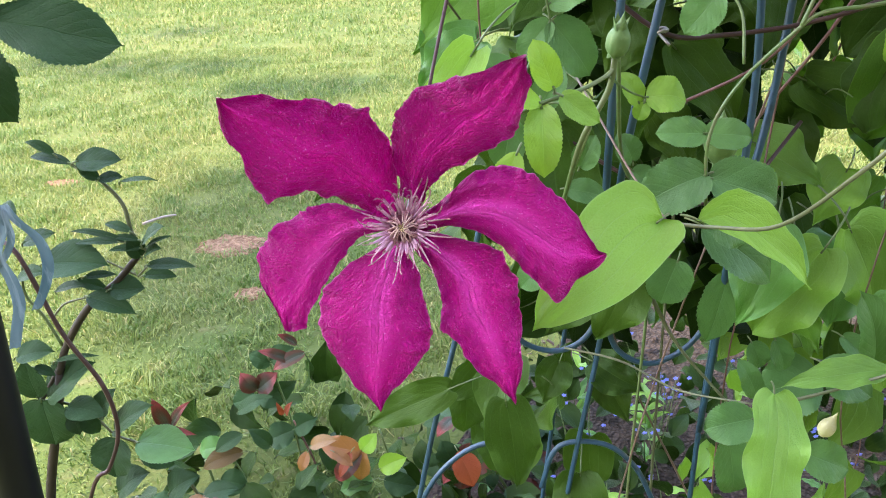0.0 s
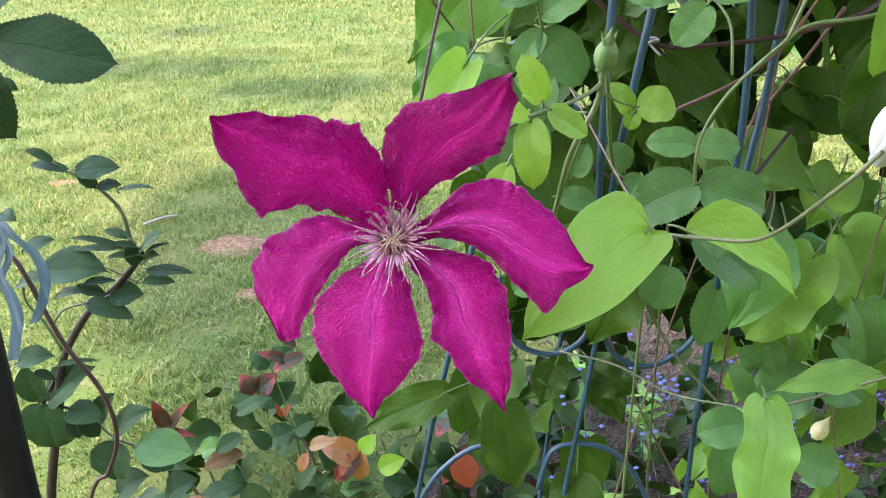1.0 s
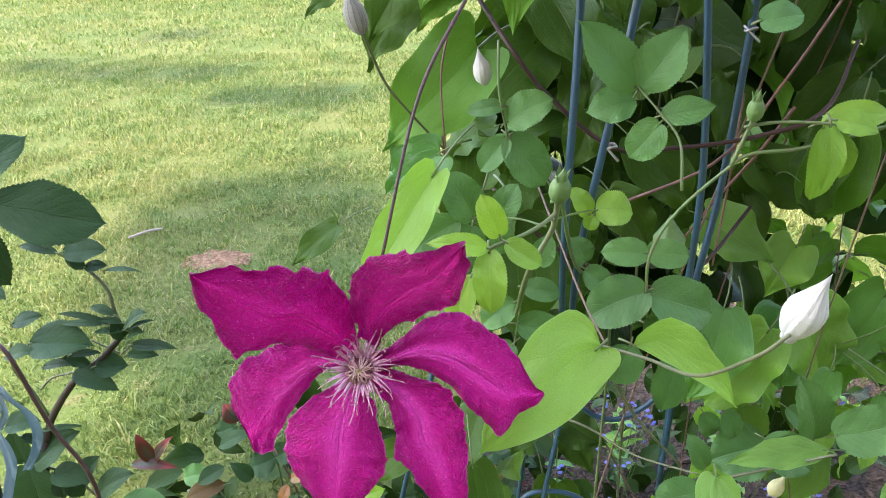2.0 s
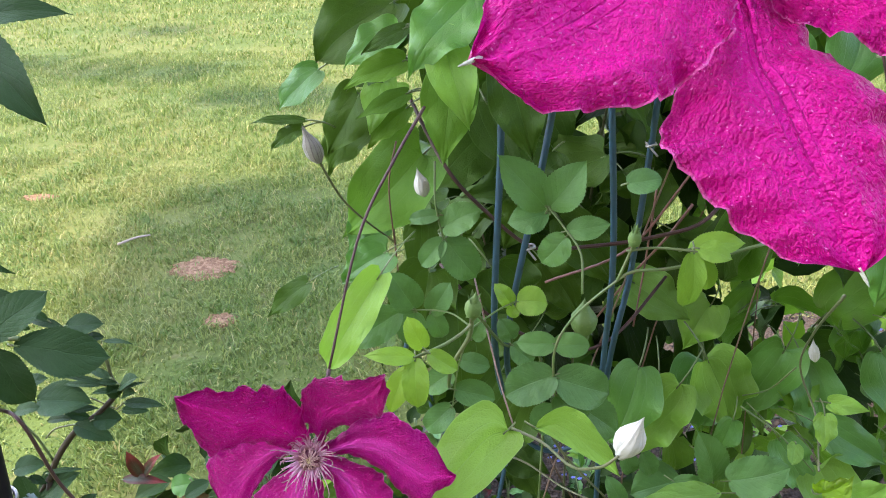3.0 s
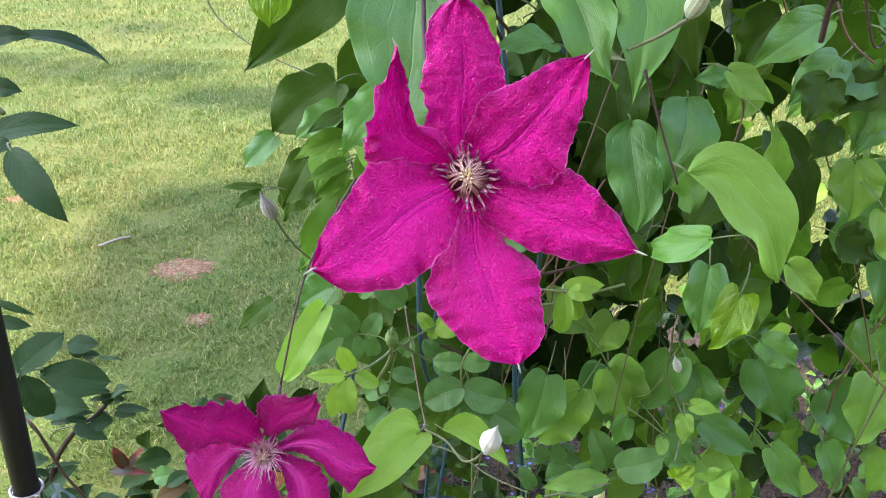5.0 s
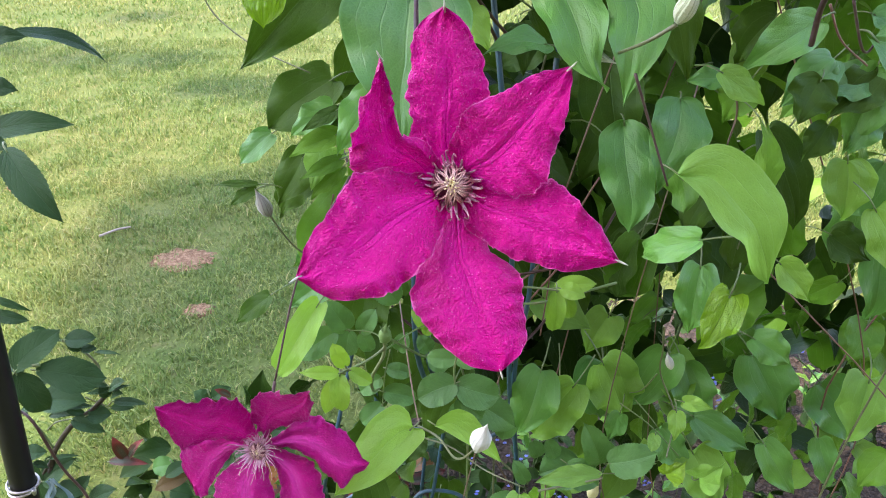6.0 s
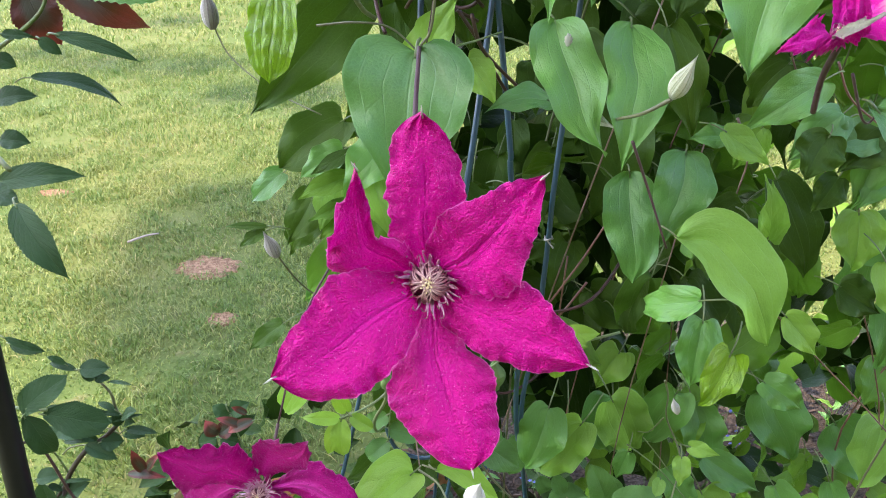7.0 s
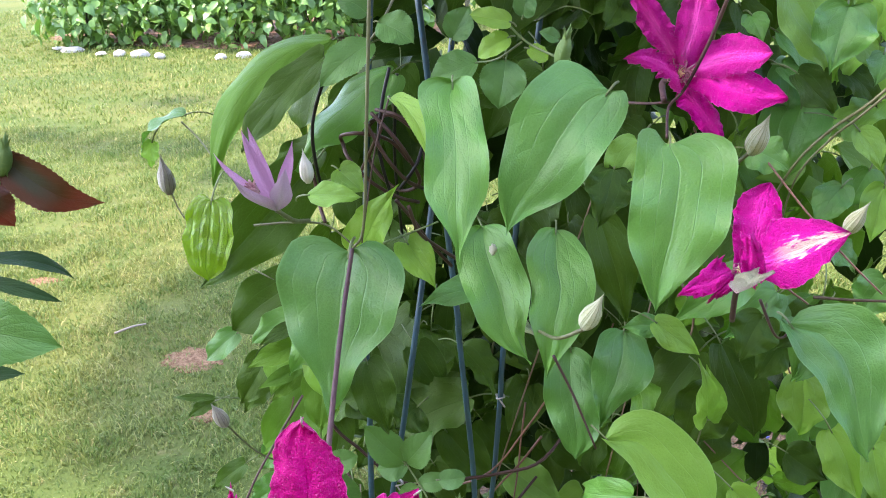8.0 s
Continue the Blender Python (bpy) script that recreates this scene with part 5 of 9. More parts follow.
leaf(vine, 'ovate', (0.577, 0.62, 0.637), (0.627, 0.6, 0.557), 0.076, CLEMATIS)
leaf(vine, 'heart', (0.562, 0.5, 0.731), (0.546, 0.48, 0.665), 0.065, CLEMATIS_LIGHT)
leaf(vine, 'ovate', (0.35, 0.5, 0.667), (0.389, 0.5, 0.602), 0.037, CLEMATIS)
leaf(vine, 'heart', (0.391, 0.5, 0.634), (0.424, 0.5, 0.551), 0.057, CLEMATIS_LIGHT)
leaf(vine, 'rose', (0.269, 0.5, 0.617), (0.223, 0.5, 0.599), 0.051, ROSE)
leaf(vine, ((9.3, 21.8, 22.4, 23.4, 25.7, 26.8, 24.2, 21.5, 15.2, 8.4), (2.1, 6.7, 14.1, 14.3, 17.2, 19.1, 16.1, 16.3, 11.9, 6.6), (-0.5, -4.0, -12.3, -13.7, -12.7, -11.6, -12.1, -7.8, -4.9, -2.7), 0.086), (0.272, 0.284, 1.054), (0.338, 0.265, 0.985), 0.0459, CLEMATIS_LIGHT, arch=0.1, fold=0.14, curl=0.15, wave=0.07)
leaf(vine, 'ovate', (0.196, 0.37, 1.115), (0.152, 0.345, 1.116), 0.024, CLEMATIS, face=(0,-0.6,0.8))
leaf(vine, ((7.0, 26.0, 39.7, 42.0, 39.6, 36.2, 27.2, 16.9, 10.6, 5.2), (14.0, 35.7, 40.5, 43.0, 40.3, 36.2, 28.1, 17.4, 9.7, 4.5), (0.5, 2.5, 1.2, 1.5, 1.0, -0.1, 1.3, 0.8, -1.4, -1.0), 0.124), (0.107, 0.344, 1.156), (0.096, 0.285, 1.065), 0.085, CLEMATIS, arch=0.03, fold=0.12, wave=0.05, curl=0.1, twist=0.05)
leaf(vine, ((4.5, 15.1, 23.3, 24.8, 25.2, 25.3, 23.3, 18.7, 12.6, 6.1), (11.9, 28.8, 27.7, 29.5, 29.6, 29.3, 26.3, 21.3, 15.3, 8.4), (0.5, 3.6, 6.6, 7.0, 6.6, 6.0, 4.4, 3.9, 4.1, 3.4), 0.081), (0.265, 0.31, 1.268), (0.208, 0.27, 1.199), 0.0549, CLEMATIS, arch=0.06, fold=0.12, wave=0.06)
leaf(vine, ((5.0, 12.9, 16.2, 15.9, 15.8, 16.4, 17.6, 17.0, 10.1, 4.0), (6.9, 17.1, 17.7, 16.4, 15.5, 15.7, 17.1, 16.9, 10.4, 3.6), (0.1, 1.1, 2.2, 0.7, -0.5, -1.0, -0.7, -0.0, 0.5, -0.5), 0.042), (0.178, 0.31, 1.273), (0.183, 0.235, 1.198), 0.0353, CLEMATIS, arch=0.08, fold=0.2, wave=0.1, twist=0.1)
leaf(vine, ((3.1, 6.6, 6.1, 7.2, 8.2, 8.4, 8.6, 7.0, 5.0, 2.6), (1.1, 2.0, 3.9, 4.4, 4.9, 5.0, 5.2, 4.2, 3.0, 1.6), (-0.1, -1.2, -3.3, -4.2, -4.9, -5.0, -5.2, -4.2, -3.0, -1.6), 0.03), (0.14, 0.33, 1.26), (0.166, 0.29, 1.233), 0.0138, CLEMATIS_LIGHT, fold=0.25, wave=0.04)
leaf(vine, ((10.3, 27.0, 28.0, 28.0, 28.4, 27.7, 25.9, 20.2, 11.8, 5.6), (4.5, 20.3, 24.1, 24.0, 24.6, 24.6, 23.2, 18.8, 11.2, 5.4), (-0.4, -1.8, -5.9, -6.0, -5.7, -4.7, -4.1, -2.1, -0.9, -0.2), 0.128), (0.295, 0.286, 1.244), (0.285, 0.24, 1.166), 0.053, CLEMATIS, arch=0.06, fold=0.12, wave=0.05)
leaf(vine, ((4.7, 11.3, 15.0, 19.8, 21.2, 21.1, 20.0, 18.0, 12.3, 5.2), (4.2, 10.5, 14.5, 19.1, 19.9, 18.0, 17.2, 16.5, 11.1, 4.5), (-0.0, -0.2, -0.8, -1.0, -1.9, -4.7, -4.2, -2.2, -1.8, -1.0), 0.03), (0.241, 0.34, 1.174), (0.233, 0.27, 1.11), 0.0411, CLEMATIS, arch=0.07, fold=0.16, wave=0.08)
leaf(vine, ((4.3, 11.6, 17.4, 18.6, 19.0, 19.8, 18.7, 14.9, 7.7, 3.9), (6.2, 15.2, 19.0, 20.9, 21.5, 22.2, 21.2, 18.7, 11.4, 6.3), (0.1, 1.0, 2.4, 3.5, 3.7, 3.5, 3.8, 5.6, 5.6, 3.5), 0.03), (0.194, 0.34, 1.175), (0.224, 0.28, 1.111), 0.042, CLEMATIS, arch=0.05, fold=0.3, wave=0.1)
leaf(vine, ((3.0, 8.3, 17.1, 17.8, 16.7, 15.5, 13.9, 11.6, 8.6, 4.8), (6.3, 16.2, 24.1, 26.7, 26.8, 25.8, 23.1, 19.4, 14.3, 8.1), (0.2, 2.1, 10.5, 13.4, 15.0, 15.5, 13.9, 11.6, 8.6, 4.8), 0.055), (0.085, 0.45, 1.276), (-0.002, 0.39, 1.193), 0.0446, CLEMATIS_MATTE, arch=0.1, fold=-0.45, turn=10, wave=0.03)
# Added dark sliver standing in for the shaded half of the previous leaf.
leaf(vine, 'oblong', (0.089, 0.4, 1.273), (0.032, 0.375, 1.215), 0.026, CLEMATIS_DARK, fold=0.1, arch=0.1)
leaf(vine, 'ovate', (0.057, 0.46, 1.176), (-0.039, 0.44, 1.078), 0.059, CLEMATIS_DARK, turn=-30)
leaf(vine, 'ovate', (0.12, 0.52, 1.201), (0.138, 0.5, 1.112), 0.057, CLEMATIS_DARK)
leaf(vine, 'heart', (0.089, 0.53, 1.174), (0.113, 0.5, 1.102), 0.049, CLEMATIS_DARK)
leaf(vine, 'ovate', (0.076, 0.54, 1.151), (0.085, 0.52, 1.083), 0.045, CLEMATIS_DARK)
leaf(vine, 'ovate', (0.43, 0.5, 1.248), (0.421, 0.48, 1.206), 0.035, CLEMATIS)
leaf(vine, 'heart', (0.429, 0.52, 1.213), (0.442, 0.5, 1.169), 0.041, CLEMATIS_DARK)
leaf(vine, 'ovate', (0.461, 0.55, 1.22), (0.472, 0.52, 1.17), 0.042, CLEMATIS_LIGHT)
leaf(vine, 'ovate', (0.416, 0.52, 1.244), (0.396, 0.5, 1.217), 0.036, CLEMATIS_DARK)
leaf(vine, 'ovate', (0.124, 0.47, 1.248), (0.05, 0.44, 1.182), 0.045, CLEMATIS, fold=-0.5, turn=10)
leaf(vine, 'heart', (0.06, 0.48, 1.186), (0.018, 0.47, 1.159), 0.036, CLEMATIS_DARK)
leaf(vine, 'oblong', (0.017, 0.35, 1.189), (0.008, 0.335, 1.136), 0.035, CLEMATIS_YOUNG, pucker=0.11, arch=0.03, fold=-0.15, wave=0.05, curl=0.3)
leaf(vine, ((6.7, 18.2, 27.0, 29.1, 30.6, 27.9, 24.7, 19.0, 12.7, 6.8), (3.0, 8.7, 19.4, 20.7, 20.8, 19.1, 17.4, 14.2, 10.0, 5.4), (-0.2, -2.5, -11.5, -12.6, -14.6, -13.1, -10.9, -7.2, -4.0, -2.1), 0.089), (0.371, 0.28, 1.139), (0.407, 0.235, 1.077), 0.0514, CLEMATIS, arch=0.08, fold=0.12, wave=0.05)
leaf(vine, 'heart', (0.36, 0.37, 1.011), (0.35, 0.36, 1.062), 0.025, CLEMATIS_LIGHT)
leaf(vine, 'ovate', (0.312, 0.355, 1.099), (0.342, 0.345, 1.079), 0.022, CLEMATIS_LIGHT)
leaf(vine, 'ovate', (0.316, 0.36, 1.093), (0.291, 0.36, 1.092), 0.018, CLEMATIS)
leaf(vine, ((6.2, 15.1, 19.1, 22.8, 24.8, 23.5, 19.9, 13.6, 8.1, 3.8), (4.7, 12.4, 18.6, 21.2, 22.8, 21.9, 18.6, 13.6, 8.6, 4.3), (-0.1, -0.7, -0.8, -2.5, -3.0, -2.3, -2.0, 0.0, 0.8, 0.8), 0.05), (0.3, 0.4, 1.067), (0.281, 0.36, 1.008), 0.0476, CLEMATIS)
leaf(vine, ((3.5, 8.7, 18.1, 19.1, 20.3, 21.3, 19.7, 18.1, 15.3, 9.7), (4.2, 10.2, 18.9, 20.1, 21.4, 22.6, 20.3, 18.1, 14.3, 9.2), (0.0, 0.4, 1.3, 1.5, 1.8, 1.8, 0.9, -0.0, -1.4, -0.6), 0.03), (0.262, 0.41, 1.046), (0.265, 0.36, 0.978), 0.0439, CLEMATIS)
leaf(vine, 'heart', (0.499, 0.5, 0.897), (0.466, 0.49, 0.973), 0.052, CLEMATIS)
leaf(vine, 'ovate', (0.091, 0.41, 1.191), (0.11, 0.4, 1.178), 0.024, CLEMATIS_LIGHT)
leaf(vine, 'lance', (0.081, 0.35, 1.193), (0.118, 0.34, 1.195), 0.018, CLEMATIS_LIGHT)
leaf(vine, 'heart', (0.102, 0.42, 1.125), (0.132, 0.4, 1.182), 0.037, CLEMATIS_LIGHT)
leaf(vine, 'heart', (0.137, 0.42, 1.13), (0.159, 0.4, 1.102), 0.028, CLEMATIS_LIGHT)
leaf(vine, 'ovate', (-0.032, 0.45, 1.222), (-0.075, 0.45, 1.194), 0.019, CLEMATIS, turn=40)
leaf(vine, 'ovate', (-0.06, 0.45, 1.202), (-0.065, 0.45, 1.18), 0.015, CLEMATIS_LIGHT)
leaf(vine, 'ovate', (0.278, 0.36, 1.206), (0.266, 0.33, 1.179), 0.032, CLEMATIS_DARK)
leaf(vine, 'ovate', (0.294, 0.37, 1.222), (0.273, 0.36, 1.191), 0.029, CLEMATIS_LIGHT)
leaf(vine, 'ovate', (0.276, 0.4, 1.158), (0.298, 0.38, 1.083), 0.036, CLEMATIS_DARK)
leaf(vine, 'ovate', (0.432, 0.42, 1.297), (0.42, 0.4, 1.258), 0.044, CLEMATIS)
leaf(vine, 'ovate', (0.406, 0.42, 1.255), (0.432, 0.41, 1.23), 0.031, CLEMATIS_DARK)
leaf(vine, 'ovate', (0.376, 0.4, 1.207), (0.401, 0.39, 1.196), 0.030, CLEMATIS)
leaf(vine, 'ovate', (0.447, 0.42, 1.302), (0.439, 0.42, 1.277), 0.019, CLEMATIS_LIGHT)
leaf(vine, 'ovate', (0.448, 0.45, 1.253), (0.474, 0.44, 1.226), 0.024, CLEMATIS_DARK)
leaf(vine, 'ovate', (0.486, 0.46, 1.174), (0.475, 0.46, 1.142), 0.030, CLEMATIS)
leaf(vine, 'ovate', (0.446, 0.44, 1.218), (0.481, 0.44, 1.197), 0.028, CLEMATIS_LIGHT)
leaf(vine, 'heart', (0.485, 0.4, 1.108), (0.47, 0.4, 1.08), 0.037, CLEMATIS)
leaf(vine, 'ovate', (0.401, 0.4, 1.08), (0.382, 0.38, 1.053), 0.037, CLEMATIS_DARK)
leaf(vine, 'ovate', (0.453, 0.42, 1.079), (0.413, 0.4, 1.051), 0.038, CLEMATIS_DARK)
leaf(vine, 'ovate', (0.444, 0.42, 0.943), (0.477, 0.41, 0.923), 0.037, CLEMATIS_DARK)
leaf(vine, 'ovate', (0.533, 0.45, 0.945), (0.532, 0.45, 0.873), 0.044, CLEMATIS_LIGHT)
leaf(vine, 'ovate', (0.1, 0.42, 1.026), (0.118, 0.4, 0.969), 0.037, CLEMATIS_DARK)
leaf(vine, 'ovate', (0.136, 0.46, 0.956), (0.116, 0.45, 0.938), 0.045, CLEMATIS_DARK)
leaf(vine, 'ovate', (0.06, 0.42, 1.046), (0.078, 0.4, 0.99), 0.032, CLEMATIS_LIGHT)
leaf(vine, 'heart', (0, 0.47, 0.995), (-0.027, 0.46, 0.953), 0.035, CLEMATIS_DARK)
leaf(vine, 'ovate', (0.03, 0.47, 1.04), (-0.009, 0.46, 1.018), 0.029, CLEMATIS)
leaf(vine, 'ovate', (0.02, 0.46, 1.012), (0.008, 0.45, 0.972), 0.025, CLEMATIS_LIGHT)
leaf(vine, 'ovate', (-0.033, 0.5, 1.006), (-0.069, 0.5, 0.976), 0.026, CLEMATIS)
leaf(vine, 'ovate', (0.394, 0.52, 0.666), (0.457, 0.505, 0.631), 0.040, CLEMATIS)
leaf(vine, 'ovate', (0.468, 0.5, 0.645), (0.505, 0.485, 0.586), 0.040, CLEMATIS)
leaf(vine, 'ovate', (0.524, 0.5, 0.654), (0.541, 0.485, 0.591), 0.033, CLEMATIS)
leaf(vine, 'ovate', (0.433, 0.5, 0.784), (0.471, 0.485, 0.761), 0.038, CLEMATIS)
leaf(vine, 'ovate', (0.345, 0.42, 0.767), (0.368, 0.405, 0.771), 0.016, CLEMATIS_LIGHT)
leaf(vine, 'ovate', (0.333, 0.4, 0.772), (0.33, 0.385, 0.75), 0.018, CLEMATIS_LIGHT)
leaf(vine, 'round', (0.317, 0.4, 0.745), (0.311, 0.385, 0.738), 0.013, CLEMATIS_LIGHT)
leaf(vine, 'ovate', (0.446, 0.42, 1.076), (0.399, 0.405, 1.068), 0.032, CLEMATIS)
leaf(vine, 'ovate', (0.456, 0.42, 1.046), (0.437, 0.405, 1.02), 0.028, CLEMATIS)
leaf(vine, 'ovate', (0.153, 0.56, 0.859), (0.205, 0.545, 0.798), 0.047, CLEMATIS_DARK)
leaf(vine, 'ovate', (0.14, 0.56, 0.815), (0.175, 0.545, 0.766), 0.039, CLEMATIS_DARK)
leaf(vine, 'heart', (0.229, 0.6, 0.773), (0.285, 0.585, 0.739), 0.049, CLEMATIS_LIGHT)
leaf(vine, 'ovate', (0.126, 0.55, 0.885), (0.103, 0.535, 0.839), 0.038, CLEMATIS_DARK)
leaf(vine, 'ovate', (0.269, 0.62, 0.817), (0.33, 0.605, 0.778), 0.055, CLEMATIS_DARK)
leaf(vine, 'ovate', (0.011, 0.5, 0.894), (-0.022, 0.485, 0.863), 0.036, CLEMATIS)
leaf(vine, 'heart', (0.307, 0.6, 0.747), (0.281, 0.585, 0.705), 0.048, CLEMATIS_LIGHT)
leaf(vine, 'ovate', (0.46, 0.46, 1.274), (0.444, 0.445, 1.242), 0.032, CLEMATIS_LIGHT, face=(-0.1, -0.5, 0.85))
leaf(vine, 'ovate', (0.435, 0.48, 1.28), (0.416, 0.465, 1.254), 0.031, CLEMATIS, face=(-0.1, -0.5, 0.85))
leaf(vine, 'ovate', (0.48, 0.45, 1.228), (0.454, 0.435, 1.207), 0.028, CLEMATIS_LIGHT, face=(-0.1, -0.5, 0.85))
leaf(vine, 'ovate', (0.459, 0.44, 1.167), (0.437, 0.425, 1.142), 0.028, CLEMATIS, face=(-0.1, -0.5, 0.85))
leaf(vine, 'ovate', (0.484, 0.43, 1.171), (0.475, 0.415, 1.133), 0.029, CLEMATIS_LIGHT, face=(-0.1, -0.5, 0.85))
leaf(vine, 'ovate', (0.448, 0.5, 1.185), (0.425, 0.485, 1.162), 0.030, CLEMATIS, face=(-0.1, -0.5, 0.85))
leaf(vine, 'ovate', (0.494, 0.5, 1.268), (0.471, 0.485, 1.291), 0.030, CLEMATIS_LIGHT, face=(-0.1, -0.5, 0.85))
leaf(vine, 'ovate', (0.396, 0.5, 1.286), (0.377, 0.485, 1.268), 0.026, CLEMATIS, face=(-0.1, -0.5, 0.85))
leaf(vine, 'ovate', (0.458, 0.46, 1.114), (0.486, 0.445, 1.096), 0.027, CLEMATIS, face=(-0.1, -0.5, 0.85))
leaf(vine, 'ovate', (0.495, 0.5, 1.243), (0.502, 0.485, 1.211), 0.030, CLEMATIS_LIGHT, face=(-0.1, -0.5, 0.85))
leaf(vine, 'ovate', (0.396, 0.43, 1.307), (0.434, 0.415, 1.251), 0.045, CLEMATIS_LIGHT, face=(-0.15, -0.55, 0.8), wave=0.05)
leaf(vine, 'lance', (0.405, 0.47, 1.276), (0.447, 0.455, 1.244), 0.032, CLEMATIS, face=(-0.15, -0.55, 0.8), wave=0.05)
leaf(vine, 'ovate', (0.41, 0.46, 1.252), (0.453, 0.445, 1.218), 0.028, CLEMATIS, face=(-0.15, -0.55, 0.8), wave=0.05)
leaf(vine, 'heart', (0.436, 0.48, 1.219), (0.425, 0.465, 1.159), 0.053, CLEMATIS, face=(-0.15, -0.55, 0.8), wave=0.05)
leaf(vine, 'ovate', (0.465, 0.45, 1.306), (0.454, 0.435, 1.274), 0.032, CLEMATIS_LIGHT, face=(-0.15, -0.55, 0.8), wave=0.05)
leaf(vine, 'ovate', (0.439, 0.43, 1.278), (0.459, 0.415, 1.255), 0.022, CLEMATIS_LIGHT, face=(-0.15, -0.55, 0.8), wave=0.05)
leaf(vine, 'ovate', (0.377, 0.44, 1.291), (0.383, 0.425, 1.275), 0.019, CLEMATIS, face=(-0.15, -0.55, 0.8), wave=0.05)
leaf(vine, 'ovate', (0.461, 0.42, 1.267), (0.452, 0.405, 1.25), 0.021, CLEMATIS, face=(-0.15, -0.55, 0.8), wave=0.05)
leaf(vine, 'ovate', (0.454, 0.42, 1.215), (0.467, 0.405, 1.191), 0.022, CLEMATIS_LIGHT, face=(-0.15, -0.55, 0.8), wave=0.05)
leaf(vine, 'ovate', (0.476, 0.42, 0.966), (0.503, 0.405, 0.907), 0.044, CLEMATIS_LIGHT, face=(-0.1, -0.6, 0.75), wave=0.05)
leaf(vine, 'ovate', (0.501, 0.4, 0.965), (0.513, 0.385, 0.914), 0.034, CLEMATIS_LIGHT, face=(-0.1, -0.6, 0.75), wave=0.05)
leaf(vine, 'ovate', (0.46, 0.45, 0.996), (0.46, 0.435, 0.947), 0.046, CLEMATIS_LIGHT, face=(-0.1, -0.6, 0.75), wave=0.05)
leaf(vine, 'ovate', (0.366, 0.38, 1.006), (0.354, 0.365, 1.059), 0.025, CLEMATIS_LIGHT, face=(-0.1, -0.6, 0.75), wave=0.05)
leaf(vine, 'ovate', (0.396, 0.47, 1.016), (0.436, 0.455, 0.927), 0.047, CLEMATIS_DARK, face=(-0.1, -0.6, 0.75), wave=0.05)
leaf(vine, 'ovate', (0.434, 0.46, 1.069), (0.394, 0.445, 1.035), 0.040, CLEMATIS_LIGHT, face=(-0.1, -0.6, 0.75), wave=0.05)
leaf(vine, 'ovate', (0.036, 0.45, 1.044), (0.008, 0.435, 1.031), 0.014, CLEMATIS_DARK, wave=0.05)
leaf(vine, 'ovate', (0.035, 0.45, 1.023), (-0.005, 0.435, 1.01), 0.022, CLEMATIS_MATTE, wave=0.05)
leaf(vine, 'ovate', (0.036, 0.45, 1.001), (0.002, 0.435, 0.989), 0.015, CLEMATIS_MATTE, wave=0.05)
stem(vine, 'main_stem', [(0.05, 0.4, 1.006), (0.033, 0.37, 0.983), (0.013, 0.34, 0.947), (-0.006, 0.31, 0.875)], 1.04, STEM_PURPLE)
stem(vine, 'main_stem', [(0.132, 0.33, 1.328), (0.125, 0.335, 1.25), (0.118, 0.34, 1.176), (0.11, 0.342, 1.159)], 1.16, STEM_OLIVE)
stem(vine, 'leaf_stalk', [(0.077, 0.47, 0.86), (0.088, 0.4, 0.845), (0.096, 0.35, 0.835), (0.103, 0.312, 0.831)], 0.70, STEM_BROWN)
stem(vine, 'bud_stalk', [(0.102, 0.312, 0.83), (0.119, 0.29, 0.837), (0.13, 0.25, 0.855), (0.137, 0.21, 0.89), (0.143, 0.2, 0.905)], 0.93, STEM_OLIVE)
stem(vine, 'bud_stalk', [(-0.022, 0.412, 0.97), (-0.013, 0.43, 0.936), (0, 0.44, 0.914), (0.019, 0.47, 0.88)], 0.93, STEM_OLIVE)
stem(vine, 'bud_stalk', [(0.236, 0.27, 1.122), (0.25, 0.28, 1.088), (0.266, 0.283, 1.047)], 0.93, STEM_PURPLE)
stem(vine, 'leaf_stalk', [(0.345, 0.26, 1.164), (0.359, 0.27, 1.138), (0.368, 0.278, 1.131), (0.373, 0.28, 1.138)], 0.87, STEM_PURPLE)
stem(vine, 'leaf_stalk', [(0.359, 0.37, 1.013), (0.359, 0.38, 0.985), (0.362, 0.4, 0.94)], 0.75, STEM_OLIVE)
stem(vine, 'long_vine', [(0.287, 0.32, 0.917), (0.313, 0.4, 0.841), (0.323, 0.43, 0.792), (0.338, 0.42, 0.753), (0.317, 0.36, 0.754)], 0.93, STEM_OLIVE)
stem(vine, 'long_vine', [(0.32, 0.43, 0.792), (0.316, 0.46, 0.75), (0.32, 0.52, 0.699)], 0.75, STEM_GREEN)
stem(vine, 'long_vine', [(0.296, 0.46, 0.733), (0.327, 0.45, 0.712), (0.356, 0.44, 0.682)], 0.70, STEM_GREEN)
stem(vine, 'long_vine', [(0.013, 0.5, 0.906), (0.016, 0.49, 0.885), (0.017, 0.49, 0.86)], 0.93, STEM_BROWN)
stem(vine, 'long_vine', [(0.249, 0.5, 0.896), (0.229, 0.5, 0.864), (0.208, 0.52, 0.819), (0.187, 0.55, 0.76)], 1.22, STEM_RED)
stem(vine, 'long_vine', [(0.237, 0.57, 0.887), (0.232, 0.56, 0.84), (0.23, 0.56, 0.807), (0.223, 0.55, 0.754)], 1.04, STEM_RED)
stem(vine, 'long_vine', [(0.137, 0.5, 0.691), (0.16, 0.5, 0.647), (0.201, 0.5, 0.595)], 1.51, STEM_OLIVE)
stem(vine, 'long_vine', [(0.08, 0.55, 0.614), (0.124, 0.53, 0.613), (0.163, 0.5, 0.606), (0.202, 0.45, 0.629)], 0.99, STEM_OLIVE)
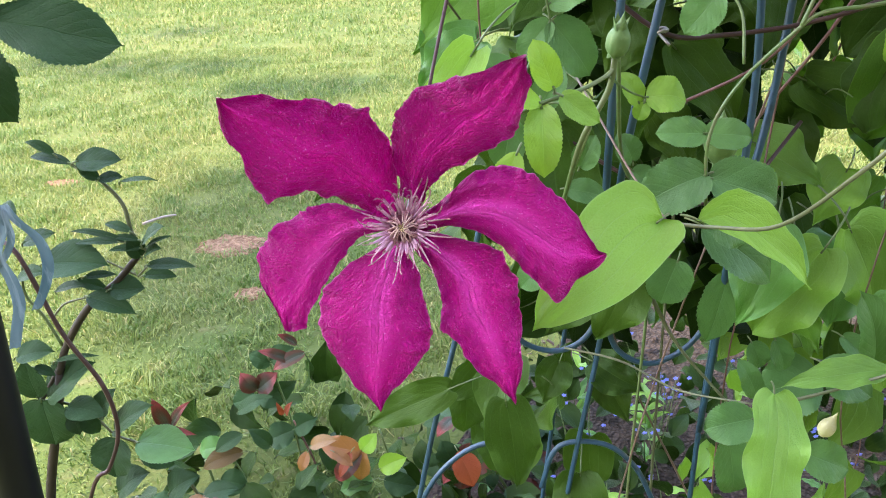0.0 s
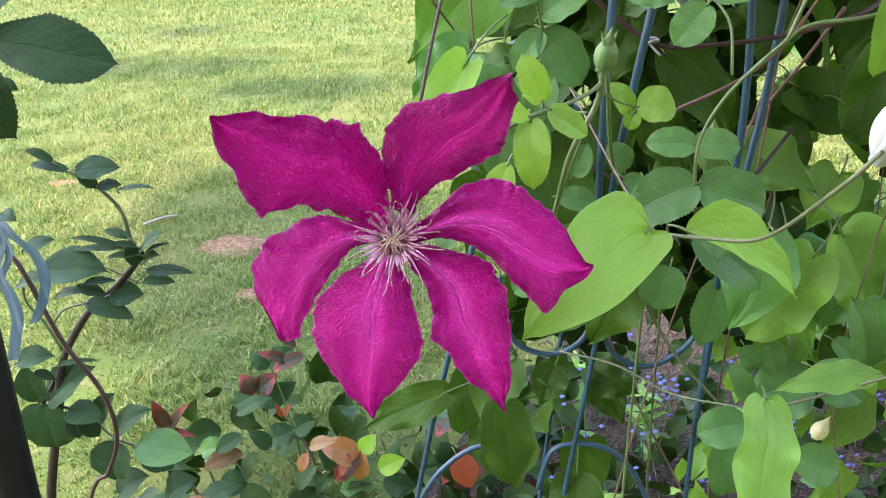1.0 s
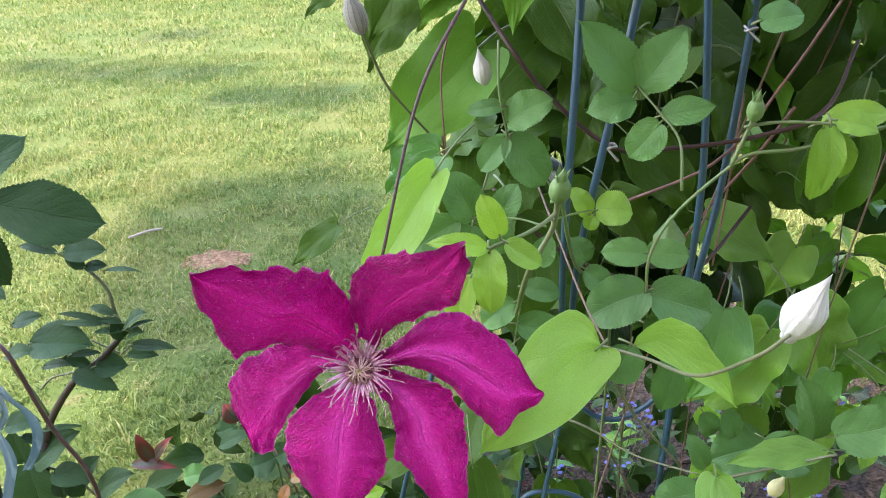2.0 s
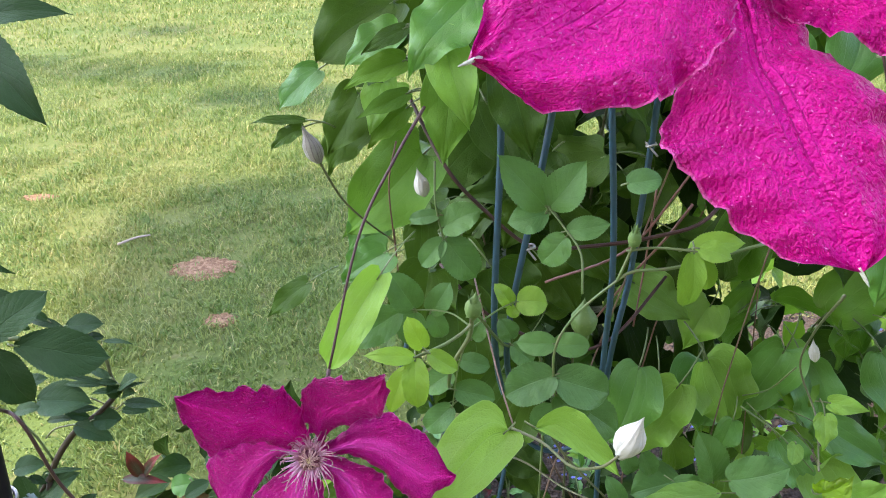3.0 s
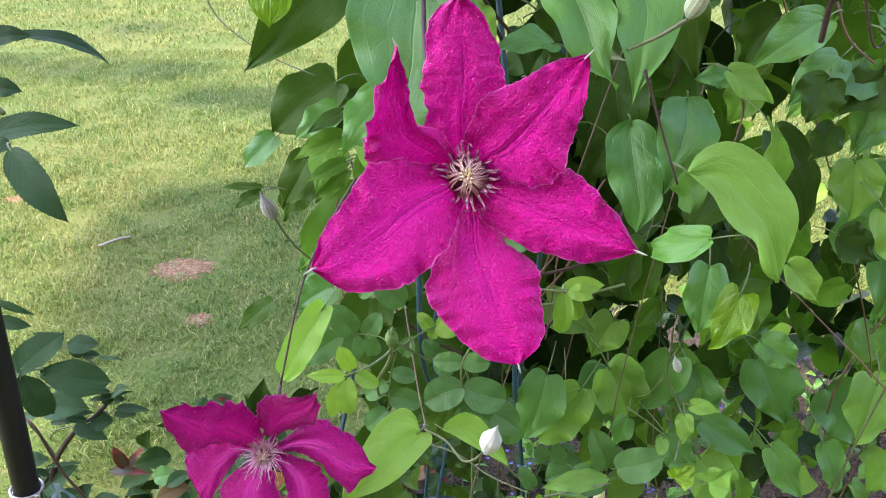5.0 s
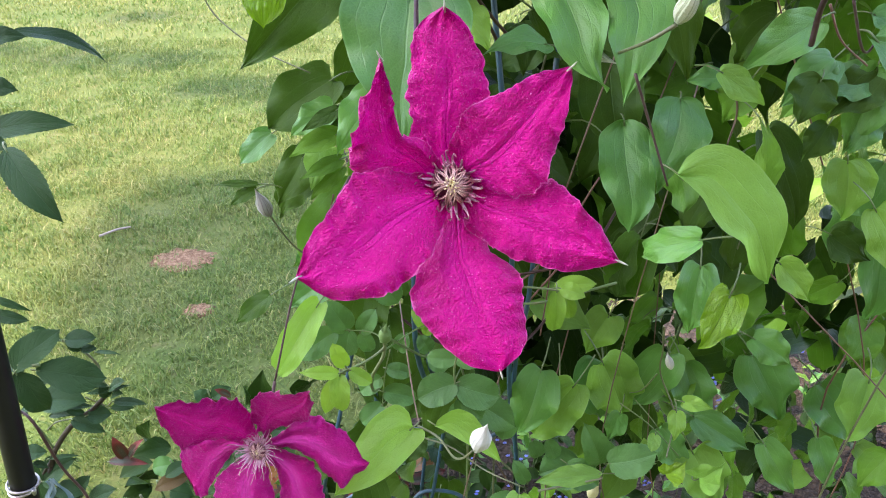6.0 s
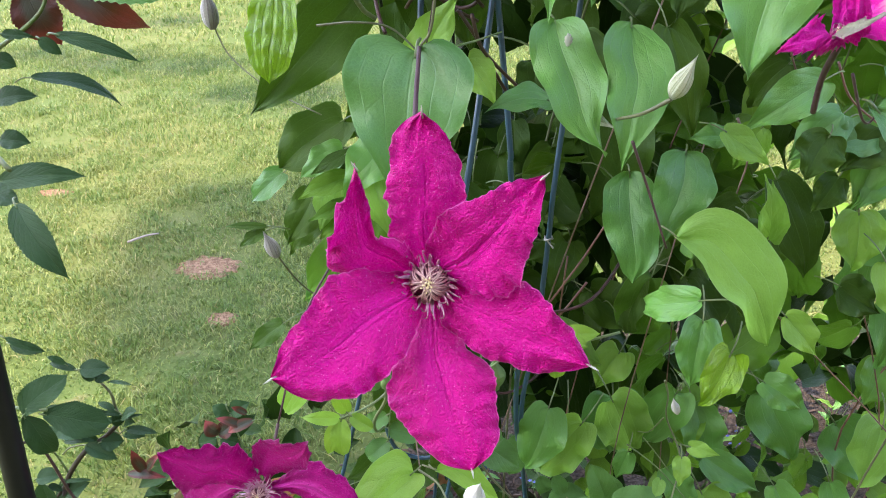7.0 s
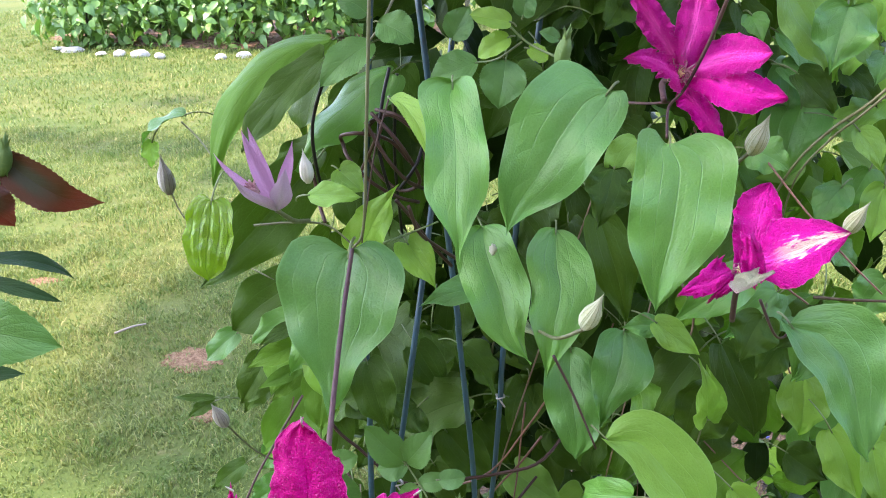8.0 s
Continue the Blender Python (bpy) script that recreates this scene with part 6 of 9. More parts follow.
stem(vine, 'long_vine', [(0.215, 0.43, 0.644), (0.244, 0.42, 0.662), (0.272, 0.4, 0.69)], 1.22, STEM_OLIVE)
stem(vine, 'long_vine', [(0.025, 0.46, 0.964), (0.018, 0.46, 0.93), (0.019, 0.47, 0.875), (0.019, 0.48, 0.85)], 0.70, STEM_RED)
stem(vine, 'long_vine', [(0.135, 0.37, 1.253), (0.124, 0.37, 1.219), (0.117, 0.37, 1.184), (0.111, 0.37, 1.151)], 0.58, STEM_PURPLE)
stem(vine, 'long_vine', [(0.126, 0.37, 1.151), (0.144, 0.39, 1.151), (0.162, 0.4, 1.155)], 0.87, STEM_GREEN)
stem(vine, 'bud_stalk', [(-0.095, 0.548, 1.13), (-0.08, 0.54, 1.102), (-0.04, 0.52, 1.077), (0.007, 0.5, 1.061)], 0.81, STEM_OLIVE)
stem(vine, 'bud_stalk', [(-0.035, 0.45, 1.217), (-0.02, 0.44, 1.207), (-0.003, 0.42, 1.197)], 0.75, STEM_OLIVE)
stem(vine, 'long_vine', [(0.04, 0.36, 1.168), (0.067, 0.36, 1.17), (0.088, 0.37, 1.164), (0.107, 0.37, 1.147)], 0.87, STEM_OLIVE)
stem(vine, 'flower_stalk', [(0.31, 0.26, 1.323), (0.308, 0.28, 1.297), (0.303, 0.3, 1.27), (0.298, 0.31, 1.258), (0.294, 0.29, 1.246)], 0.99, STEM_PURPLE)
stem(vine, 'long_vine', [(0.28, 0.34, 1.254), (0.289, 0.32, 1.258), (0.298, 0.31, 1.261)], 0.87, STEM_PURPLE)
stem(vine, 'long_vine', [(0.468, 0.36, 1.289), (0.431, 0.36, 1.249), (0.414, 0.37, 1.229), (0.397, 0.38, 1.2), (0.391, 0.42, 1.135)], 1.16, STEM_OLIVE)
stem(vine, 'long_vine', [(0.477, 0.37, 1.284), (0.432, 0.37, 1.239), (0.419, 0.38, 1.22), (0.404, 0.39, 1.188), (0.417, 0.44, 1.117)], 0.93, STEM_OLIVE)
stem(vine, 'long_vine', [(0.382, 0.42, 1.208), (0.391, 0.36, 1.191), (0.392, 0.33, 1.187), (0.416, 0.32, 1.161), (0.435, 0.31, 1.143)], 0.75, STEM_RED)
stem(vine, 'long_vine', [(0.417, 0.36, 1.116), (0.435, 0.35, 1.119), (0.457, 0.34, 1.123)], 1.22, STEM_DARK)
stem(vine, 'long_vine', [(0.137, 0.5, 0.828), (0.196, 0.48, 0.866), (0.233, 0.48, 0.919), (0.258, 0.47, 0.974)], 1.16, STEM_RED)
stem(vine, 'long_vine', [(0.499, 0.5, 0.889), (0.522, 0.49, 0.885), (0.538, 0.47, 0.888)], 0.93, STEM_BROWN)
stem(vine, 'long_vine', [(0.396, 0.4, 1.134), (0.409, 0.4, 1.109), (0.432, 0.4, 1.09)], 0.93, STEM_RED)
stem(vine, 'long_vine', [(0.365, 0.5, 1.06), (0.379, 0.5, 1.026), (0.375, 0.5, 0.99)], 1.16, STEM_BROWN)


def behind_left(g):
    """Leaves round the obelisk's upper part."""
    z = g.uniform(0.80, 1.36)
    lo = 0.02 + 0.05 * max(0, z - 1.1) * 4 * 0.2
    return Vector((g.uniform(lo, 0.42), g.uniform(0.50, 0.68), z))


def behind_right(g):
    z = g.uniform(0.55, 1.45)
    return Vector((g.uniform(0.30, 0.95), g.uniform(0.48, 0.85), z))


def deep_right(g):
    return Vector((g.uniform(0.26, 0.9), g.uniform(0.72, 0.95), g.uniform(0.4, 0.82)))


def low_right(g):
    return Vector((g.uniform(0.22, 0.95), g.uniform(0.58, 0.95), g.uniform(0.22, 0.62)))


def front_right(g):
    return Vector((g.uniform(0.34, 0.80), g.uniform(0.50, 0.72), g.uniform(0.42, 1.0)))


scatter_leaves(vine, "leaf", 34, ("heart", "ovate", "oblong"), (0.035, 0.075), front_right, CLEMATIS_MIXED, 207, spread=1.1, face=(0.0, -0.5, 0.85))
scatter_leaves(vine, "leaf", 16, ("heart", "ovate"), (0.025, 0.055), front_right, CLEMATIS_LIGHT, 208, spread=0.8, face=(0.0, -0.4, 0.9))
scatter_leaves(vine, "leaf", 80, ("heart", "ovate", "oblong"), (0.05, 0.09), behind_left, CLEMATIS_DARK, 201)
scatter_leaves(vine, "leaf", 110, ("heart", "ovate", "oblong"), (0.045, 0.09), behind_right, CLEMATIS_MIXED, 202, spread=1.1, face=(0.0, -0.5, 0.8))


def high_front(g):
    """Leaves before the upper rods, coloured dark for the shade there."""
    return Vector((g.uniform(0.13, 0.42), g.uniform(0.44, 0.50), g.uniform(1.20, 1.42)))


def low_middle(g):
    return Vector((g.uniform(0.05, 0.34), g.uniform(0.62, 0.72), g.uniform(0.72, 1.08)))


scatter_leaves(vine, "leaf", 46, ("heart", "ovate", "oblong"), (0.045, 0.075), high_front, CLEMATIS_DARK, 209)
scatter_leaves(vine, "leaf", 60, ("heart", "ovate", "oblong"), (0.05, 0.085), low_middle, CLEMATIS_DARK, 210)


def back_right(g):
    """Leaves on the far side, lit through from the lawn."""
    return Vector((g.uniform(0.22, 0.75), g.uniform(0.66, 0.9), g.uniform(0.5, 1.02)))


scatter_leaves(vine, "leaf", 60, ("heart", "ovate", "oblong"), (0.045, 0.09), back_right, CLEMATIS_MIXED, 216, face=(0.2, 0.7, 0.6))
scatter_leaves(vine, "leaf", 22, ("heart", "ovate", "oblong"), (0.05, 0.1), back_right, CLEMATIS_DARK, 217)


def gap_right(g):
    return Vector((g.uniform(0.26, 0.44), g.uniform(0.66, 0.74), g.uniform(0.82, 1.04)))


scatter_leaves(vine, "leaf", 22, ("heart", "ovate", "oblong"), (0.05, 0.09), gap_right, CLEMATIS_MIXED, 218)


def sunlit_right(g):
    """Ragged leaves, their pale green standing in for the lawn's light behind them."""
    return Vector((g.uniform(0.36, 0.72), g.uniform(0.64, 0.86), g.uniform(1.02, 1.4)))


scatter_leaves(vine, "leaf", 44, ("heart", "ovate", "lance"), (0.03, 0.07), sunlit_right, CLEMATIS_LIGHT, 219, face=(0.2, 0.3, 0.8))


def upper_right(g):
    return Vector((g.uniform(0.40, 0.85), g.uniform(0.56, 0.86), g.uniform(0.95, 1.42)))


def low_left(g):
    return Vector((g.uniform(-0.02, 0.2), g.uniform(0.60, 0.70), g.uniform(0.42, 0.78)))


joined_leaves(vine, "foliage", 130, ("heart", "ovate", "lance"), (0.035, 0.08), upper_right, FILL_LIT, 213, spread=1.0, label="upper outer leaves of the vine")
scatter_leaves(vine, "leaf", 45, ("ovate", "heart", "lance"), (0.035, 0.075), upper_right, CLEMATIS_MIXED, 214)
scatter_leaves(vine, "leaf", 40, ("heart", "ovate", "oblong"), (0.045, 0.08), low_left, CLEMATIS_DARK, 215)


def far_right(g):
    return Vector((g.uniform(0.55, 1.9), g.uniform(0.9, 1.7), g.uniform(0.0, 1.5)))


def core(g):
    z = g.uniform(0.5, 1.45)
    return Vector((g.uniform(0.06, 0.30 if z < 1.02 else 0.38), g.uniform(0.70, 0.92), z))


def back_top(g):
    """Leaves on the far side of the vine's shoulder."""
    return Vector((g.uniform(0.3, 0.85), g.uniform(0.82, 1.0), g.uniform(0.92, 1.36)))


def unseen_vine_top(g):
    """The vine carried on unseen to the obelisk's point, added to block skylight."""
    z = g.uniform(1.40, 1.78)
    r = 0.36 * (1.95 - z) / 0.5
    a, q = g.uniform(0, 6.28), math.sqrt(g.random())
    return Vector((0.26 + r * q * math.cos(a), 0.62 + 0.6 * r * q * math.sin(a), z))


def shading_canopy(g):
    """Unseen thick top, added to keep skylight off what hangs below."""
    return Vector((g.uniform(-0.02, 0.42), g.uniform(0.38, 1.0), g.uniform(1.46, 1.75)))


joined_leaves(vine, "foliage", 130, ("heart", "ovate", "oblong"), (0.05, 0.09), back_top, FILL_SHADED, 231, label="far side vine leaves, coloured dark for shade")
joined_leaves(vine, "foliage", 380, ("heart", "ovate", "oblong"), (0.05, 0.09), unseen_vine_top, FILL_SHADED, 212, label="unseen upper vine leaves added to block skylight")
joined_leaves(vine, "foliage", 700, ("heart", "ovate", "oblong"), (0.05, 0.1), shading_canopy, FILL_SHADED, 222, hang=0.2, face=(0, -0.2, 0.9), label="unseen thick vine top added to block skylight")
joined_leaves(vine, "foliage", 300, ("heart", "ovate", "oblong"), (0.06, 0.105), core, FILL_SHADED, 205, label="middle leaves of the vine, shade put into their colour")
joined_leaves(vine, "foliage", 130, ("heart", "ovate", "oblong"), (0.05, 0.1), far_right, FILL_LIT, 206, label="far side leaves of the vine")
joined_leaves(vine, "foliage", 150, ("heart", "ovate", "oblong"), (0.04, 0.085), deep_right, FILL_SHADED, 203, label="inner vine leaves, their green darkened for shade")
joined_leaves(vine, "foliage", 60, ("heart", "ovate", "oblong"), (0.03, 0.075), behind_right, FILL_LIT, 211, spread=1.1, label="outer vine leaves, coloured lighter for the light on them")
joined_leaves(vine, "foliage", 150, ("heart", "ovate"), (0.03, 0.065), low_right, FILL_LIT, 204, label="lower leaves of the vine")
rng = random.Random(300)
for i in range(13):
    x, z = rng.uniform(0.12, 0.85), rng.uniform(0.15, 0.6)
    y = rng.uniform(0.5, 0.8)
    stem(vine, "long_vine", [(x + rng.uniform(-0.1, 0.1), y + 0.05, -0.03), (x, y, z), (x + rng.uniform(-0.12, 0.12), y - rng.uniform(0, 0.1), z + rng.uniform(0.2, 0.4)), (x + rng.uniform(-0.25, 0.25), y - rng.uniform(-0.05, 0.1), z + rng.uniform(0.5, 0.8))], rng.uniform(0.8, 1.5), rng.choice((STEM_BROWN, STEM_RED, STEM_BROWN, STEM_OLIVE)))

# ---- climbing rose between the clematis ----
rose = thing("climbing_rose", (0.1, 0.48, 0), "climbing rose with small rounded leaflets and green buds", "rose")
leaf(rose, 'round', (0.038, 0.4, 0.862), (0.022, 0.4, 0.891), 0.024, ROSE)
leaf(rose, 'round', (0.049, 0.4, 0.86), (0.063, 0.4, 0.883), 0.018, ROSE)
leaf(rose, 'rose', (0.029, 0.4, 0.861), (-0.008, 0.39, 0.837), 0.027, ROSE)
leaf(rose, 'round', (0.05, 0.4, 0.859), (0.057, 0.4, 0.838), 0.015, ROSE)
leaf(rose, 'round', (0.036, 0.42, 0.849), (0.03, 0.42, 0.819), 0.023, ROSE)
leaf(rose, 'round', (0.051, 0.3, 0.896), (0.043, 0.3, 0.916), 0.013, ROSE_YOUNG)
leaf(rose, 'rose', (0.046, 0.3, 0.89), (0.019, 0.29, 0.898), 0.011, ROSE_YOUNG)
leaf(rose, 'round', (0.046, 0.3, 0.889), (0.047, 0.29, 0.861), 0.016, ROSE_YOUNG)
leaf(rose, 'round', (0.054, 0.3, 0.893), (0.07, 0.3, 0.881), 0.012, ROSE_YOUNG)
leaf(rose, 'rose', (0.037, 0.34, 0.856), (0.025, 0.33, 0.826), 0.016, ROSE_YOUNG)
leaf(rose, 'round', (0.105, 0.41, 0.859), (0.094, 0.41, 0.876), 0.013, ROSE_YOUNG)
leaf(rose, 'round', (0.109, 0.41, 0.862), (0.131, 0.41, 0.86), 0.022, ROSE_YOUNG)
leaf(rose, 'round', (0.108, 0.41, 0.859), (0.105, 0.41, 0.849), 0.010, ROSE_YOUNG)
leaf(rose, 'round', (0.132, 0.37, 0.853), (0.107, 0.37, 0.854), 0.017, ROSE)
leaf(rose, 'round', (0.132, 0.37, 0.853), (0.156, 0.37, 0.851), 0.017, ROSE)
leaf(rose, 'round', (0.132, 0.36, 0.835), (0.099, 0.36, 0.818), 0.029, ROSE)
leaf(rose, 'round', (0.133, 0.36, 0.833), (0.17, 0.36, 0.82), 0.030, ROSE)
leaf(rose, 'round', (0.133, 0.36, 0.819), (0.156, 0.36, 0.796), 0.024, ROSE)
leaf(rose, 'rose', (0.128, 0.41, 0.933), (0.095, 0.41, 0.971), 0.029, ROSE)
leaf(rose, 'rose', (0.129, 0.41, 0.933), (0.152, 0.41, 0.966), 0.028, ROSE)
leaf(rose, 'rose', (0.13, 0.42, 0.925), (0.102, 0.42, 0.918), 0.024, ROSE)
leaf(rose, 'rose', (0.14, 0.4, 0.921), (0.169, 0.4, 0.926), 0.017, ROSE)
leaf(rose, 'round', (0.14, 0.4, 0.917), (0.124, 0.4, 0.897), 0.021, ROSE)
leaf(rose, 'round', (0.058, 0.43, 0.901), (0.041, 0.43, 0.88), 0.017, ROSE)
leaf(rose, 'round', (0.059, 0.43, 0.901), (0.081, 0.43, 0.87), 0.027, ROSE)
leaf(rose, 'round', (0.057, 0.43, 0.91), (0.084, 0.43, 0.924), 0.023, ROSE)
leaf(rose, 'round', (0.055, 0.43, 0.92), (0.034, 0.43, 0.917), 0.011, ROSE)
leaf(rose, 'round', (0.107, 0.43, 0.818), (0.098, 0.43, 0.835), 0.017, ROSE)
leaf(rose, 'round', (0.107, 0.43, 0.813), (0.124, 0.43, 0.797), 0.018, ROSE)
leaf(rose, 'round', (0.068, 0.42, 0.806), (0.091, 0.42, 0.8), 0.016, ROSE)
leaf(rose, 'round', (0.062, 0.42, 0.795), (0.04, 0.42, 0.778), 0.020, ROSE)
leaf(rose, 'round', (0.064, 0.42, 0.779), (0.095, 0.42, 0.77), 0.022, ROSE)
leaf(rose, 'round', (0.061, 0.42, 0.764), (0.039, 0.42, 0.74), 0.021, ROSE)
leaf(rose, 'round', (0.077, 0.44, 0.812), (0.086, 0.44, 0.832), 0.017, ROSE)
leaf(rose, 'rose', (0.211, 0.355, 0.928), (0.211, 0.35, 0.895), 0.014, ROSE_YOUNG)
leaf(rose, 'rose', (0.213, 0.355, 0.93), (0.233, 0.35, 0.925), 0.014, ROSE_YOUNG)
leaf(rose, 'rose', (0.218, 0.36, 0.922), (0.224, 0.36, 0.897), 0.013, ROSE_YOUNG)
leaf(rose, 'round', (0.194, 0.42, 0.639), (0.162, 0.42, 0.63), 0.029, ROSE)
leaf(rose, 'round', (0.214, 0.5, 0.649), (0.223, 0.5, 0.624), 0.019, ROSE)
leaf(rose, 'round', (0.231, 0.5, 0.651), (0.242, 0.5, 0.623), 0.019, ROSE)
leaf(rose, 'round', (0.243, 0.45, 0.586), (0.278, 0.45, 0.57), 0.030, ROSE)
leaf(rose, 'round', (0.279, 0.5, 0.653), (0.308, 0.5, 0.625), 0.020, ROSE)
leaf(rose, 'round', (0.205, 0.45, 0.636), (0.191, 0.45, 0.665), 0.017, ROSE)
leaf(rose, 'round', (0.189, 0.45, 0.602), (0.199, 0.45, 0.544), 0.029, ROSE)
leaf(rose, 'rose', (0.122, 0.4, 1.282), (0.088, 0.38, 1.257), 0.026, ROSE)
leaf(rose, 'rose', (0.126, 0.4, 1.295), (0.15, 0.39, 1.283), 0.026, ROSE)
leaf(rose, 'rose', (0.118, 0.41, 1.299), (0.098, 0.41, 1.31), 0.022, ROSE)
leaf(rose, 'round', (0.211, 0.38, 1.287), (0.191, 0.38, 1.275), 0.016, ROSE_YOUNG)
leaf(rose, 'round', (0.212, 0.38, 1.296), (0.186, 0.38, 1.301), 0.015, ROSE_YOUNG)
leaf(rose, 'round', (0.223, 0.38, 1.28), (0.236, 0.38, 1.273), 0.012, ROSE_YOUNG)
leaf(rose, 'round', (0.22, 0.4, 1.297), (0.225, 0.4, 1.311), 0.016, ROSE)
leaf(rose, 'rose', (0.209, 0.38, 1.273), (0.204, 0.37, 1.244), 0.031, ROSE)
leaf(rose, 'rose', (0.191, 0.4, 1.268), (0.157, 0.4, 1.257), 0.026, ROSE)
leaf(rose, 'rose', (0.173, 0.42, 1.28), (0.185, 0.42, 1.302), 0.023, ROSE)
leaf(rose, 'rose', (0.244, 0.4, 1.282), (0.231, 0.4, 1.288), 0.011, ROSE)
leaf(rose, 'round', (0.163, 0.33, 0.982), (0.182, 0.33, 0.985), 0.015, ROSE)
leaf(rose, 'rose', (0.209, 0.36, 0.927), (0.243, 0.36, 0.931), 0.016, ROSE_YOUNG)
leaf(rose, 'round', (0.211, 0.36, 0.924), (0.21, 0.36, 0.886), 0.016, ROSE_YOUNG)
stem(rose, 'rose_stem', [(0.0785, 0.322, 0.905), (0.077, 0.322, 0.897), (0.064, 0.31, 0.893), (0.046, 0.3, 0.89), (0.035, 0.3, 0.885)], 1.04, STEM_GREEN)
stem(rose, 'rose_stem', [(0.076, 0.32, 0.895), (0.095, 0.38, 0.873), (0.108, 0.41, 0.862)], 0.66, STEM_GREEN)
stem(rose, 'rose_stem', [(0.0785, 0.322, 0.904), (0.0765, 0.325, 0.888), (0.066, 0.33, 0.864), (0.062, 0.36, 0.827), (0.062, 0.4, 0.798)], 1.5, STEM_GREEN)
stem(rose, 'rose_stem', [(0.26, 0.37, 0.926), (0.205, 0.36, 0.915), (0.178, 0.36, 0.912), (0.166, 0.36, 0.904), (0.142, 0.36, 0.879), (0.131, 0.36, 0.853), (0.133, 0.36, 0.816)], 1.1, STEM_GREEN)
stem(rose, 'rose_stem', [(0.168, 0.36, 0.906), (0.173, 0.36, 0.921), (0.176, 0.36, 0.931)], 1.1, STEM_GREEN)
stem(rose, 'rose_stem', [(0.15, 0.38, 0.885), (0.149, 0.39, 0.909), (0.139, 0.4, 0.923), (0.128, 0.41, 0.935)], 0.83, STEM_GREEN)
stem(rose, 'rose_stem', [(0.053, 0.44, 0.956), (0.053, 0.43, 0.929), (0.058, 0.43, 0.901)], 0.83, STEM_GREEN)
stem(rose, 'rose_stem', [(0.076, 0.36, 0.874), (0.06, 0.39, 0.866), (0.029, 0.4, 0.862)], 0.66, STEM_GREEN)
stem(rose, 'rose_stem', [(0.076, 0.38, 0.855), (0.067, 0.41, 0.807), (0.061, 0.42, 0.758)], 0.66, STEM_GREEN)
stem(rose, 'rose_stem', [(0.172, 0.36, 0.926), (0.189, 0.36, 0.928), (0.211, 0.355, 0.928), (0.219, 0.36, 0.922)], 0.94, STEM_GREEN)
stem(rose, 'rose_stem', [(0.246, 0.36, 1.275), (0.225, 0.38, 1.282), (0.212, 0.38, 1.293), (0.203, 0.39, 1.302)], 0.83, STEM_GREEN)
stem(rose, 'rose_stem', [(0.219, 0.38, 1.284), (0.204, 0.39, 1.272), (0.191, 0.4, 1.268)], 0.77, STEM_GREEN)
stem(rose, 'rose_stem', [(0.136, 0.42, 1.31), (0.126, 0.4, 1.291), (0.114, 0.4, 1.278), (0.094, 0.4, 1.266)], 0.88, STEM_OLIVE)
stem(rose, "rose_stem", [(0.12, 0.47, -0.03), (0.14, 0.56, 0.4), (0.14, 0.52, 0.72), (0.10, 0.42, 0.82), (0.080, 0.325, 0.905)], 1.4, STEM_GREEN)
stem(rose, "rose_stem", [(0.19, 0.65, -0.03), (0.18, 0.64, 0.5), (0.2, 0.68, 0.86), (0.24, 0.64, 1.1), (0.25, 0.42, 1.25)], 1.5, STEM_OLIVE)
bud(rose, (0.0785, 0.322, 0.903), (0.080, 0.317, 0.923), 5.4, BUD_ROSE, "rose_bud", "closed green rose bud", sepals=4)
bud(rose, (0.176, 0.36, 0.929), (0.176, 0.357, 0.946), 4.4, BUD_ROSE, "rose_bud", "closed green rose bud", sepals=4)
bud(rose, (0.241, 0.36, 1.271), (0.246, 0.355, 1.299), 5.0, BUD_ROSE, "rose_bud", "closed green rose bud", sepals=4)

# ---- dark rose at the edge of the lawn ----
dark_rose = thing("rose_bush", (-0.36, 0.46, 0), "rose bush with glossy dark blue-green leaves", "rose")
leaf(dark_rose, ((1.8, 3.4, 5.9, 8.4, 10.1, 12.0, 11.9, 10.6, 8.8, 4.8), (1.6, 3.0, 5.6, 8.3, 10.0, 11.8, 12.3, 10.9, 9.1, 5.3), (-0.0, -0.1, -0.5, -0.3, -0.2, -0.3, 0.6, 0.4, 0.5, 0.7), 0.03), (-0.138, 0.235, 0.941), (-0.096, 0.24, 0.931), 0.0243, ROSE_DARK, arch=0.05, fold=0.12, stalk=0.01)
leaf(dark_rose, ((2.4, 4.8, 7.8, 9.4, 10.4, 11.2, 10.8, 9.8, 7.7, 4.3), (1.4, 2.7, 6.0, 7.7, 9.0, 10.0, 10.1, 9.7, 7.7, 4.7), (-0.1, -0.6, -2.6, -2.6, -2.1, -1.8, -1.0, -0.2, 0.0, 0.5), 0.03), (-0.152, 0.235, 0.94), (-0.125, 0.25, 0.963), 0.0213, ROSE_DARK, arch=0.05, fold=0.15, stalk=0.01)
leaf(dark_rose, 'rose', (-0.178, 0.3, 0.914), (-0.172, 0.3, 0.909), 0.005, ROSE_DARK)
leaf(dark_rose, 'rose', (-0.173, 0.31, 1.076), (-0.112, 0.305, 1.084), 0.018, ROSE_DARK)
leaf(dark_rose, 'rose', (-0.126, 0.25, 1.087), (-0.089, 0.224, 1.052), 0.021, ROSE_DARK)
leaf(dark_rose, 'rose', (-0.164, 0.31, 1.106), (-0.144, 0.31, 1.104), 0.014, ROSE_DARK)
leaf(dark_rose, 'rose', (-0.158, 0.28, 1.083), (-0.136, 0.27, 1.079), 0.015, ROSE_DARK)
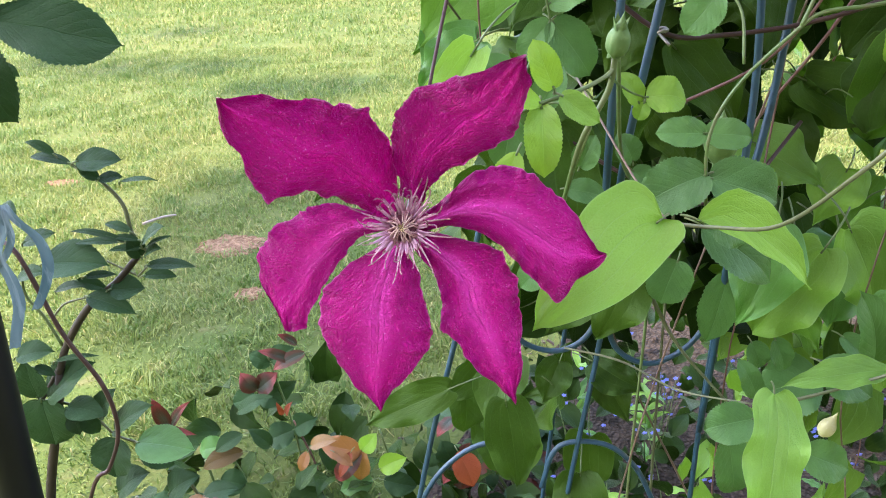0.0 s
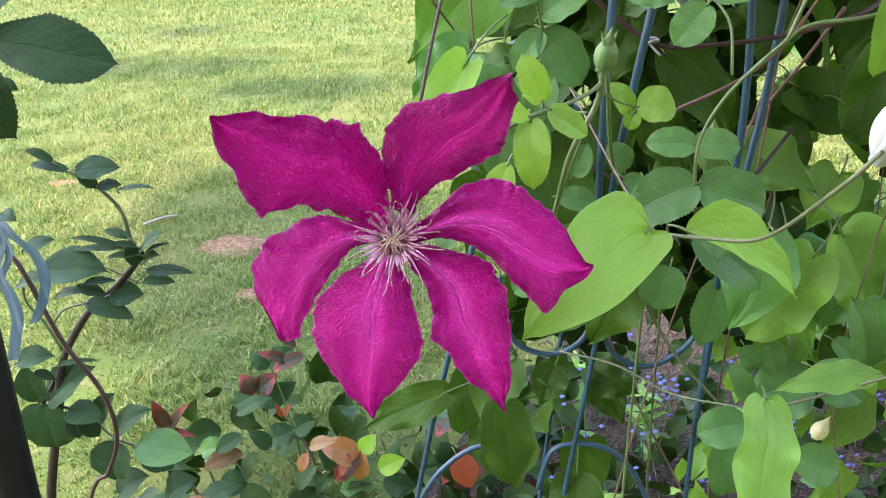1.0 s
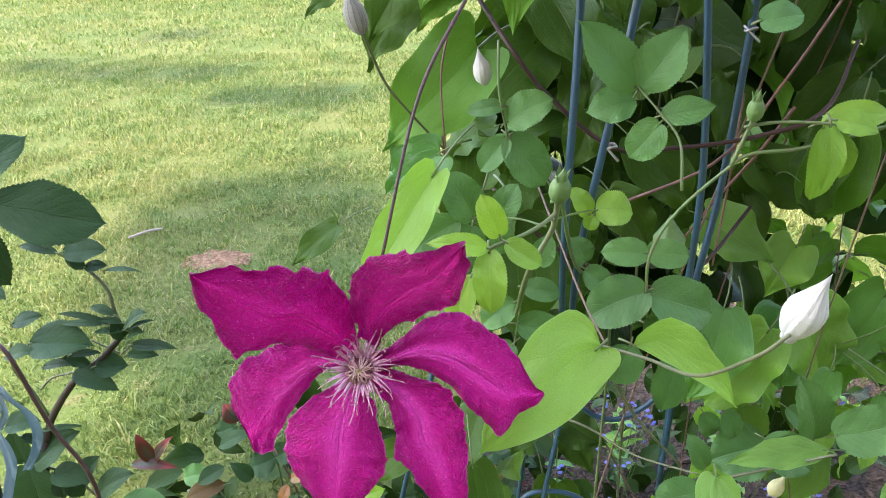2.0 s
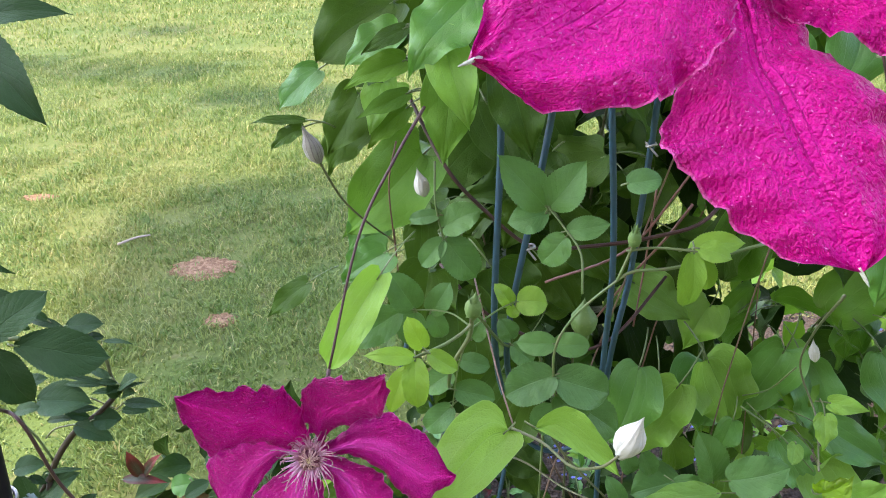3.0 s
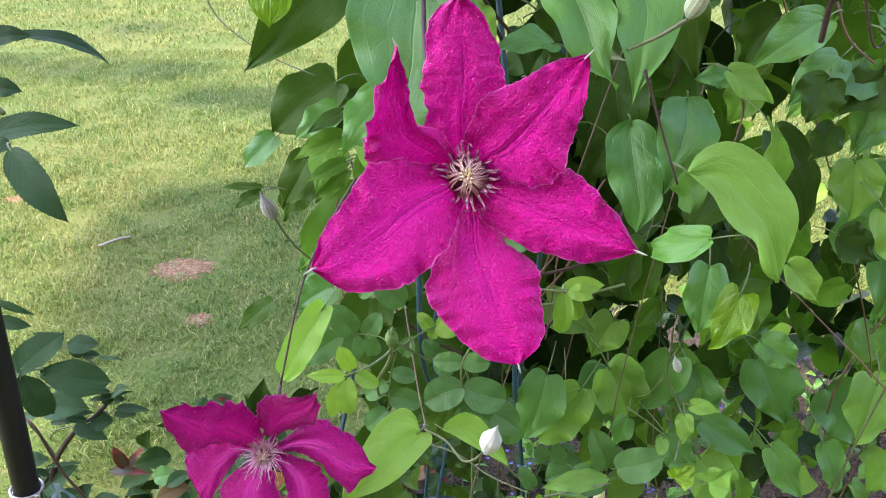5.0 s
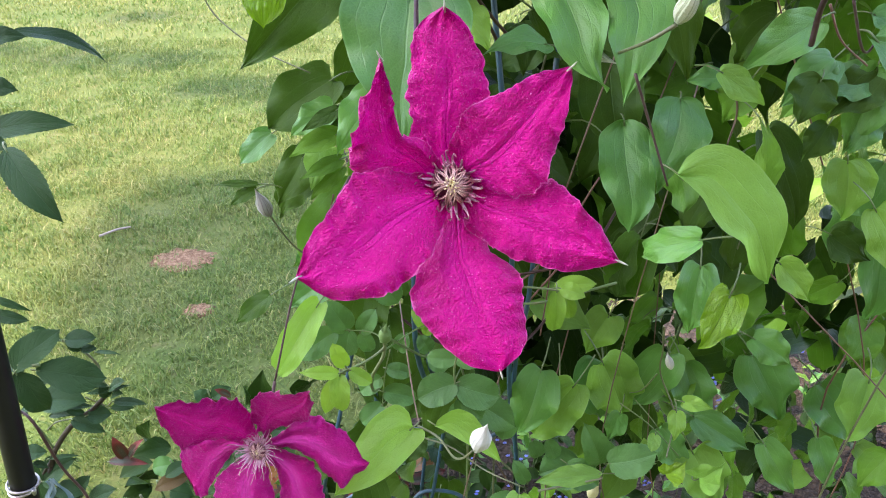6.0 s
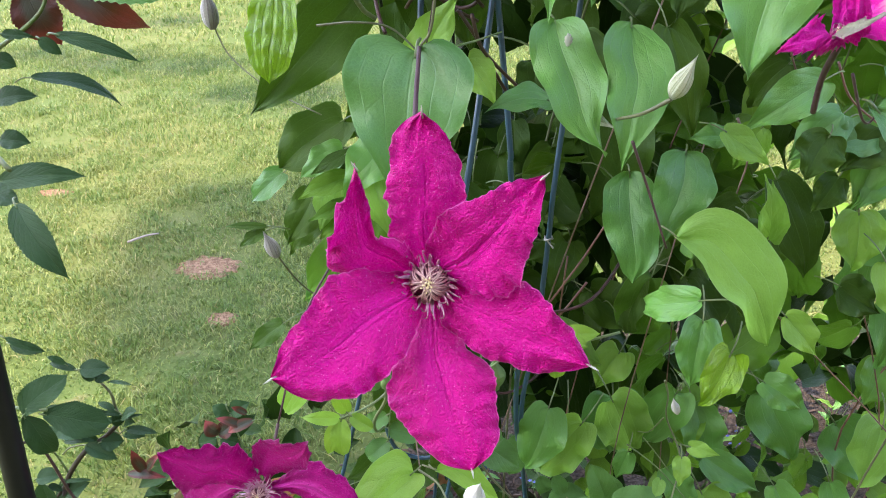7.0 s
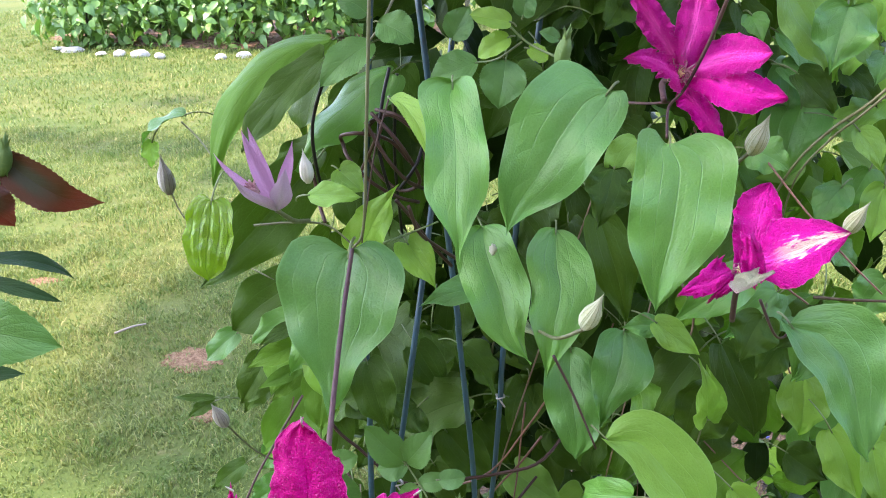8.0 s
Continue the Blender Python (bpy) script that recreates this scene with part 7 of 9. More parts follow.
leaf(dark_rose, ((2.1, 4.0, 6.8, 8.9, 9.6, 10.4, 10.5, 9.3, 7.6, 4.4), (1.5, 2.8, 5.7, 7.9, 8.8, 9.6, 10.1, 9.3, 7.7, 4.8), (-0.0, -0.3, -1.5, -1.5, -1.2, -1.1, -0.6, 0.0, 0.2, 0.7), 0.03), (-0.152, 0.235, 0.939), (-0.138, 0.235, 0.906), 0.0206, ROSE_DARK, arch=0.05, fold=0.15, stalk=0.01)
leaf(dark_rose, 'lance', (-0.197, 0.3, 0.957), (-0.171, 0.3, 0.945), 0.006, ROSE_DARK)
leaf(dark_rose, 'rose', (-0.173, 0.43, 1.199), (-0.111, 0.44, 1.147), 0.034, ROSE_RED, arch=0.14, curl=0.9, wave=0.1, fold=0.3, turn=14)
leaf(dark_rose, 'rose', (-0.192, 0.43, 1.182), (-0.175, 0.43, 1.138), 0.037, ROSE_RED)
leaf(dark_rose, 'rose', (-0.199, 0.42, 1.116), (-0.144, 0.45, 1.088), 0.018, ROSE_DARK, face=(0,-.4,.9))
leaf(dark_rose, 'rose', (0.024, 0.075, 1.249), (0.065, 0.075, 1.24), 0.022, ROSE, arch=0.03, stalk=0.01)
leaf(dark_rose, 'rose', (-0.284, 0.42, 0.867), (-0.252, 0.42, 0.859), 0.013, ROSE_DARK)
leaf(dark_rose, 'rose', (-0.06, 0.22, 1.194), (-0.02, 0.22, 1.181), 0.008, ROSE_DARK)
leaf(dark_rose, 'rose', (-0.069, 0.22, 1.192), (-0.059, 0.22, 1.184), 0.007, ROSE_DARK)
leaf(dark_rose, 'lance', (-0.088, 0.22, 1.194), (-0.071, 0.22, 1.193), 0.006, ROSE_DARK)
leaf(dark_rose, 'rose', (-0.094, 0.22, 1.183), (-0.084, 0.22, 1.178), 0.009, ROSE_DARK)
leaf(dark_rose, 'rose', (-0.141, 0.28, 1.141), (-0.114, 0.28, 1.145), 0.013, ROSE_DARK)
leaf(dark_rose, 'rose', (-0.25, 0.44, 0.83), (-0.266, 0.439, 0.84), 0.0075, ROSE_DARK, face=(0.05, -0.5, 0.85), fold=0.25, wave=0.06, curl=0.12, arch=0.09, twist=0.10, stalk=0.004)
leaf(dark_rose, 'rose', (-0.241, 0.44, 0.824), (-0.27, 0.445, 0.828), 0.0084, ROSE_DARK, face=(0.05, -0.5, 0.85), fold=0.11, wave=0.06, curl=0.07, arch=0.09, twist=0.06, stalk=0.004)
leaf(dark_rose, 'rose', (-0.237, 0.44, 0.825), (-0.209, 0.444, 0.825), 0.0202, ROSE_DARK, face=(0.05, -0.5, 0.85), fold=0.12, wave=0.06, curl=0.07, arch=0.04, twist=0.02, stalk=0.004)
leaf(dark_rose, 'rose', (-0.225, 0.44, 0.813), (-0.236, 0.438, 0.822), 0.0096, ROSE_DARK, face=(0.05, -0.5, 0.85), fold=0.10, wave=0.06, curl=0.03, arch=0.05, twist=0.17, stalk=0.004)
leaf(dark_rose, 'rose', (-0.225, 0.44, 0.813), (-0.21, 0.442, 0.814), 0.0101, ROSE_DARK, face=(0.05, -0.5, 0.85), fold=0.13, wave=0.06, curl=0.12, arch=0.04, twist=0.05, stalk=0.004)
leaf(dark_rose, 'rose', (-0.211, 0.44, 0.811), (-0.183, 0.43, 0.816), 0.0043, ROSE_DARK, face=(0.05, -0.5, 0.85), fold=0.10, wave=0.06, curl=0.13, arch=0.04, twist=-0.11, stalk=0.004)
leaf(dark_rose, 'rose', (-0.212, 0.44, 0.776), (-0.232, 0.446, 0.78), 0.0075, ROSE_DARK, face=(0.05, -0.5, 0.85), fold=0.27, wave=0.06, curl=0.04, arch=0.09, twist=0.02, stalk=0.004)
leaf(dark_rose, 'rose', (-0.216, 0.44, 0.769), (-0.254, 0.44, 0.779), 0.0054, ROSE_DARK, face=(0.05, -0.5, 0.85), fold=0.14, wave=0.06, curl=0.14, arch=0.07, twist=0.19, stalk=0.004)
leaf(dark_rose, 'rose', (-0.221, 0.44, 0.769), (-0.256, 0.444, 0.767), 0.0063, ROSE_DARK, face=(0.05, -0.5, 0.85), fold=0.16, wave=0.06, curl=0.05, arch=0.04, twist=-0.14, stalk=0.004)
leaf(dark_rose, 'rose', (-0.207, 0.44, 0.767), (-0.185, 0.429, 0.785), 0.0142, ROSE_DARK, face=(0.05, -0.5, 0.85), fold=0.16, wave=0.06, curl=0.09, arch=0.03, twist=0.07, stalk=0.004)
leaf(dark_rose, 'rose', (-0.208, 0.44, 0.764), (-0.228, 0.434, 0.766), 0.0062, ROSE_DARK, face=(0.05, -0.5, 0.85), fold=0.16, wave=0.06, curl=0.12, arch=0.06, twist=-0.07, stalk=0.004)
leaf(dark_rose, 'rose', (-0.204, 0.44, 0.765), (-0.183, 0.437, 0.774), 0.0040, ROSE_DARK, face=(0.05, -0.5, 0.85), fold=0.24, wave=0.06, curl=0.01, arch=0.09, twist=-0.19, stalk=0.004)
leaf(dark_rose, 'rose', (-0.208, 0.44, 0.77), (-0.226, 0.441, 0.772), 0.0058, ROSE_DARK, face=(0.05, -0.5, 0.85), fold=0.27, wave=0.06, curl=0.00, arch=0.08, twist=-0.05, stalk=0.004)
leaf(dark_rose, 'rose', (-0.209, 0.44, 0.758), (-0.215, 0.438, 0.772), 0.0134, ROSE_DARK, face=(0.05, -0.5, 0.85), fold=0.10, wave=0.06, curl=0.01, arch=0.04, twist=0.18, stalk=0.004)
leaf(dark_rose, 'rose', (-0.206, 0.44, 0.759), (-0.191, 0.432, 0.768), 0.0116, ROSE_DARK, face=(0.05, -0.5, 0.85), fold=0.25, wave=0.06, curl=0.14, arch=0.09, twist=-0.06, stalk=0.004)
leaf(dark_rose, 'rose', (-0.206, 0.44, 0.752), (-0.171, 0.434, 0.754), 0.0099, ROSE_DARK, face=(0.05, -0.5, 0.85), fold=0.20, wave=0.06, curl=0.12, arch=0.04, twist=0.10, stalk=0.004)
leaf(dark_rose, 'rose', (-0.21, 0.44, 0.744), (-0.188, 0.442, 0.742), 0.0100, ROSE_DARK, face=(0.05, -0.5, 0.85), fold=0.27, wave=0.06, curl=0.01, arch=0.09, twist=-0.16, stalk=0.004)
leaf(dark_rose, 'rose', (-0.278, 0.44, 0.754), (-0.23, 0.434, 0.757), 0.0332, ROSE_DARK, face=(0.05, -0.5, 0.85), fold=0.22, wave=0.06, curl=0.14, arch=0.05, twist=0.17, stalk=0.004)
leaf(dark_rose, 'rose', (-0.287, 0.44, 0.77), (-0.262, 0.438, 0.778), 0.0133, ROSE_DARK, face=(0.05, -0.5, 0.85), fold=0.16, wave=0.06, curl=0.05, arch=0.04, twist=-0.17, stalk=0.004)
leaf(dark_rose, 'rose', (-0.299, 0.44, 0.743), (-0.271, 0.431, 0.754), 0.0136, ROSE_DARK, face=(0.05, -0.5, 0.85), fold=0.24, wave=0.06, curl=0.15, arch=0.04, twist=-0.18, stalk=0.004)
leaf(dark_rose, 'rose', (-0.258, 0.44, 0.741), (-0.24, 0.446, 0.731), 0.0104, ROSE_DARK, face=(0.05, -0.5, 0.85), fold=0.21, wave=0.06, curl=0.06, arch=0.04, twist=0.04, stalk=0.004)
leaf(dark_rose, 'rose', (-0.251, 0.44, 0.744), (-0.23, 0.443, 0.744), 0.0070, ROSE_DARK, face=(0.05, -0.5, 0.85), fold=0.19, wave=0.06, curl=0.06, arch=0.03, twist=0.17, stalk=0.004)
leaf(dark_rose, 'rose', (-0.274, 0.44, 0.734), (-0.246, 0.429, 0.744), 0.0086, ROSE_DARK, face=(0.05, -0.5, 0.85), fold=0.20, wave=0.06, curl=0.13, arch=0.04, twist=0.09, stalk=0.004)
leaf(dark_rose, 'rose', (-0.236, 0.44, 0.734), (-0.214, 0.445, 0.733), 0.0214, ROSE_DARK, face=(0.05, -0.5, 0.85), fold=0.23, wave=0.06, curl=0.12, arch=0.04, twist=-0.03, stalk=0.004)
leaf(dark_rose, 'rose', (-0.253, 0.44, 0.729), (-0.217, 0.431, 0.72), 0.0170, ROSE_DARK, face=(0.05, -0.5, 0.85), fold=0.27, wave=0.06, curl=0.04, arch=0.06, twist=0.20, stalk=0.004)
leaf(dark_rose, 'rose', (-0.317, 0.44, 0.681), (-0.29, 0.443, 0.684), 0.0196, ROSE_DARK, face=(0.05, -0.5, 0.85), fold=0.30, wave=0.06, curl=0.07, arch=0.06, twist=0.09, stalk=0.004)
leaf(dark_rose, 'rose', (-0.311, 0.44, 0.646), (-0.311, 0.437, 0.68), 0.0231, ROSE_DARK, face=(0.05, -0.5, 0.85), fold=0.16, wave=0.06, curl=0.06, arch=0.04, twist=-0.05, stalk=0.004)
leaf(dark_rose, 'rose', (-0.303, 0.44, 0.645), (-0.266, 0.446, 0.673), 0.0334, ROSE_DARK, face=(0.05, -0.5, 0.85), fold=0.29, wave=0.06, curl=0.09, arch=0.06, twist=-0.06, stalk=0.004)
leaf(dark_rose, 'rose', (-0.291, 0.44, 0.637), (-0.258, 0.43, 0.638), 0.0208, ROSE_DARK, face=(0.05, -0.5, 0.85), fold=0.15, wave=0.06, curl=0.12, arch=0.08, twist=-0.06, stalk=0.004)
leaf(dark_rose, 'rose', (-0.269, 0.44, 0.629), (-0.253, 0.442, 0.652), 0.0206, ROSE_DARK, face=(0.05, -0.5, 0.85), fold=0.25, wave=0.06, curl=0.10, arch=0.07, twist=0.10, stalk=0.004)
leaf(dark_rose, 'rose', (-0.29, 0.44, 0.63), (-0.284, 0.435, 0.616), 0.0136, ROSE_DARK, face=(0.05, -0.5, 0.85), fold=0.24, wave=0.06, curl=0.04, arch=0.06, twist=0.11, stalk=0.004)
leaf(dark_rose, 'rose', (-0.282, 0.44, 0.63), (-0.271, 0.44, 0.614), 0.0146, ROSE_DARK, face=(0.05, -0.5, 0.85), fold=0.16, wave=0.06, curl=0.14, arch=0.07, twist=0.03, stalk=0.004)
leaf(dark_rose, 'rose', (-0.26, 0.44, 0.616), (-0.22, 0.428, 0.648), 0.0239, ROSE_DARK, face=(0.05, -0.5, 0.85), fold=0.21, wave=0.06, curl=0.04, arch=0.07, twist=-0.01, stalk=0.004)
leaf(dark_rose, 'rose', (-0.244, 0.44, 0.596), (-0.221, 0.443, 0.582), 0.0219, ROSE_DARK, face=(0.05, -0.5, 0.85), fold=0.23, wave=0.06, curl=0.12, arch=0.05, twist=0.06, stalk=0.004)
leaf(dark_rose, 'rose', (-0.27, 0.44, 0.557), (-0.242, 0.441, 0.576), 0.0275, ROSE_DARK, face=(0.05, -0.5, 0.85), fold=0.27, wave=0.06, curl=0.05, arch=0.08, twist=0.15, stalk=0.004)
leaf(dark_rose, 'rose', (-0.23, 0.44, 0.557), (-0.205, 0.44, 0.574), 0.0268, ROSE_DARK, face=(0.05, -0.5, 0.85), fold=0.30, wave=0.06, curl=0.14, arch=0.06, twist=0.01, stalk=0.004)
leaf(dark_rose, 'rose', (-0.295, 0.44, 0.796), (-0.28, 0.431, 0.795), 0.0122, ROSE_DARK, face=(0.05, -0.5, 0.85), fold=0.27, wave=0.06, curl=0.14, arch=0.06, twist=0.08, stalk=0.004)
leaf(dark_rose, 'rose', (-0.289, 0.44, 0.677), (-0.256, 0.441, 0.681), 0.0050, ROSE_DARK, face=(0.05, -0.5, 0.85), fold=0.25, wave=0.06, curl=0.03, arch=0.08, twist=0.03, stalk=0.004)
leaf(dark_rose, 'rose', (-0.307, 0.44, 0.672), (-0.292, 0.44, 0.665), 0.0082, ROSE_DARK, face=(0.05, -0.5, 0.85), fold=0.18, wave=0.06, curl=0.09, arch=0.08, twist=0.05, stalk=0.004)
leaf(dark_rose, 'round', (-0.309, 0.44, 0.644), (-0.31, 0.441, 0.602), 0.0420, ROSE_DARK, face=(0.05, -0.5, 0.85), fold=0.11, wave=0.06, curl=0.02, arch=0.06, twist=0.06, stalk=0.004)
leaf(dark_rose, 'round', (-0.26, 0.44, 0.609), (-0.265, 0.432, 0.578), 0.0344, ROSE_DARK, face=(0.05, -0.5, 0.85), fold=0.24, wave=0.06, curl=0.09, arch=0.03, twist=-0.01, stalk=0.004)
leaf(dark_rose, 'rose', (-0.245, 0.44, 0.605), (-0.198, 0.432, 0.604), 0.0311, ROSE, face=(0.05, -0.5, 0.85), fold=0.11, wave=0.06, curl=0.02, arch=0.05, twist=-0.13, stalk=0.004)
for pts, r, m in [
    ([(-0.292, 0.445, 0.664), (-0.281, 0.445, 0.687), (-0.258, 0.445, 0.717), (-0.233, 0.445, 0.737), (-0.208, 0.445, 0.762)], 2.9, STEM_DARK),
    ([(-0.208, 0.445, 0.761), (-0.214, 0.445, 0.772), (-0.215, 0.445, 0.79), (-0.219, 0.445, 0.8), (-0.226, 0.445, 0.809)], 1.6, STEM_OLIVE),
    ([(-0.226, 0.445, 0.809), (-0.239, 0.445, 0.818), (-0.256, 0.445, 0.829)], 0.8, STEM_GREEN),
    ([(-0.284, 0.445, 0.687), (-0.291, 0.445, 0.71), (-0.3, 0.445, 0.729), (-0.296, 0.445, 0.751)], 1.3, STEM_GREEN),
    ([(-0.284, 0.445, 0.711), (-0.273, 0.445, 0.721), (-0.254, 0.445, 0.726)], 0.9, STEM_OLIVE),
    ([(-0.217, 0.445, 0.741), (-0.208, 0.445, 0.749)], 0.8, STEM_OLIVE),
    ([(-0.218, 0.445, 0.742), (-0.236, 0.445, 0.753)], 0.8, STEM_OLIVE),
    ([(-0.313, 0.445, 0.64), (-0.297, 0.445, 0.638), (-0.278, 0.445, 0.629), (-0.264, 0.445, 0.609), (-0.248, 0.445, 0.601)], 1.2, STEM_OLIVE),
    ([(-0.292, 0.445, 0.667), (-0.305, 0.445, 0.649), (-0.313, 0.445, 0.64)], 2.2, STEM_DARK),
    ([(-0.37, 0.46, -0.02), (-0.35, 0.45, 0.45), (-0.292, 0.445, 0.664)], 4.6, STEM_DARK),
    ([(-0.36, 0.43, 0.75), (-0.35, 0.42, 0.9), (-0.30, 0.42, 1.05), (-0.22, 0.42, 1.16), (-0.176, 0.42, 1.212)], 2.6, STEM_GREEN),
    ([(-0.25, 0.42, 1.12), (-0.185, 0.42, 1.16), (-0.167, 0.42, 1.185)], 1.8, STEM_GREEN),
    ([(-0.33, 0.42, 0.8), (-0.28, 0.36, 0.98), (-0.22, 0.32, 1.09), (-0.17, 0.29, 1.12), (-0.13, 0.26, 1.105)], 2.0, STEM_GREEN),
    ([(-0.33, 0.42, 0.75), (-0.26, 0.32, 0.88), (-0.19, 0.25, 0.935), (-0.135, 0.235, 0.945)], 1.6, STEM_GREEN),
    ([(-0.3, 0.38, 1.0), (-0.27, 0.25, 1.2), (-0.2, 0.12, 1.25), (-0.12, 0.08, 1.245)], 2.0, STEM_GREEN),
]:
    stem(dark_rose, "rose_stem", pts, r, m)
bud(dark_rose, (-0.176, 0.42, 1.212), (-0.167, 0.42, 1.246), 7.6, BUD_ROSE, "rose_bud", "fat green rose bud", sepals=4)
bud(dark_rose, (-0.167, 0.42, 1.185), (-0.156, 0.42, 1.219), 7.0, BUD_ROSE, "rose_bud", "green rose bud", sepals=4)


# ---- young red-leaved roses low down ----
def young_rose(at, height, seed, red):
    t = thing("young_rose", at, "low young rose with bronze and red tinged leaves", "rose", "young roses")
    g = random.Random(seed)
    x, y = at[0], at[1]
    for s in range(4):
        a = g.uniform(0, 6.28)
        top = Vector((x + g.uniform(-0.1, 0.1), y + g.uniform(-0.08, 0.08), height * g.uniform(0.7, 1.0)))
        mid = Vector((x, y, 0)).lerp(top, 0.5) + Vector((0.03 * math.cos(a), 0.03 * math.sin(a), 0))
        stem(t, "cane", [(x, y, -0.02), tuple(mid), tuple(top)], 3.0, STEM_GREEN if s % 2 else STEM_OLIVE)
        for k in range(5):
            q = Vector((x, y, 0)).lerp(mid, 0.6) if k < 2 else mid.lerp(top, g.uniform(0, 1.0))
            d = Vector((g.gauss(0, 1), g.gauss(0, 1) - 0.3, g.gauss(0.0, 0.35))).normalized()
            for side in (-0.9, 0, 0.9):
                dd = (Matrix.Rotation(side, 3, 'Z') @ d)
                b = q + d * (0.03 if side else 0.045)
                size = g.uniform(0.03, 0.052)
                m = ROSE_RED if g.random() < red else ROSE_ORANGE if g.random() < 0.1 else ROSE if g.random() < 0.2 else ROSE_DARK
                leaf(t, "rose", b, b + dd * size, size * 0.62, m, face=(d.x * 0.3, -0.35, 0.9), stalk=0.02, petiole=STEM_RED)
    return t


young_rose((-0.42, 0.84, 0), 0.28, 3, 0.25)
young_rose((0.06, 1.02, 0), 0.26, 4, 0.2)
low_rose = thing("young_rose", (-0.2, 0.95, 0), "low young rose with orange, red and dark leaves", "rose", "young roses")
leaf(low_rose, 'rose', (-0.435, 0.85, 0.299), (-0.445, 0.84, 0.358), 0.022, ROSE_RED, face=(0.05, -0.6, 0.8), wave=0.06, stalk=0.006)
leaf(low_rose, 'rose', (-0.435, 0.85, 0.299), (-0.397, 0.84, 0.352), 0.017, ROSE_RED, face=(0.05, -0.6, 0.8), wave=0.06, stalk=0.006)
leaf(low_rose, 'rose', (-0.467, 0.85, 0.294), (-0.396, 0.84, 0.299), 0.017, ROSE_RED, face=(0.05, -0.6, 0.8), wave=0.06, stalk=0.006)
leaf(low_rose, 'rose', (-0.246, 0.85, 0.408), (-0.288, 0.84, 0.432), 0.016, ROSE_RED, face=(0.05, -0.6, 0.8), wave=0.06, stalk=0.006)
leaf(low_rose, 'rose', (-0.229, 0.85, 0.421), (-0.274, 0.84, 0.402), 0.020, ROSE_RED, face=(0.05, -0.6, 0.8), wave=0.06, stalk=0.006)
leaf(low_rose, 'rose', (-0.238, 0.85, 0.434), (-0.259, 0.84, 0.456), 0.012, ROSE_RED, face=(0.05, -0.6, 0.8), wave=0.06, stalk=0.006)
leaf(low_rose, 'rose', (-0.337, 0.85, 0.259), (-0.399, 0.84, 0.238), 0.029, ROSE_BRONZE, face=(0.05, -0.6, 0.8), wave=0.06, stalk=0.006)
leaf(low_rose, 'rose', (-0.24, 0.85, 0.269), (-0.198, 0.84, 0.288), 0.021, ROSE_ORANGE, face=(0.05, -0.6, 0.8), wave=0.06, stalk=0.006)
leaf(low_rose, 'rose', (-0.245, 0.85, 0.259), (-0.258, 0.84, 0.232), 0.017, ROSE_ORANGE, face=(0.05, -0.6, 0.8), wave=0.06, stalk=0.006)
leaf(low_rose, 'rose', (-0.209, 0.85, 0.259), (-0.181, 0.84, 0.242), 0.017, ROSE_ORANGE, face=(0.05, -0.6, 0.8), wave=0.06, stalk=0.006)
leaf(low_rose, 'rose', (-0.184, 0.85, 0.259), (-0.205, 0.84, 0.219), 0.014, ROSE_SCARLET, face=(0.05, -0.6, 0.8), wave=0.06, stalk=0.006)
leaf(low_rose, 'rose', (-0.268, 0.85, 0.322), (-0.255, 0.84, 0.35), 0.010, ROSE_SCARLET, face=(0.05, -0.6, 0.8), wave=0.06, stalk=0.006)
leaf(low_rose, 'rose', (-0.272, 0.85, 0.322), (-0.275, 0.84, 0.351), 0.008, ROSE_SCARLET, face=(0.05, -0.6, 0.8), wave=0.06, stalk=0.006)
leaf(low_rose, 'rose', (-0.334, 0.85, 0.327), (-0.28, 0.84, 0.362), 0.022, ROSE_DARK, face=(0.05, -0.6, 0.8), wave=0.06, stalk=0.006)
leaf(low_rose, 'rose', (-0.333, 0.85, 0.289), (-0.373, 0.84, 0.268), 0.026, ROSE_DARK, face=(0.05, -0.6, 0.8), wave=0.06, stalk=0.006)
leaf(low_rose, 'rose', (-0.296, 0.85, 0.269), (-0.319, 0.84, 0.306), 0.024, ROSE_DARK, face=(0.05, -0.6, 0.8), wave=0.06, stalk=0.006)
leaf(low_rose, 'rose', (-0.025, 0.7, 0.382), (-0.008, 0.69, 0.339), 0.033, ROSE_SCARLET, face=(0.05, -0.6, 0.8), wave=0.06, stalk=0.006)
leaf(low_rose, 'rose', (-0.181, 0.9, 0.218), (-0.244, 0.9, 0.236), 0.038, ROSE_ORANGE)
leaf(low_rose, 'rose', (-0.181, 0.9, 0.218), (-0.229, 0.9, 0.162), 0.030, ROSE_RED)
leaf(low_rose, 'rose', (-0.179, 0.9, 0.221), (-0.186, 0.9, 0.165), 0.033, ROSE_ORANGE)
leaf(low_rose, 'rose', (-0.181, 0.9, 0.22), (-0.157, 0.9, 0.25), 0.028, ROSE_YOUNG)
leaf(low_rose, 'rose', (-0.169, 0.9, 0.165), (-0.222, 0.9, 0.143), 0.034, ROSE)
leaf(low_rose, 'rose', (-0.152, 0.9, 0.165), (-0.102, 0.9, 0.152), 0.037, ROSE_DARK)
leaf(low_rose, 'rose', (-0.157, 0.9, 0.186), (-0.115, 0.9, 0.207), 0.033, ROSE_YOUNG)
leaf(low_rose, 'rose', (-0.053, 0.95, 0.16), (0.025, 0.95, 0.163), 0.052, ROSE_RED)
leaf(low_rose, 'rose', (-0.053, 0.95, 0.16), (-0.018, 0.95, 0.109), 0.044, ROSE_RED)
leaf(low_rose, 'rose', (-0.053, 0.95, 0.16), (-0.068, 0.95, 0.198), 0.038, ROSE_DARK)
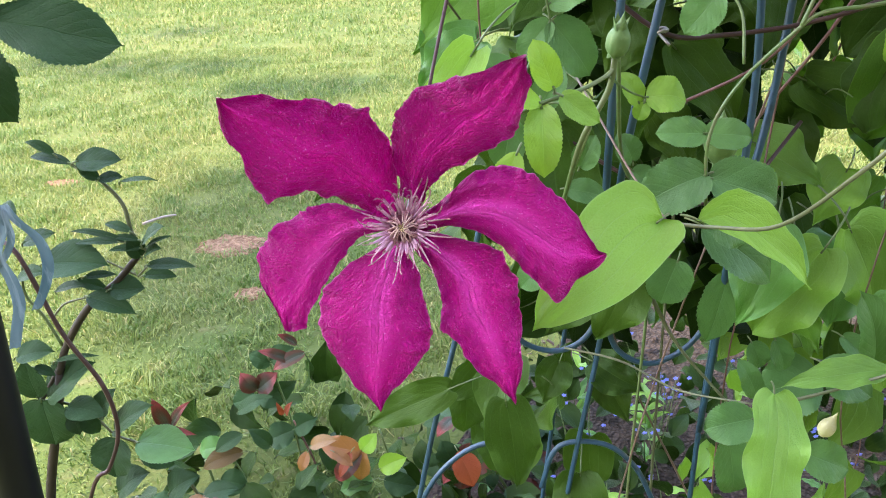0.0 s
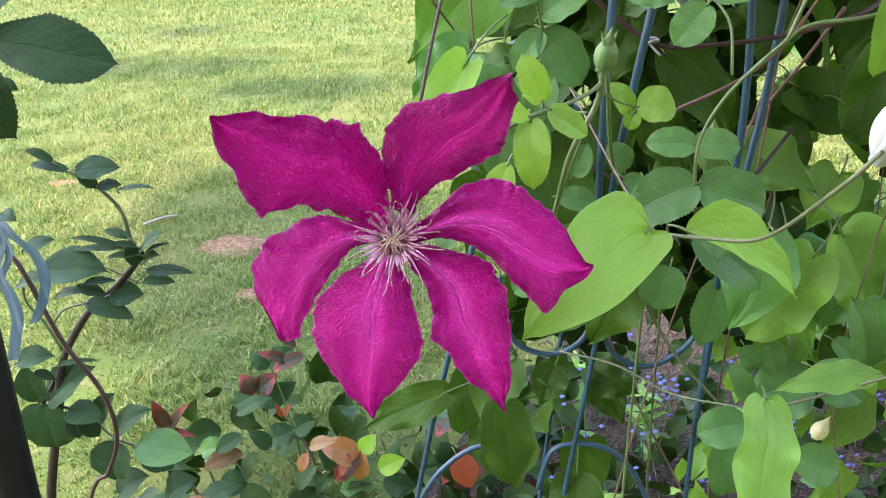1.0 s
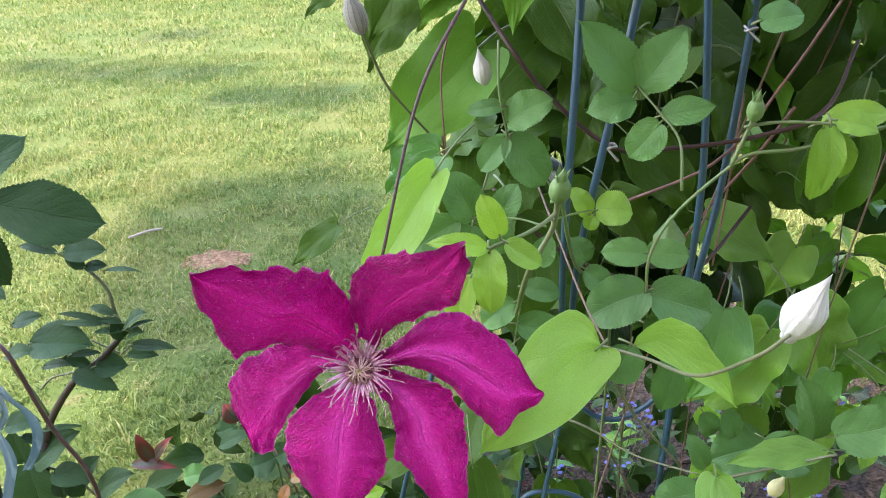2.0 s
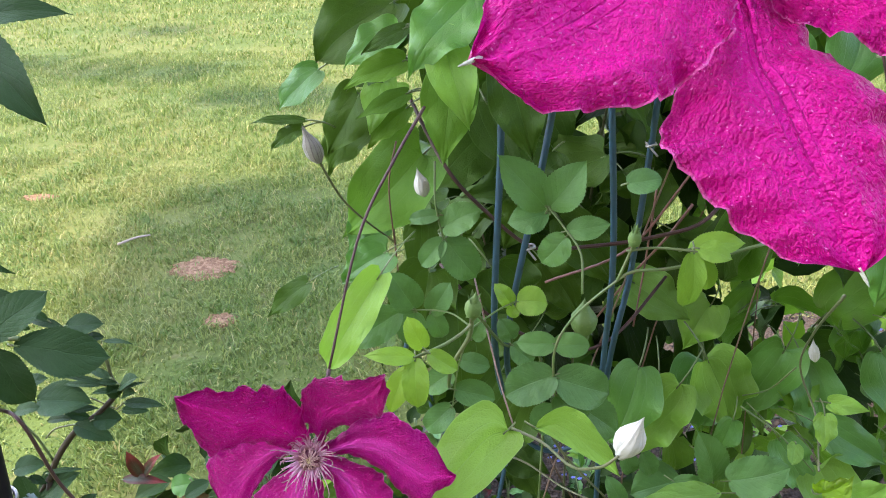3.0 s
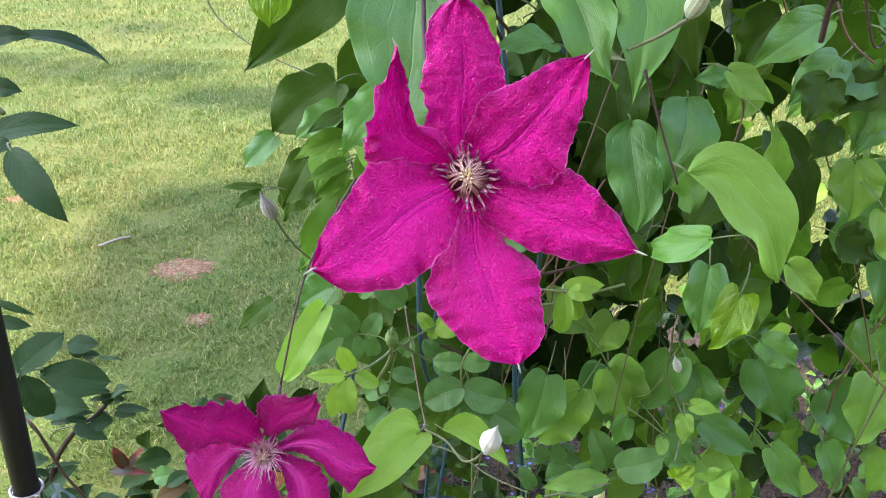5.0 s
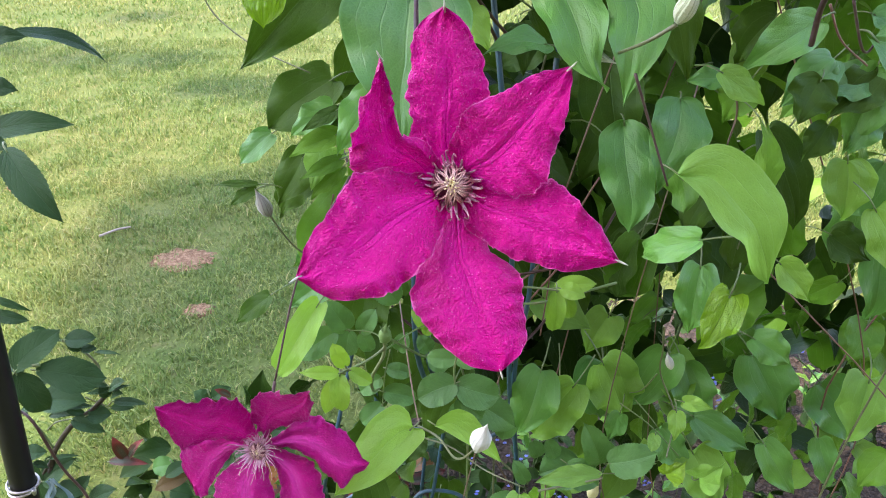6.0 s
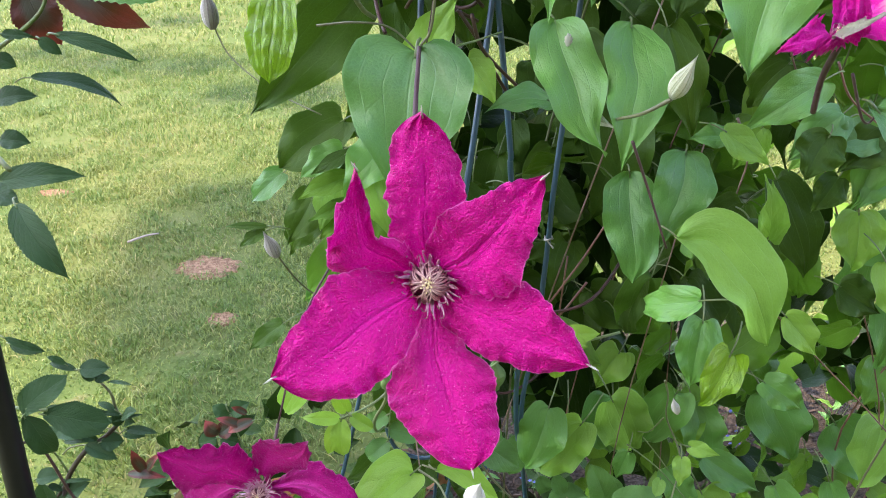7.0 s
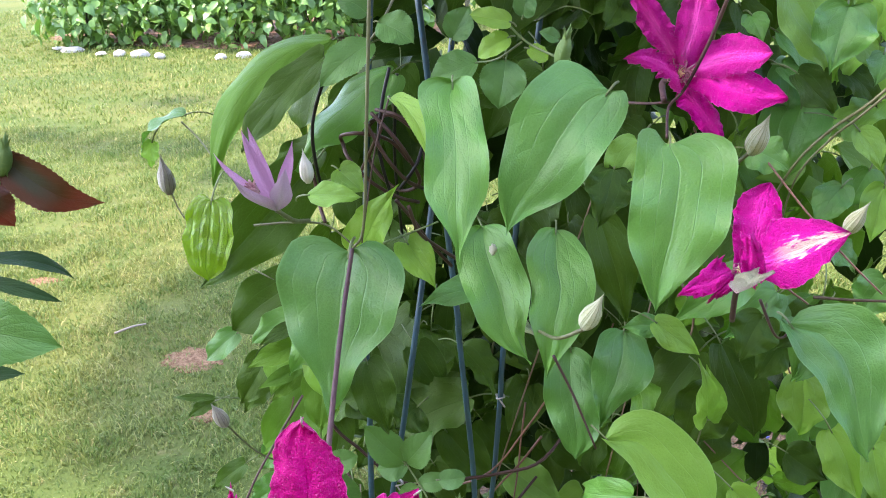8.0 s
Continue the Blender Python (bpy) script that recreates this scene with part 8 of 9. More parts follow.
leaf(low_rose, 'rose', (-0.053, 0.95, 0.16), (-0.102, 0.95, 0.143), 0.038, ROSE_DARK)
leaf(low_rose, 'rose', (-0.358, 1, 0.258), (-0.38, 1, 0.29), 0.032, ROSE_RED)
leaf(low_rose, 'rose', (-0.358, 1, 0.258), (-0.322, 1, 0.29), 0.035, ROSE_RED)
leaf(low_rose, 'rose', (-0.364, 1, 0.248), (-0.403, 1, 0.232), 0.036, ROSE_DARK)
leaf(low_rose, 'rose', (-0.355, 1, 0.248), (-0.321, 1, 0.234), 0.036, ROSE_DARK)
leaf(low_rose, 'rose', (-0.328, 1, 0.311), (-0.289, 1, 0.336), 0.035, ROSE_DARK)
leaf(low_rose, 'rose', (-0.329, 1, 0.306), (-0.361, 1, 0.326), 0.030, ROSE_DARK)
leaf(low_rose, 'rose', (-0.309, 1, 0.181), (-0.359, 1, 0.159), 0.046, ROSE_DARK)
leaf(low_rose, 'rose', (-0.309, 1, 0.181), (-0.27, 1, 0.203), 0.040, ROSE_DARK)
leaf(low_rose, 'rose', (-0.426, 1, 0.148), (-0.476, 1, 0.136), 0.041, ROSE)
leaf(low_rose, 'rose', (-0.448, 1, 0.077), (-0.402, 1, 0.064), 0.047, ROSE_DARK)
for i, pts in enumerate([[(-0.131, 0.93, -0.02), (-0.129, 0.915, 0.119), (-0.151, 0.9, 0.258)], [(-0.032, 0.98, -0.02), (-0.03, 0.965, 0.083), (-0.052, 0.95, 0.187)], [(-0.314, 1.03, -0.02), (-0.312, 1.015, 0.156), (-0.334, 1, 0.331)], [(-0.287, 1.03, -0.02), (-0.285, 1.015, 0.089), (-0.307, 1, 0.198)], [(-0.414, 1.03, -0.02), (-0.412, 1.015, 0.07), (-0.434, 1, 0.159)]]):
    stem(low_rose, "cane", pts, 2.2, (STEM_GREEN, STEM_RED)[i % 2])


# ---- forget-me-nots on the soil ----
def make_forget_me_nots():
    g = random.Random(44)
    for i in range(26):
        a, r = g.uniform(0, 6.28), math.sqrt(g.random())
        x, y = 0.75 + 0.75 * r * math.cos(a), 0.98 + 0.5 * r * math.sin(a)
        t = thing("forget_me_not", (x, y, 0), "small blue forget-me-not with hairy green leaves", "flower", "forget-me-nots")
        h = g.uniform(0.10, 0.24)
        for s in range(3):
            top = Vector((x + g.uniform(-0.05, 0.05), y + g.uniform(-0.05, 0.05), h * g.uniform(0.8, 1.1)))
            stem(t, "stalk", [(x, y, -0.01), ((x + top.x) / 2 + 0.01, (y + top.y) / 2, h * 0.55), tuple(top)], 1.0, STEM_GREEN, sides=5)
            for k in range(4):
                c = top + Vector((g.uniform(-0.02, 0.02), g.uniform(-0.02, 0.02), g.uniform(-0.015, 0.008)))
                v, f = [c + Vector((0, -0.001, 0.001))], []
                for j in range(10):
                    b = 2 * math.pi * j / 10
                    rr = 0.0048 if j % 2 else 0.0034
                    v.append(c + Vector((rr * math.cos(b), -0.3 * rr * math.sin(b), rr * math.sin(b))))
                f = [(0, 1 + j, 1 + (j + 1) % 10) for j in range(10)]
                place(new("blossom", mesh_of("blossom", v, f, [BLUE])), t)
        for k in range(7):
            b = Vector((x, y, g.uniform(0.01, h * 0.8)))
            d = Vector((g.gauss(0, 1), g.gauss(0, 1), g.uniform(0.1, 0.6))).normalized()
            leaf(t, "lance", b, b + d * g.uniform(0.03, 0.055), 0.014, CLEMATIS if k % 2 else CLEMATIS_LIGHT, face=(0, -0.3, 1), stalk=0.0)


make_forget_me_nots()


def low_cover(g):
    a, r = g.uniform(0, 6.28), math.sqrt(g.random())
    return Vector((0.75 + 0.9 * r * math.cos(a), 0.95 + 0.6 * r * math.sin(a), g.uniform(0.03, 0.2)))


def low_weeds(g):
    a, r = g.uniform(0, 6.28), math.sqrt(g.random())
    return Vector((-0.12 + 0.48 * r * math.cos(a), 1.02 + 0.26 * r * math.sin(a), 0.02 + 0.2 * g.random() ** 1.6))


joined_leaves(None, "low_weeds", 130, ("lance", "lance", "ovate"), (0.04, 0.09), low_weeds, FILL_SHADED, 402, face=(0, -0.3, 0.9), hang=0.0, label="low green weeds at the edge of the bed, darkened for shade")
joined_leaves(None, "ground_cover", 900, ("ovate", "lance", "rose"), (0.03, 0.06), low_cover, FILL_SHADED, 401, face=(0, -0.2, 0.9), hang=0.0, label="low green leaves covering the soil under the vine")


# ---- flowers ----
def flower_frame(out):
    out = Vector(out).normalized()
    up = (Vector((0, 0, 1)) - out * out.z).normalized()
    return up.cross(out), up, out


def flower(at, out, label, group="magenta clematis flowers"):
    t = thing("clematis_flower", at, label, "flower", group)
    return t, Vector(at), *flower_frame(out)


f, c, rt, up, out = flower((-0.009, 0.262, 0.852), (0, -0.90, 0.43), "wide open magenta clematis with six ruffled petals and pale stamens")
petal(f, c, rt, up, out, (-0.065, 0.232, 0.914), (4.0, 5.5, 7.7, 10.3, 14.0, 15.9, 21.5, 18.3, 12.3, 9.2, 3.9), (5.3, 8.0, 11.7, 15.8, 19.5, 21.7, 21.9, 18.7, 12.6, 8.8, 3.3), PETAL_OLD_SHADED, sway=(-1.5, -3.0, -4.7, -6.5, -6.4, -6.8, -0.5, -0.5, -0.4, 0.5, 0.7), lift=0.004, cup=-0.06, seed=1, ruffle=1.4)
petal(f, c, rt, up, out, (0.037, 0.233, 0.923), (5.1, 7.9, 11.8, 14.8, 17.7, 18.9, 19.7, 15.6, 12.0, 7.9, 4.5), (3.3, 4.2, 5.6, 7.5, 10.1, 12.8, 14.7, 13.9, 11.8, 8.3, 4.9), PETAL_OLD_SHADED, sway=(2.1, 4.3, 7.1, 8.5, 8.9, 7.1, 5.9, 2.0, 0.2, -0.4, -0.4), lift=-0.003, cup=0.1, seed=2, ruffle=1.2)
petal(f, c, rt, up, out, (0.069, 0.262, 0.839), (4.6, 6.6, 10.5, 15.2, 18.2, 20.2, 20.7, 19.7, 18.1, 9.5, 3.2), (2.8, 3.0, 4.1, 6.8, 9.2, 12.2, 15.8, 18.1, 19.7, 10.1, 5.0), PETAL_BARRED, sway=(2.1, 4.2, 7.5, 9.8, 10.5, 9.3, 5.7, 1.9, -1.8, -0.7, -2.0), lift=0.006, cup=-0.05, seed=3, ruffle=1.2)
petal(f, c, rt, up, out, (0.033, 0.238, 0.786), (5.4, 8.6, 12.5, 16.7, 19.1, 20.4, 16.8, 14.2, 9.9, 7.2, 2.2), (3.8, 5.3, 6.7, 9.3, 11.8, 15.7, 12.2, 10.8, 7.9, 5.3, 1.8), PETAL_BARRED, sway=(1.8, 3.9, 6.7, 8.7, 8.5, 5.4, 5.4, 3.9, 2.3, 2.2, 0.4), lift=0.0, cup=0.08, seed=4, ruffle=1.2)
petal(f, c, rt, up, out, (-0.022, 0.243, 0.779), (3.6, 5.6, 12.4, 15.2, 18.7, 21.3, 20.0, 16.6, 11.7, 6.3, 2.5), (4.6, 8.3, 16.0, 19.6, 23.8, 25.5, 23.7, 20.1, 14.8, 8.7, 3.9), PETAL_BARRED, sway=(-1.2, -3.2, -4.2, -5.2, -6.0, -4.9, -4.3, -4.1, -3.6, -2.8, -1.6), lift=0.005, cup=-0.08, seed=5, ruffle=0.9)
petal(f, c, rt, up, out, (-0.061, 0.26, 0.807), (2.4, 2.2, 3.2, 4.0, 6.1, 7.7, 9.9, 10.8, 12.2, 13.4, 9.4), (5.9, 9.3, 13.7, 15.9, 18.4, 19.7, 22.1, 21.7, 22.2, 21.5, 16.3), PETAL_BARRED, sway=(-4.2, -8.3, -12.2, -13.9, -14.4, -14.0, -14.2, -12.7, -11.6, -9.4, -8.0), lift=0.001, cup=0.05, seed=6, ruffle=1.1)
stamens(f, c, rt, up, out, [(38, 0.0225, 0.25, 0.36, 0.003), (36, 0.018, 0.5, 0.5, 0.003)], 11)
stamen_dome(f, c, rt, up, out, 0.0066, 40, 12)
boss(f, c, out, 0.0019, STIGMA, lift=0.0112)
stem(f, "stalk", [(-0.006, 0.31, 0.875), (-0.008, 0.294, 0.86), (-0.009, 0.266, 0.852)], 1.3, STEM_PURPLE, taper=1.0)

f, c, rt, up, out = flower((0.133, 0.096, 1.129), (0, -0.916, 0.40), "fresh magenta clematis with six pointed petals, stamens still curled in")
petal(f, c, rt, up, out, (0.131, 0.103, 1.193), (5.2, 9.4, 12.1, 13.2, 11.8, 14.6, 14.4, 13.1, 11.7, 10.0, 6.0), (4.8, 8.6, 10.9, 11.8, 10.8, 14.3, 14.4, 13.0, 11.0, 9.2, 5.4), PETAL, sway=(0.4, 0.8, 1.4, 1.6, 1.3, 0.4, -0.0, 0.1, 0.8, 1.0, 0.6), lift=0.003, cup=-0.02, ruffle=1.1, spike=3.0, layer=-0.001, seed=21)
petal(f, c, rt, up, out, (0.175, 0.092, 1.175), (5.2, 8.8, 11.3, 15.3, 17.9, 17.1, 13.8, 11.3, 9.2, 6.6, 3.1), (5.5, 9.2, 11.7, 17.3, 20.2, 19.3, 15.6, 12.8, 10.3, 7.3, 3.6), PETAL, sway=(-0.3, -0.5, -0.4, -2.3, -2.6, -2.5, -2.1, -1.8, -1.3, -0.9, -0.6), lift=0.002, cup=0.2, ruffle=1.3, spike=3.0, layer=0.005, seed=22)
petal(f, c, rt, up, out, (0.192, 0.067, 1.112), (4.9, 8.8, 10.9, 12.0, 13.7, 15.6, 14.6, 12.8, 9.9, 6.6, 2.7), (5.1, 9.2, 12.1, 13.0, 14.2, 15.5, 14.2, 12.8, 10.1, 6.8, 2.9), PETAL, sway=(-0.2, -0.4, -1.4, -1.2, -0.6, 0.1, 0.5, -0.0, -0.2, -0.2, -0.2), lift=0.003, cup=0.06, ruffle=1.3, spike=3.5, layer=0.0015, seed=23)
petal(f, c, rt, up, out, (0.15, 0.049, 1.078), (4.8, 8.5, 10.6, 11.1, 11.5, 18.8, 19.3, 16.6, 14.9, 12.6, 8.5), (5.2, 9.5, 12.4, 13.9, 15.3, 21.9, 21.9, 18.8, 16.2, 13.3, 8.8), PETAL, sway=(-0.6, -1.1, -2.0, -3.2, -4.4, -3.6, -3.1, -2.6, -1.5, -0.8, -0.4), lift=0.003, cup=-0.06, ruffle=1.1, spike=3.0, layer=-0.003, seed=24)
petal(f, c, rt, up, out, (0.079, 0.055, 1.112), (5.2, 9.1, 11.5, 15.0, 18.2, 20.2, 19.9, 18.0, 15.4, 12.3, 7.1), (4.8, 8.9, 11.5, 15.3, 18.6, 20.3, 18.5, 16.0, 13.3, 10.5, 5.4), PETAL, sway=(0.4, 0.1, 0.1, -0.4, -0.5, -0.1, 1.6, 2.3, 2.4, 2.1, 2.0), lift=0.004, cup=0.14, ruffle=1.2, spike=3.5, layer=0.005, seed=25)
petal(f, c, rt, up, out, (0.11, 0.08, 1.182), (5.8, 9.1, 11.8, 13.0, 17.8, 16.2, 14.0, 12.9, 9.2, 5.6, 2.4), (3.6, 5.3, 6.6, 7.0, 9.3, 5.7, 4.5, 5.2, 4.0, 2.4, 1.0), PETAL, sway=(2.6, 4.5, 6.0, 6.9, 9.9, 12.2, 11.1, 8.9, 6.1, 3.7, 1.6), lift=0.002, cup=0.3, ruffle=1.5, spike=3.0, layer=-0.001, seed=26)
stamens(f, c, rt, up, out, [(22, 0.0125, 0.45, 0.62, 0.0068), (18, 0.0135, 0.35, 0.9, 0.0062)], 31)
stamen_dome(f, c, rt, up, out, 0.0074, 60, 32, 0.0065)
boss(f, c, out, 0.0028, STIGMA, lift=0.0135)
stem(f, "stalk", [(0.109, 0.342, 1.158), (0.112, 0.27, 1.135), (0.12, 0.18, 1.118), (0.129, 0.125, 1.122), (0.133, 0.098, 1.129)], 1.5, STEM_PURPLE, taper=1.0)

f, c, rt, up, out = flower((0.327, 0.247, 1.184), (-0.1, -0.75, 0.65), "half open magenta clematis with a cream-streaked petal")
petal(f, c, rt, up, out, (0.342, 0.262, 1.23), (3.4, 4.4, 5.5, 7.1, 9.6, 11.6, 11.9, 12.1, 10.5, 7.5, 4.3), (3.3, 4.2, 5.2, 6.6, 9.2, 11.6, 11.5, 11.3, 9.5, 6.8, 3.9), PETAL_PINK, sway=(0.1, 0.2, 0.4, 0.6, 0.4, 0.0, 0.5, 0.9, 1.2, 0.8, 0.5), lift=0.006, cup=0.25, seed=41)
petal(f, c, rt, up, out, (0.37, 0.225, 1.217), (4.2, 5.8, 8.0, 11.5, 15.3, 18.0, 16.6, 14.5, 11.1, 8.1, 4.2), (3.7, 5.0, 6.9, 11.3, 15.6, 18.0, 16.8, 14.2, 10.6, 7.5, 3.9), PETAL_WHITE, sway=(0.5, 1.0, 1.3, 0.3, -0.4, -0.1, -0.2, 0.3, 0.6, 0.7, 0.4), lift=0.010, cup=0.15, seed=42)
petal(f, c, rt, up, out, (0.292, 0.225, 1.184), (5.2, 5.7, 6.4, 7.0, 7.4, 7.4, 7.0, 5.9, 4.9, 3.6, 1.7), (6.9, 7.4, 7.9, 8.4, 8.6, 7.9, 7.0, 5.8, 4.6, 3.1, 1.5), PETAL_PINK, sway=(-2.0, -1.9, -1.8, -1.7, -1.4, -0.7, -0.1, 0.1, 0.4, 0.5, 0.2), lift=0.006, cup=0.3, seed=43, ruffle=1.6)
petal(f, c, rt, up, out, (0.306, 0.225, 1.18), (2.7, 2.9, 3.1, 3.4, 3.8, 3.5, 3.2, 2.8, 2.1, 1.4, 0.7), (2.4, 2.2, 2.1, 2.1, 2.4, 2.3, 2.3, 2.0, 1.5, 1.0, 0.6), PETAL_PINK, sway=(0.4, 0.7, 1.2, 1.5, 1.6, 1.3, 1.1, 0.9, 0.7, 0.4, 0.2), lift=0.008, cup=0.3, seed=44, ruffle=1.6)
petal(f, c, rt, up, out, (0.322, 0.225, 1.219), (2.6, 2.7, 2.9, 3.1, 4.0, 4.9, 5.6, 5.7, 5.2, 4.1, 2.9), (2.6, 2.7, 2.8, 3.0, 4.2, 5.5, 6.4, 6.0, 5.3, 3.9, 2.3), PETAL_PINK, sway=(0.0, 0.0, 0.1, 0.1, -0.3, -0.7, -0.9, -0.4, -0.1, 0.2, 0.6), lift=0.012, cup=0.3, seed=45, ruffle=1.6)
petal(f, c, rt, up, out, (0.33, 0.205, 1.206), (1.9, 1.3, 0.6, 0.4, 0.4, 2.4, 4.4, 6.4, 3.7, 3.9, 5.9), (2.9, 3.2, 3.6, 4.0, 5.3, 7.4, 9.5, 11.5, 10.5, 10.9, 12.3), GREEN_BACK, sway=(-1.1, -2.3, -3.6, -4.9, -5.8, -5.8, -5.9, -5.9, -7.9, -8.2, -7.5), lift=0.003, cup=0.15, seed=46, ruffle=0.3)
stamens(f, c, rt, up, out, [(16, 0.0085, 1.0, 0.8, 0.003), (12, 0.007, 1.5, 0.95, 0.003)], 51)
boss(f, c, out, 0.0026, STIGMA)
stem(f, "stalk", [(0.345, 0.30, 1.13), (0.34, 0.285, 1.155), (0.331, 0.25, 1.182)], 1.8, STEM_PURPLE, taper=1.0)

f, c, rt, up, out = flower((0.303, 0.310, 1.274), (-0.25, -0.8, 0.5), "open magenta clematis with long narrow wavy petals")
petal(f, c, rt, up, out, (0.27, 0.3, 1.324), (3.3, 5.9, 7.4, 8.2, 5.5, 6.9, 7.0, 6.8, 5.4, 3.4, 1.6), (3.7, 6.7, 8.7, 9.3, 6.6, 7.5, 7.6, 7.4, 6.0, 3.7, 1.7), PETAL_PALE, sway=(-0.5, -0.9, -1.4, -1.4, -1.4, -0.7, -0.6, -0.7, -0.6, -0.4, -0.2), lift=0.004, cup=0.2, seed=61, ruffle=1.4)
petal(f, c, rt, up, out, (0.309, 0.3, 1.333), (3.6, 6.5, 8.1, 8.6, 8.6, 9.0, 9.2, 8.7, 7.2, 5.3, 2.4), (3.4, 6.1, 8.0, 8.9, 9.6, 10.1, 10.5, 9.9, 8.0, 6.1, 2.7), PETAL_PALE, sway=(0.2, 0.4, 0.2, -0.4, -1.3, -1.4, -1.5, -1.4, -1.0, -0.9, -0.4), lift=0.008, cup=0.2, seed=62)
petal(f, c, rt, up, out, (0.339, 0.275, 1.293), (4.1, 6.5, 8.4, 9.6, 10.8, 11.8, 12.7, 11.6, 10.6, 8.8, 5.7), (3.9, 6.1, 7.7, 8.3, 9.3, 10.1, 10.9, 10.3, 9.8, 8.9, 6.0), PETAL_PALE, sway=(0.2, 0.5, 0.8, 1.5, 1.8, 2.0, 2.1, 1.5, 0.9, -0.1, -0.4), lift=0.004, cup=0.15, seed=63)
petal(f, c, rt, up, out, (0.348, 0.27, 1.271), (3.9, 6.5, 8.3, 8.8, 10.4, 11.4, 11.4, 10.4, 8.4, 6.0, 3.0), (3.7, 6.1, 7.8, 8.7, 10.7, 12.5, 13.3, 12.4, 10.4, 7.2, 3.7), PETAL_PINK, sway=(0.2, 0.4, 0.5, 0.2, -0.4, -1.3, -2.2, -2.3, -2.3, -1.4, -0.8), lift=0.008, cup=0.05, seed=64)
petal(f, c, rt, up, out, (0.326, 0.3, 1.24), (3.4, 6.2, 7.9, 8.6, 6.0, 6.5, 6.9, 6.4, 5.4, 3.6, 1.7), (3.6, 6.4, 8.2, 8.9, 6.3, 6.6, 6.7, 6.3, 5.1, 3.3, 1.6), PETAL_PINK, sway=(-0.2, -0.3, -0.5, -0.4, -0.4, -0.1, 0.3, 0.1, 0.4, 0.4, 0.2), lift=0.002, cup=0.1, seed=65)
petal(f, c, rt, up, out, (0.267, 0.28, 1.291), (4.0, 7.1, 9.4, 10.2, 7.0, 6.9, 6.8, 6.0, 4.8, 3.5, 1.6), (3.1, 5.5, 6.7, 7.3, 4.9, 5.6, 6.2, 6.0, 5.0, 3.7, 1.7), PETAL_PALE, sway=(1.0, 1.9, 3.0, 3.3, 2.5, 1.6, 0.7, 0.0, -0.2, -0.2, -0.1), lift=0.006, cup=0.2, seed=66, ruffle=1.3)
stamens(f, c, rt, up, out, [(18, 0.012, 0.6, 0.6, 0.003), (14, 0.008, 1.2, 0.9, 0.003)], 71)
boss(f, c, out, 0.0026, STIGMA)
stem(f, "stalk", [(0.295, 0.31, 1.262), (0.298, 0.33, 1.268), (0.303, 0.313, 1.275)], 1.8, STEM_PURPLE, taper=1.0)


# ---- the opening mauve flower ----
mauve = thing("opening_clematis", (0.074, 0.3, 1.201), "half opened mauve clematis with narrow grey-backed petals", "flower")
foot = Vector((0.074, 0.3, 1.201))
for q, w, skin in [((0.05, 0.27, 1.244), 0.010, MAUVE), ((0.058, 0.3, 1.25), 0.010, MAUVE), ((0.056, 0.32, 1.246), 0.010, MAUVE), ((0.088, 0.3, 1.243), 0.011, MAUVE), ((0.065, 0.255, 1.233), 0.013, MAUVE_BACK), ((0.093, 0.255, 1.239), 0.014, MAUVE_BACK)]:
    q = Vector(q)
    leaf(mauve, "lance", foot + (q - foot) * 0.02, q, w, skin, arch=-0.05, fold=0.45, wave=0.01, curl=-0.05, twist=0.0, face=(0.0, -0.35, 0.6) if skin is MAUVE else (0.0, 0.75, 0.5), stalk=0.0, name="petal")
boss(mauve, foot + Vector((-0.006, -0.012, 0.014)), Vector((-0.3, -0.6, 0.7)), 0.0042, ANTHER, "anthers")
stem(mauve, "stalk", [(0.08, 0.35, 1.175), (0.077, 0.325, 1.185), (0.074, 0.3, 1.201)], 1.5, STEM_OLIVE, taper=1.0)


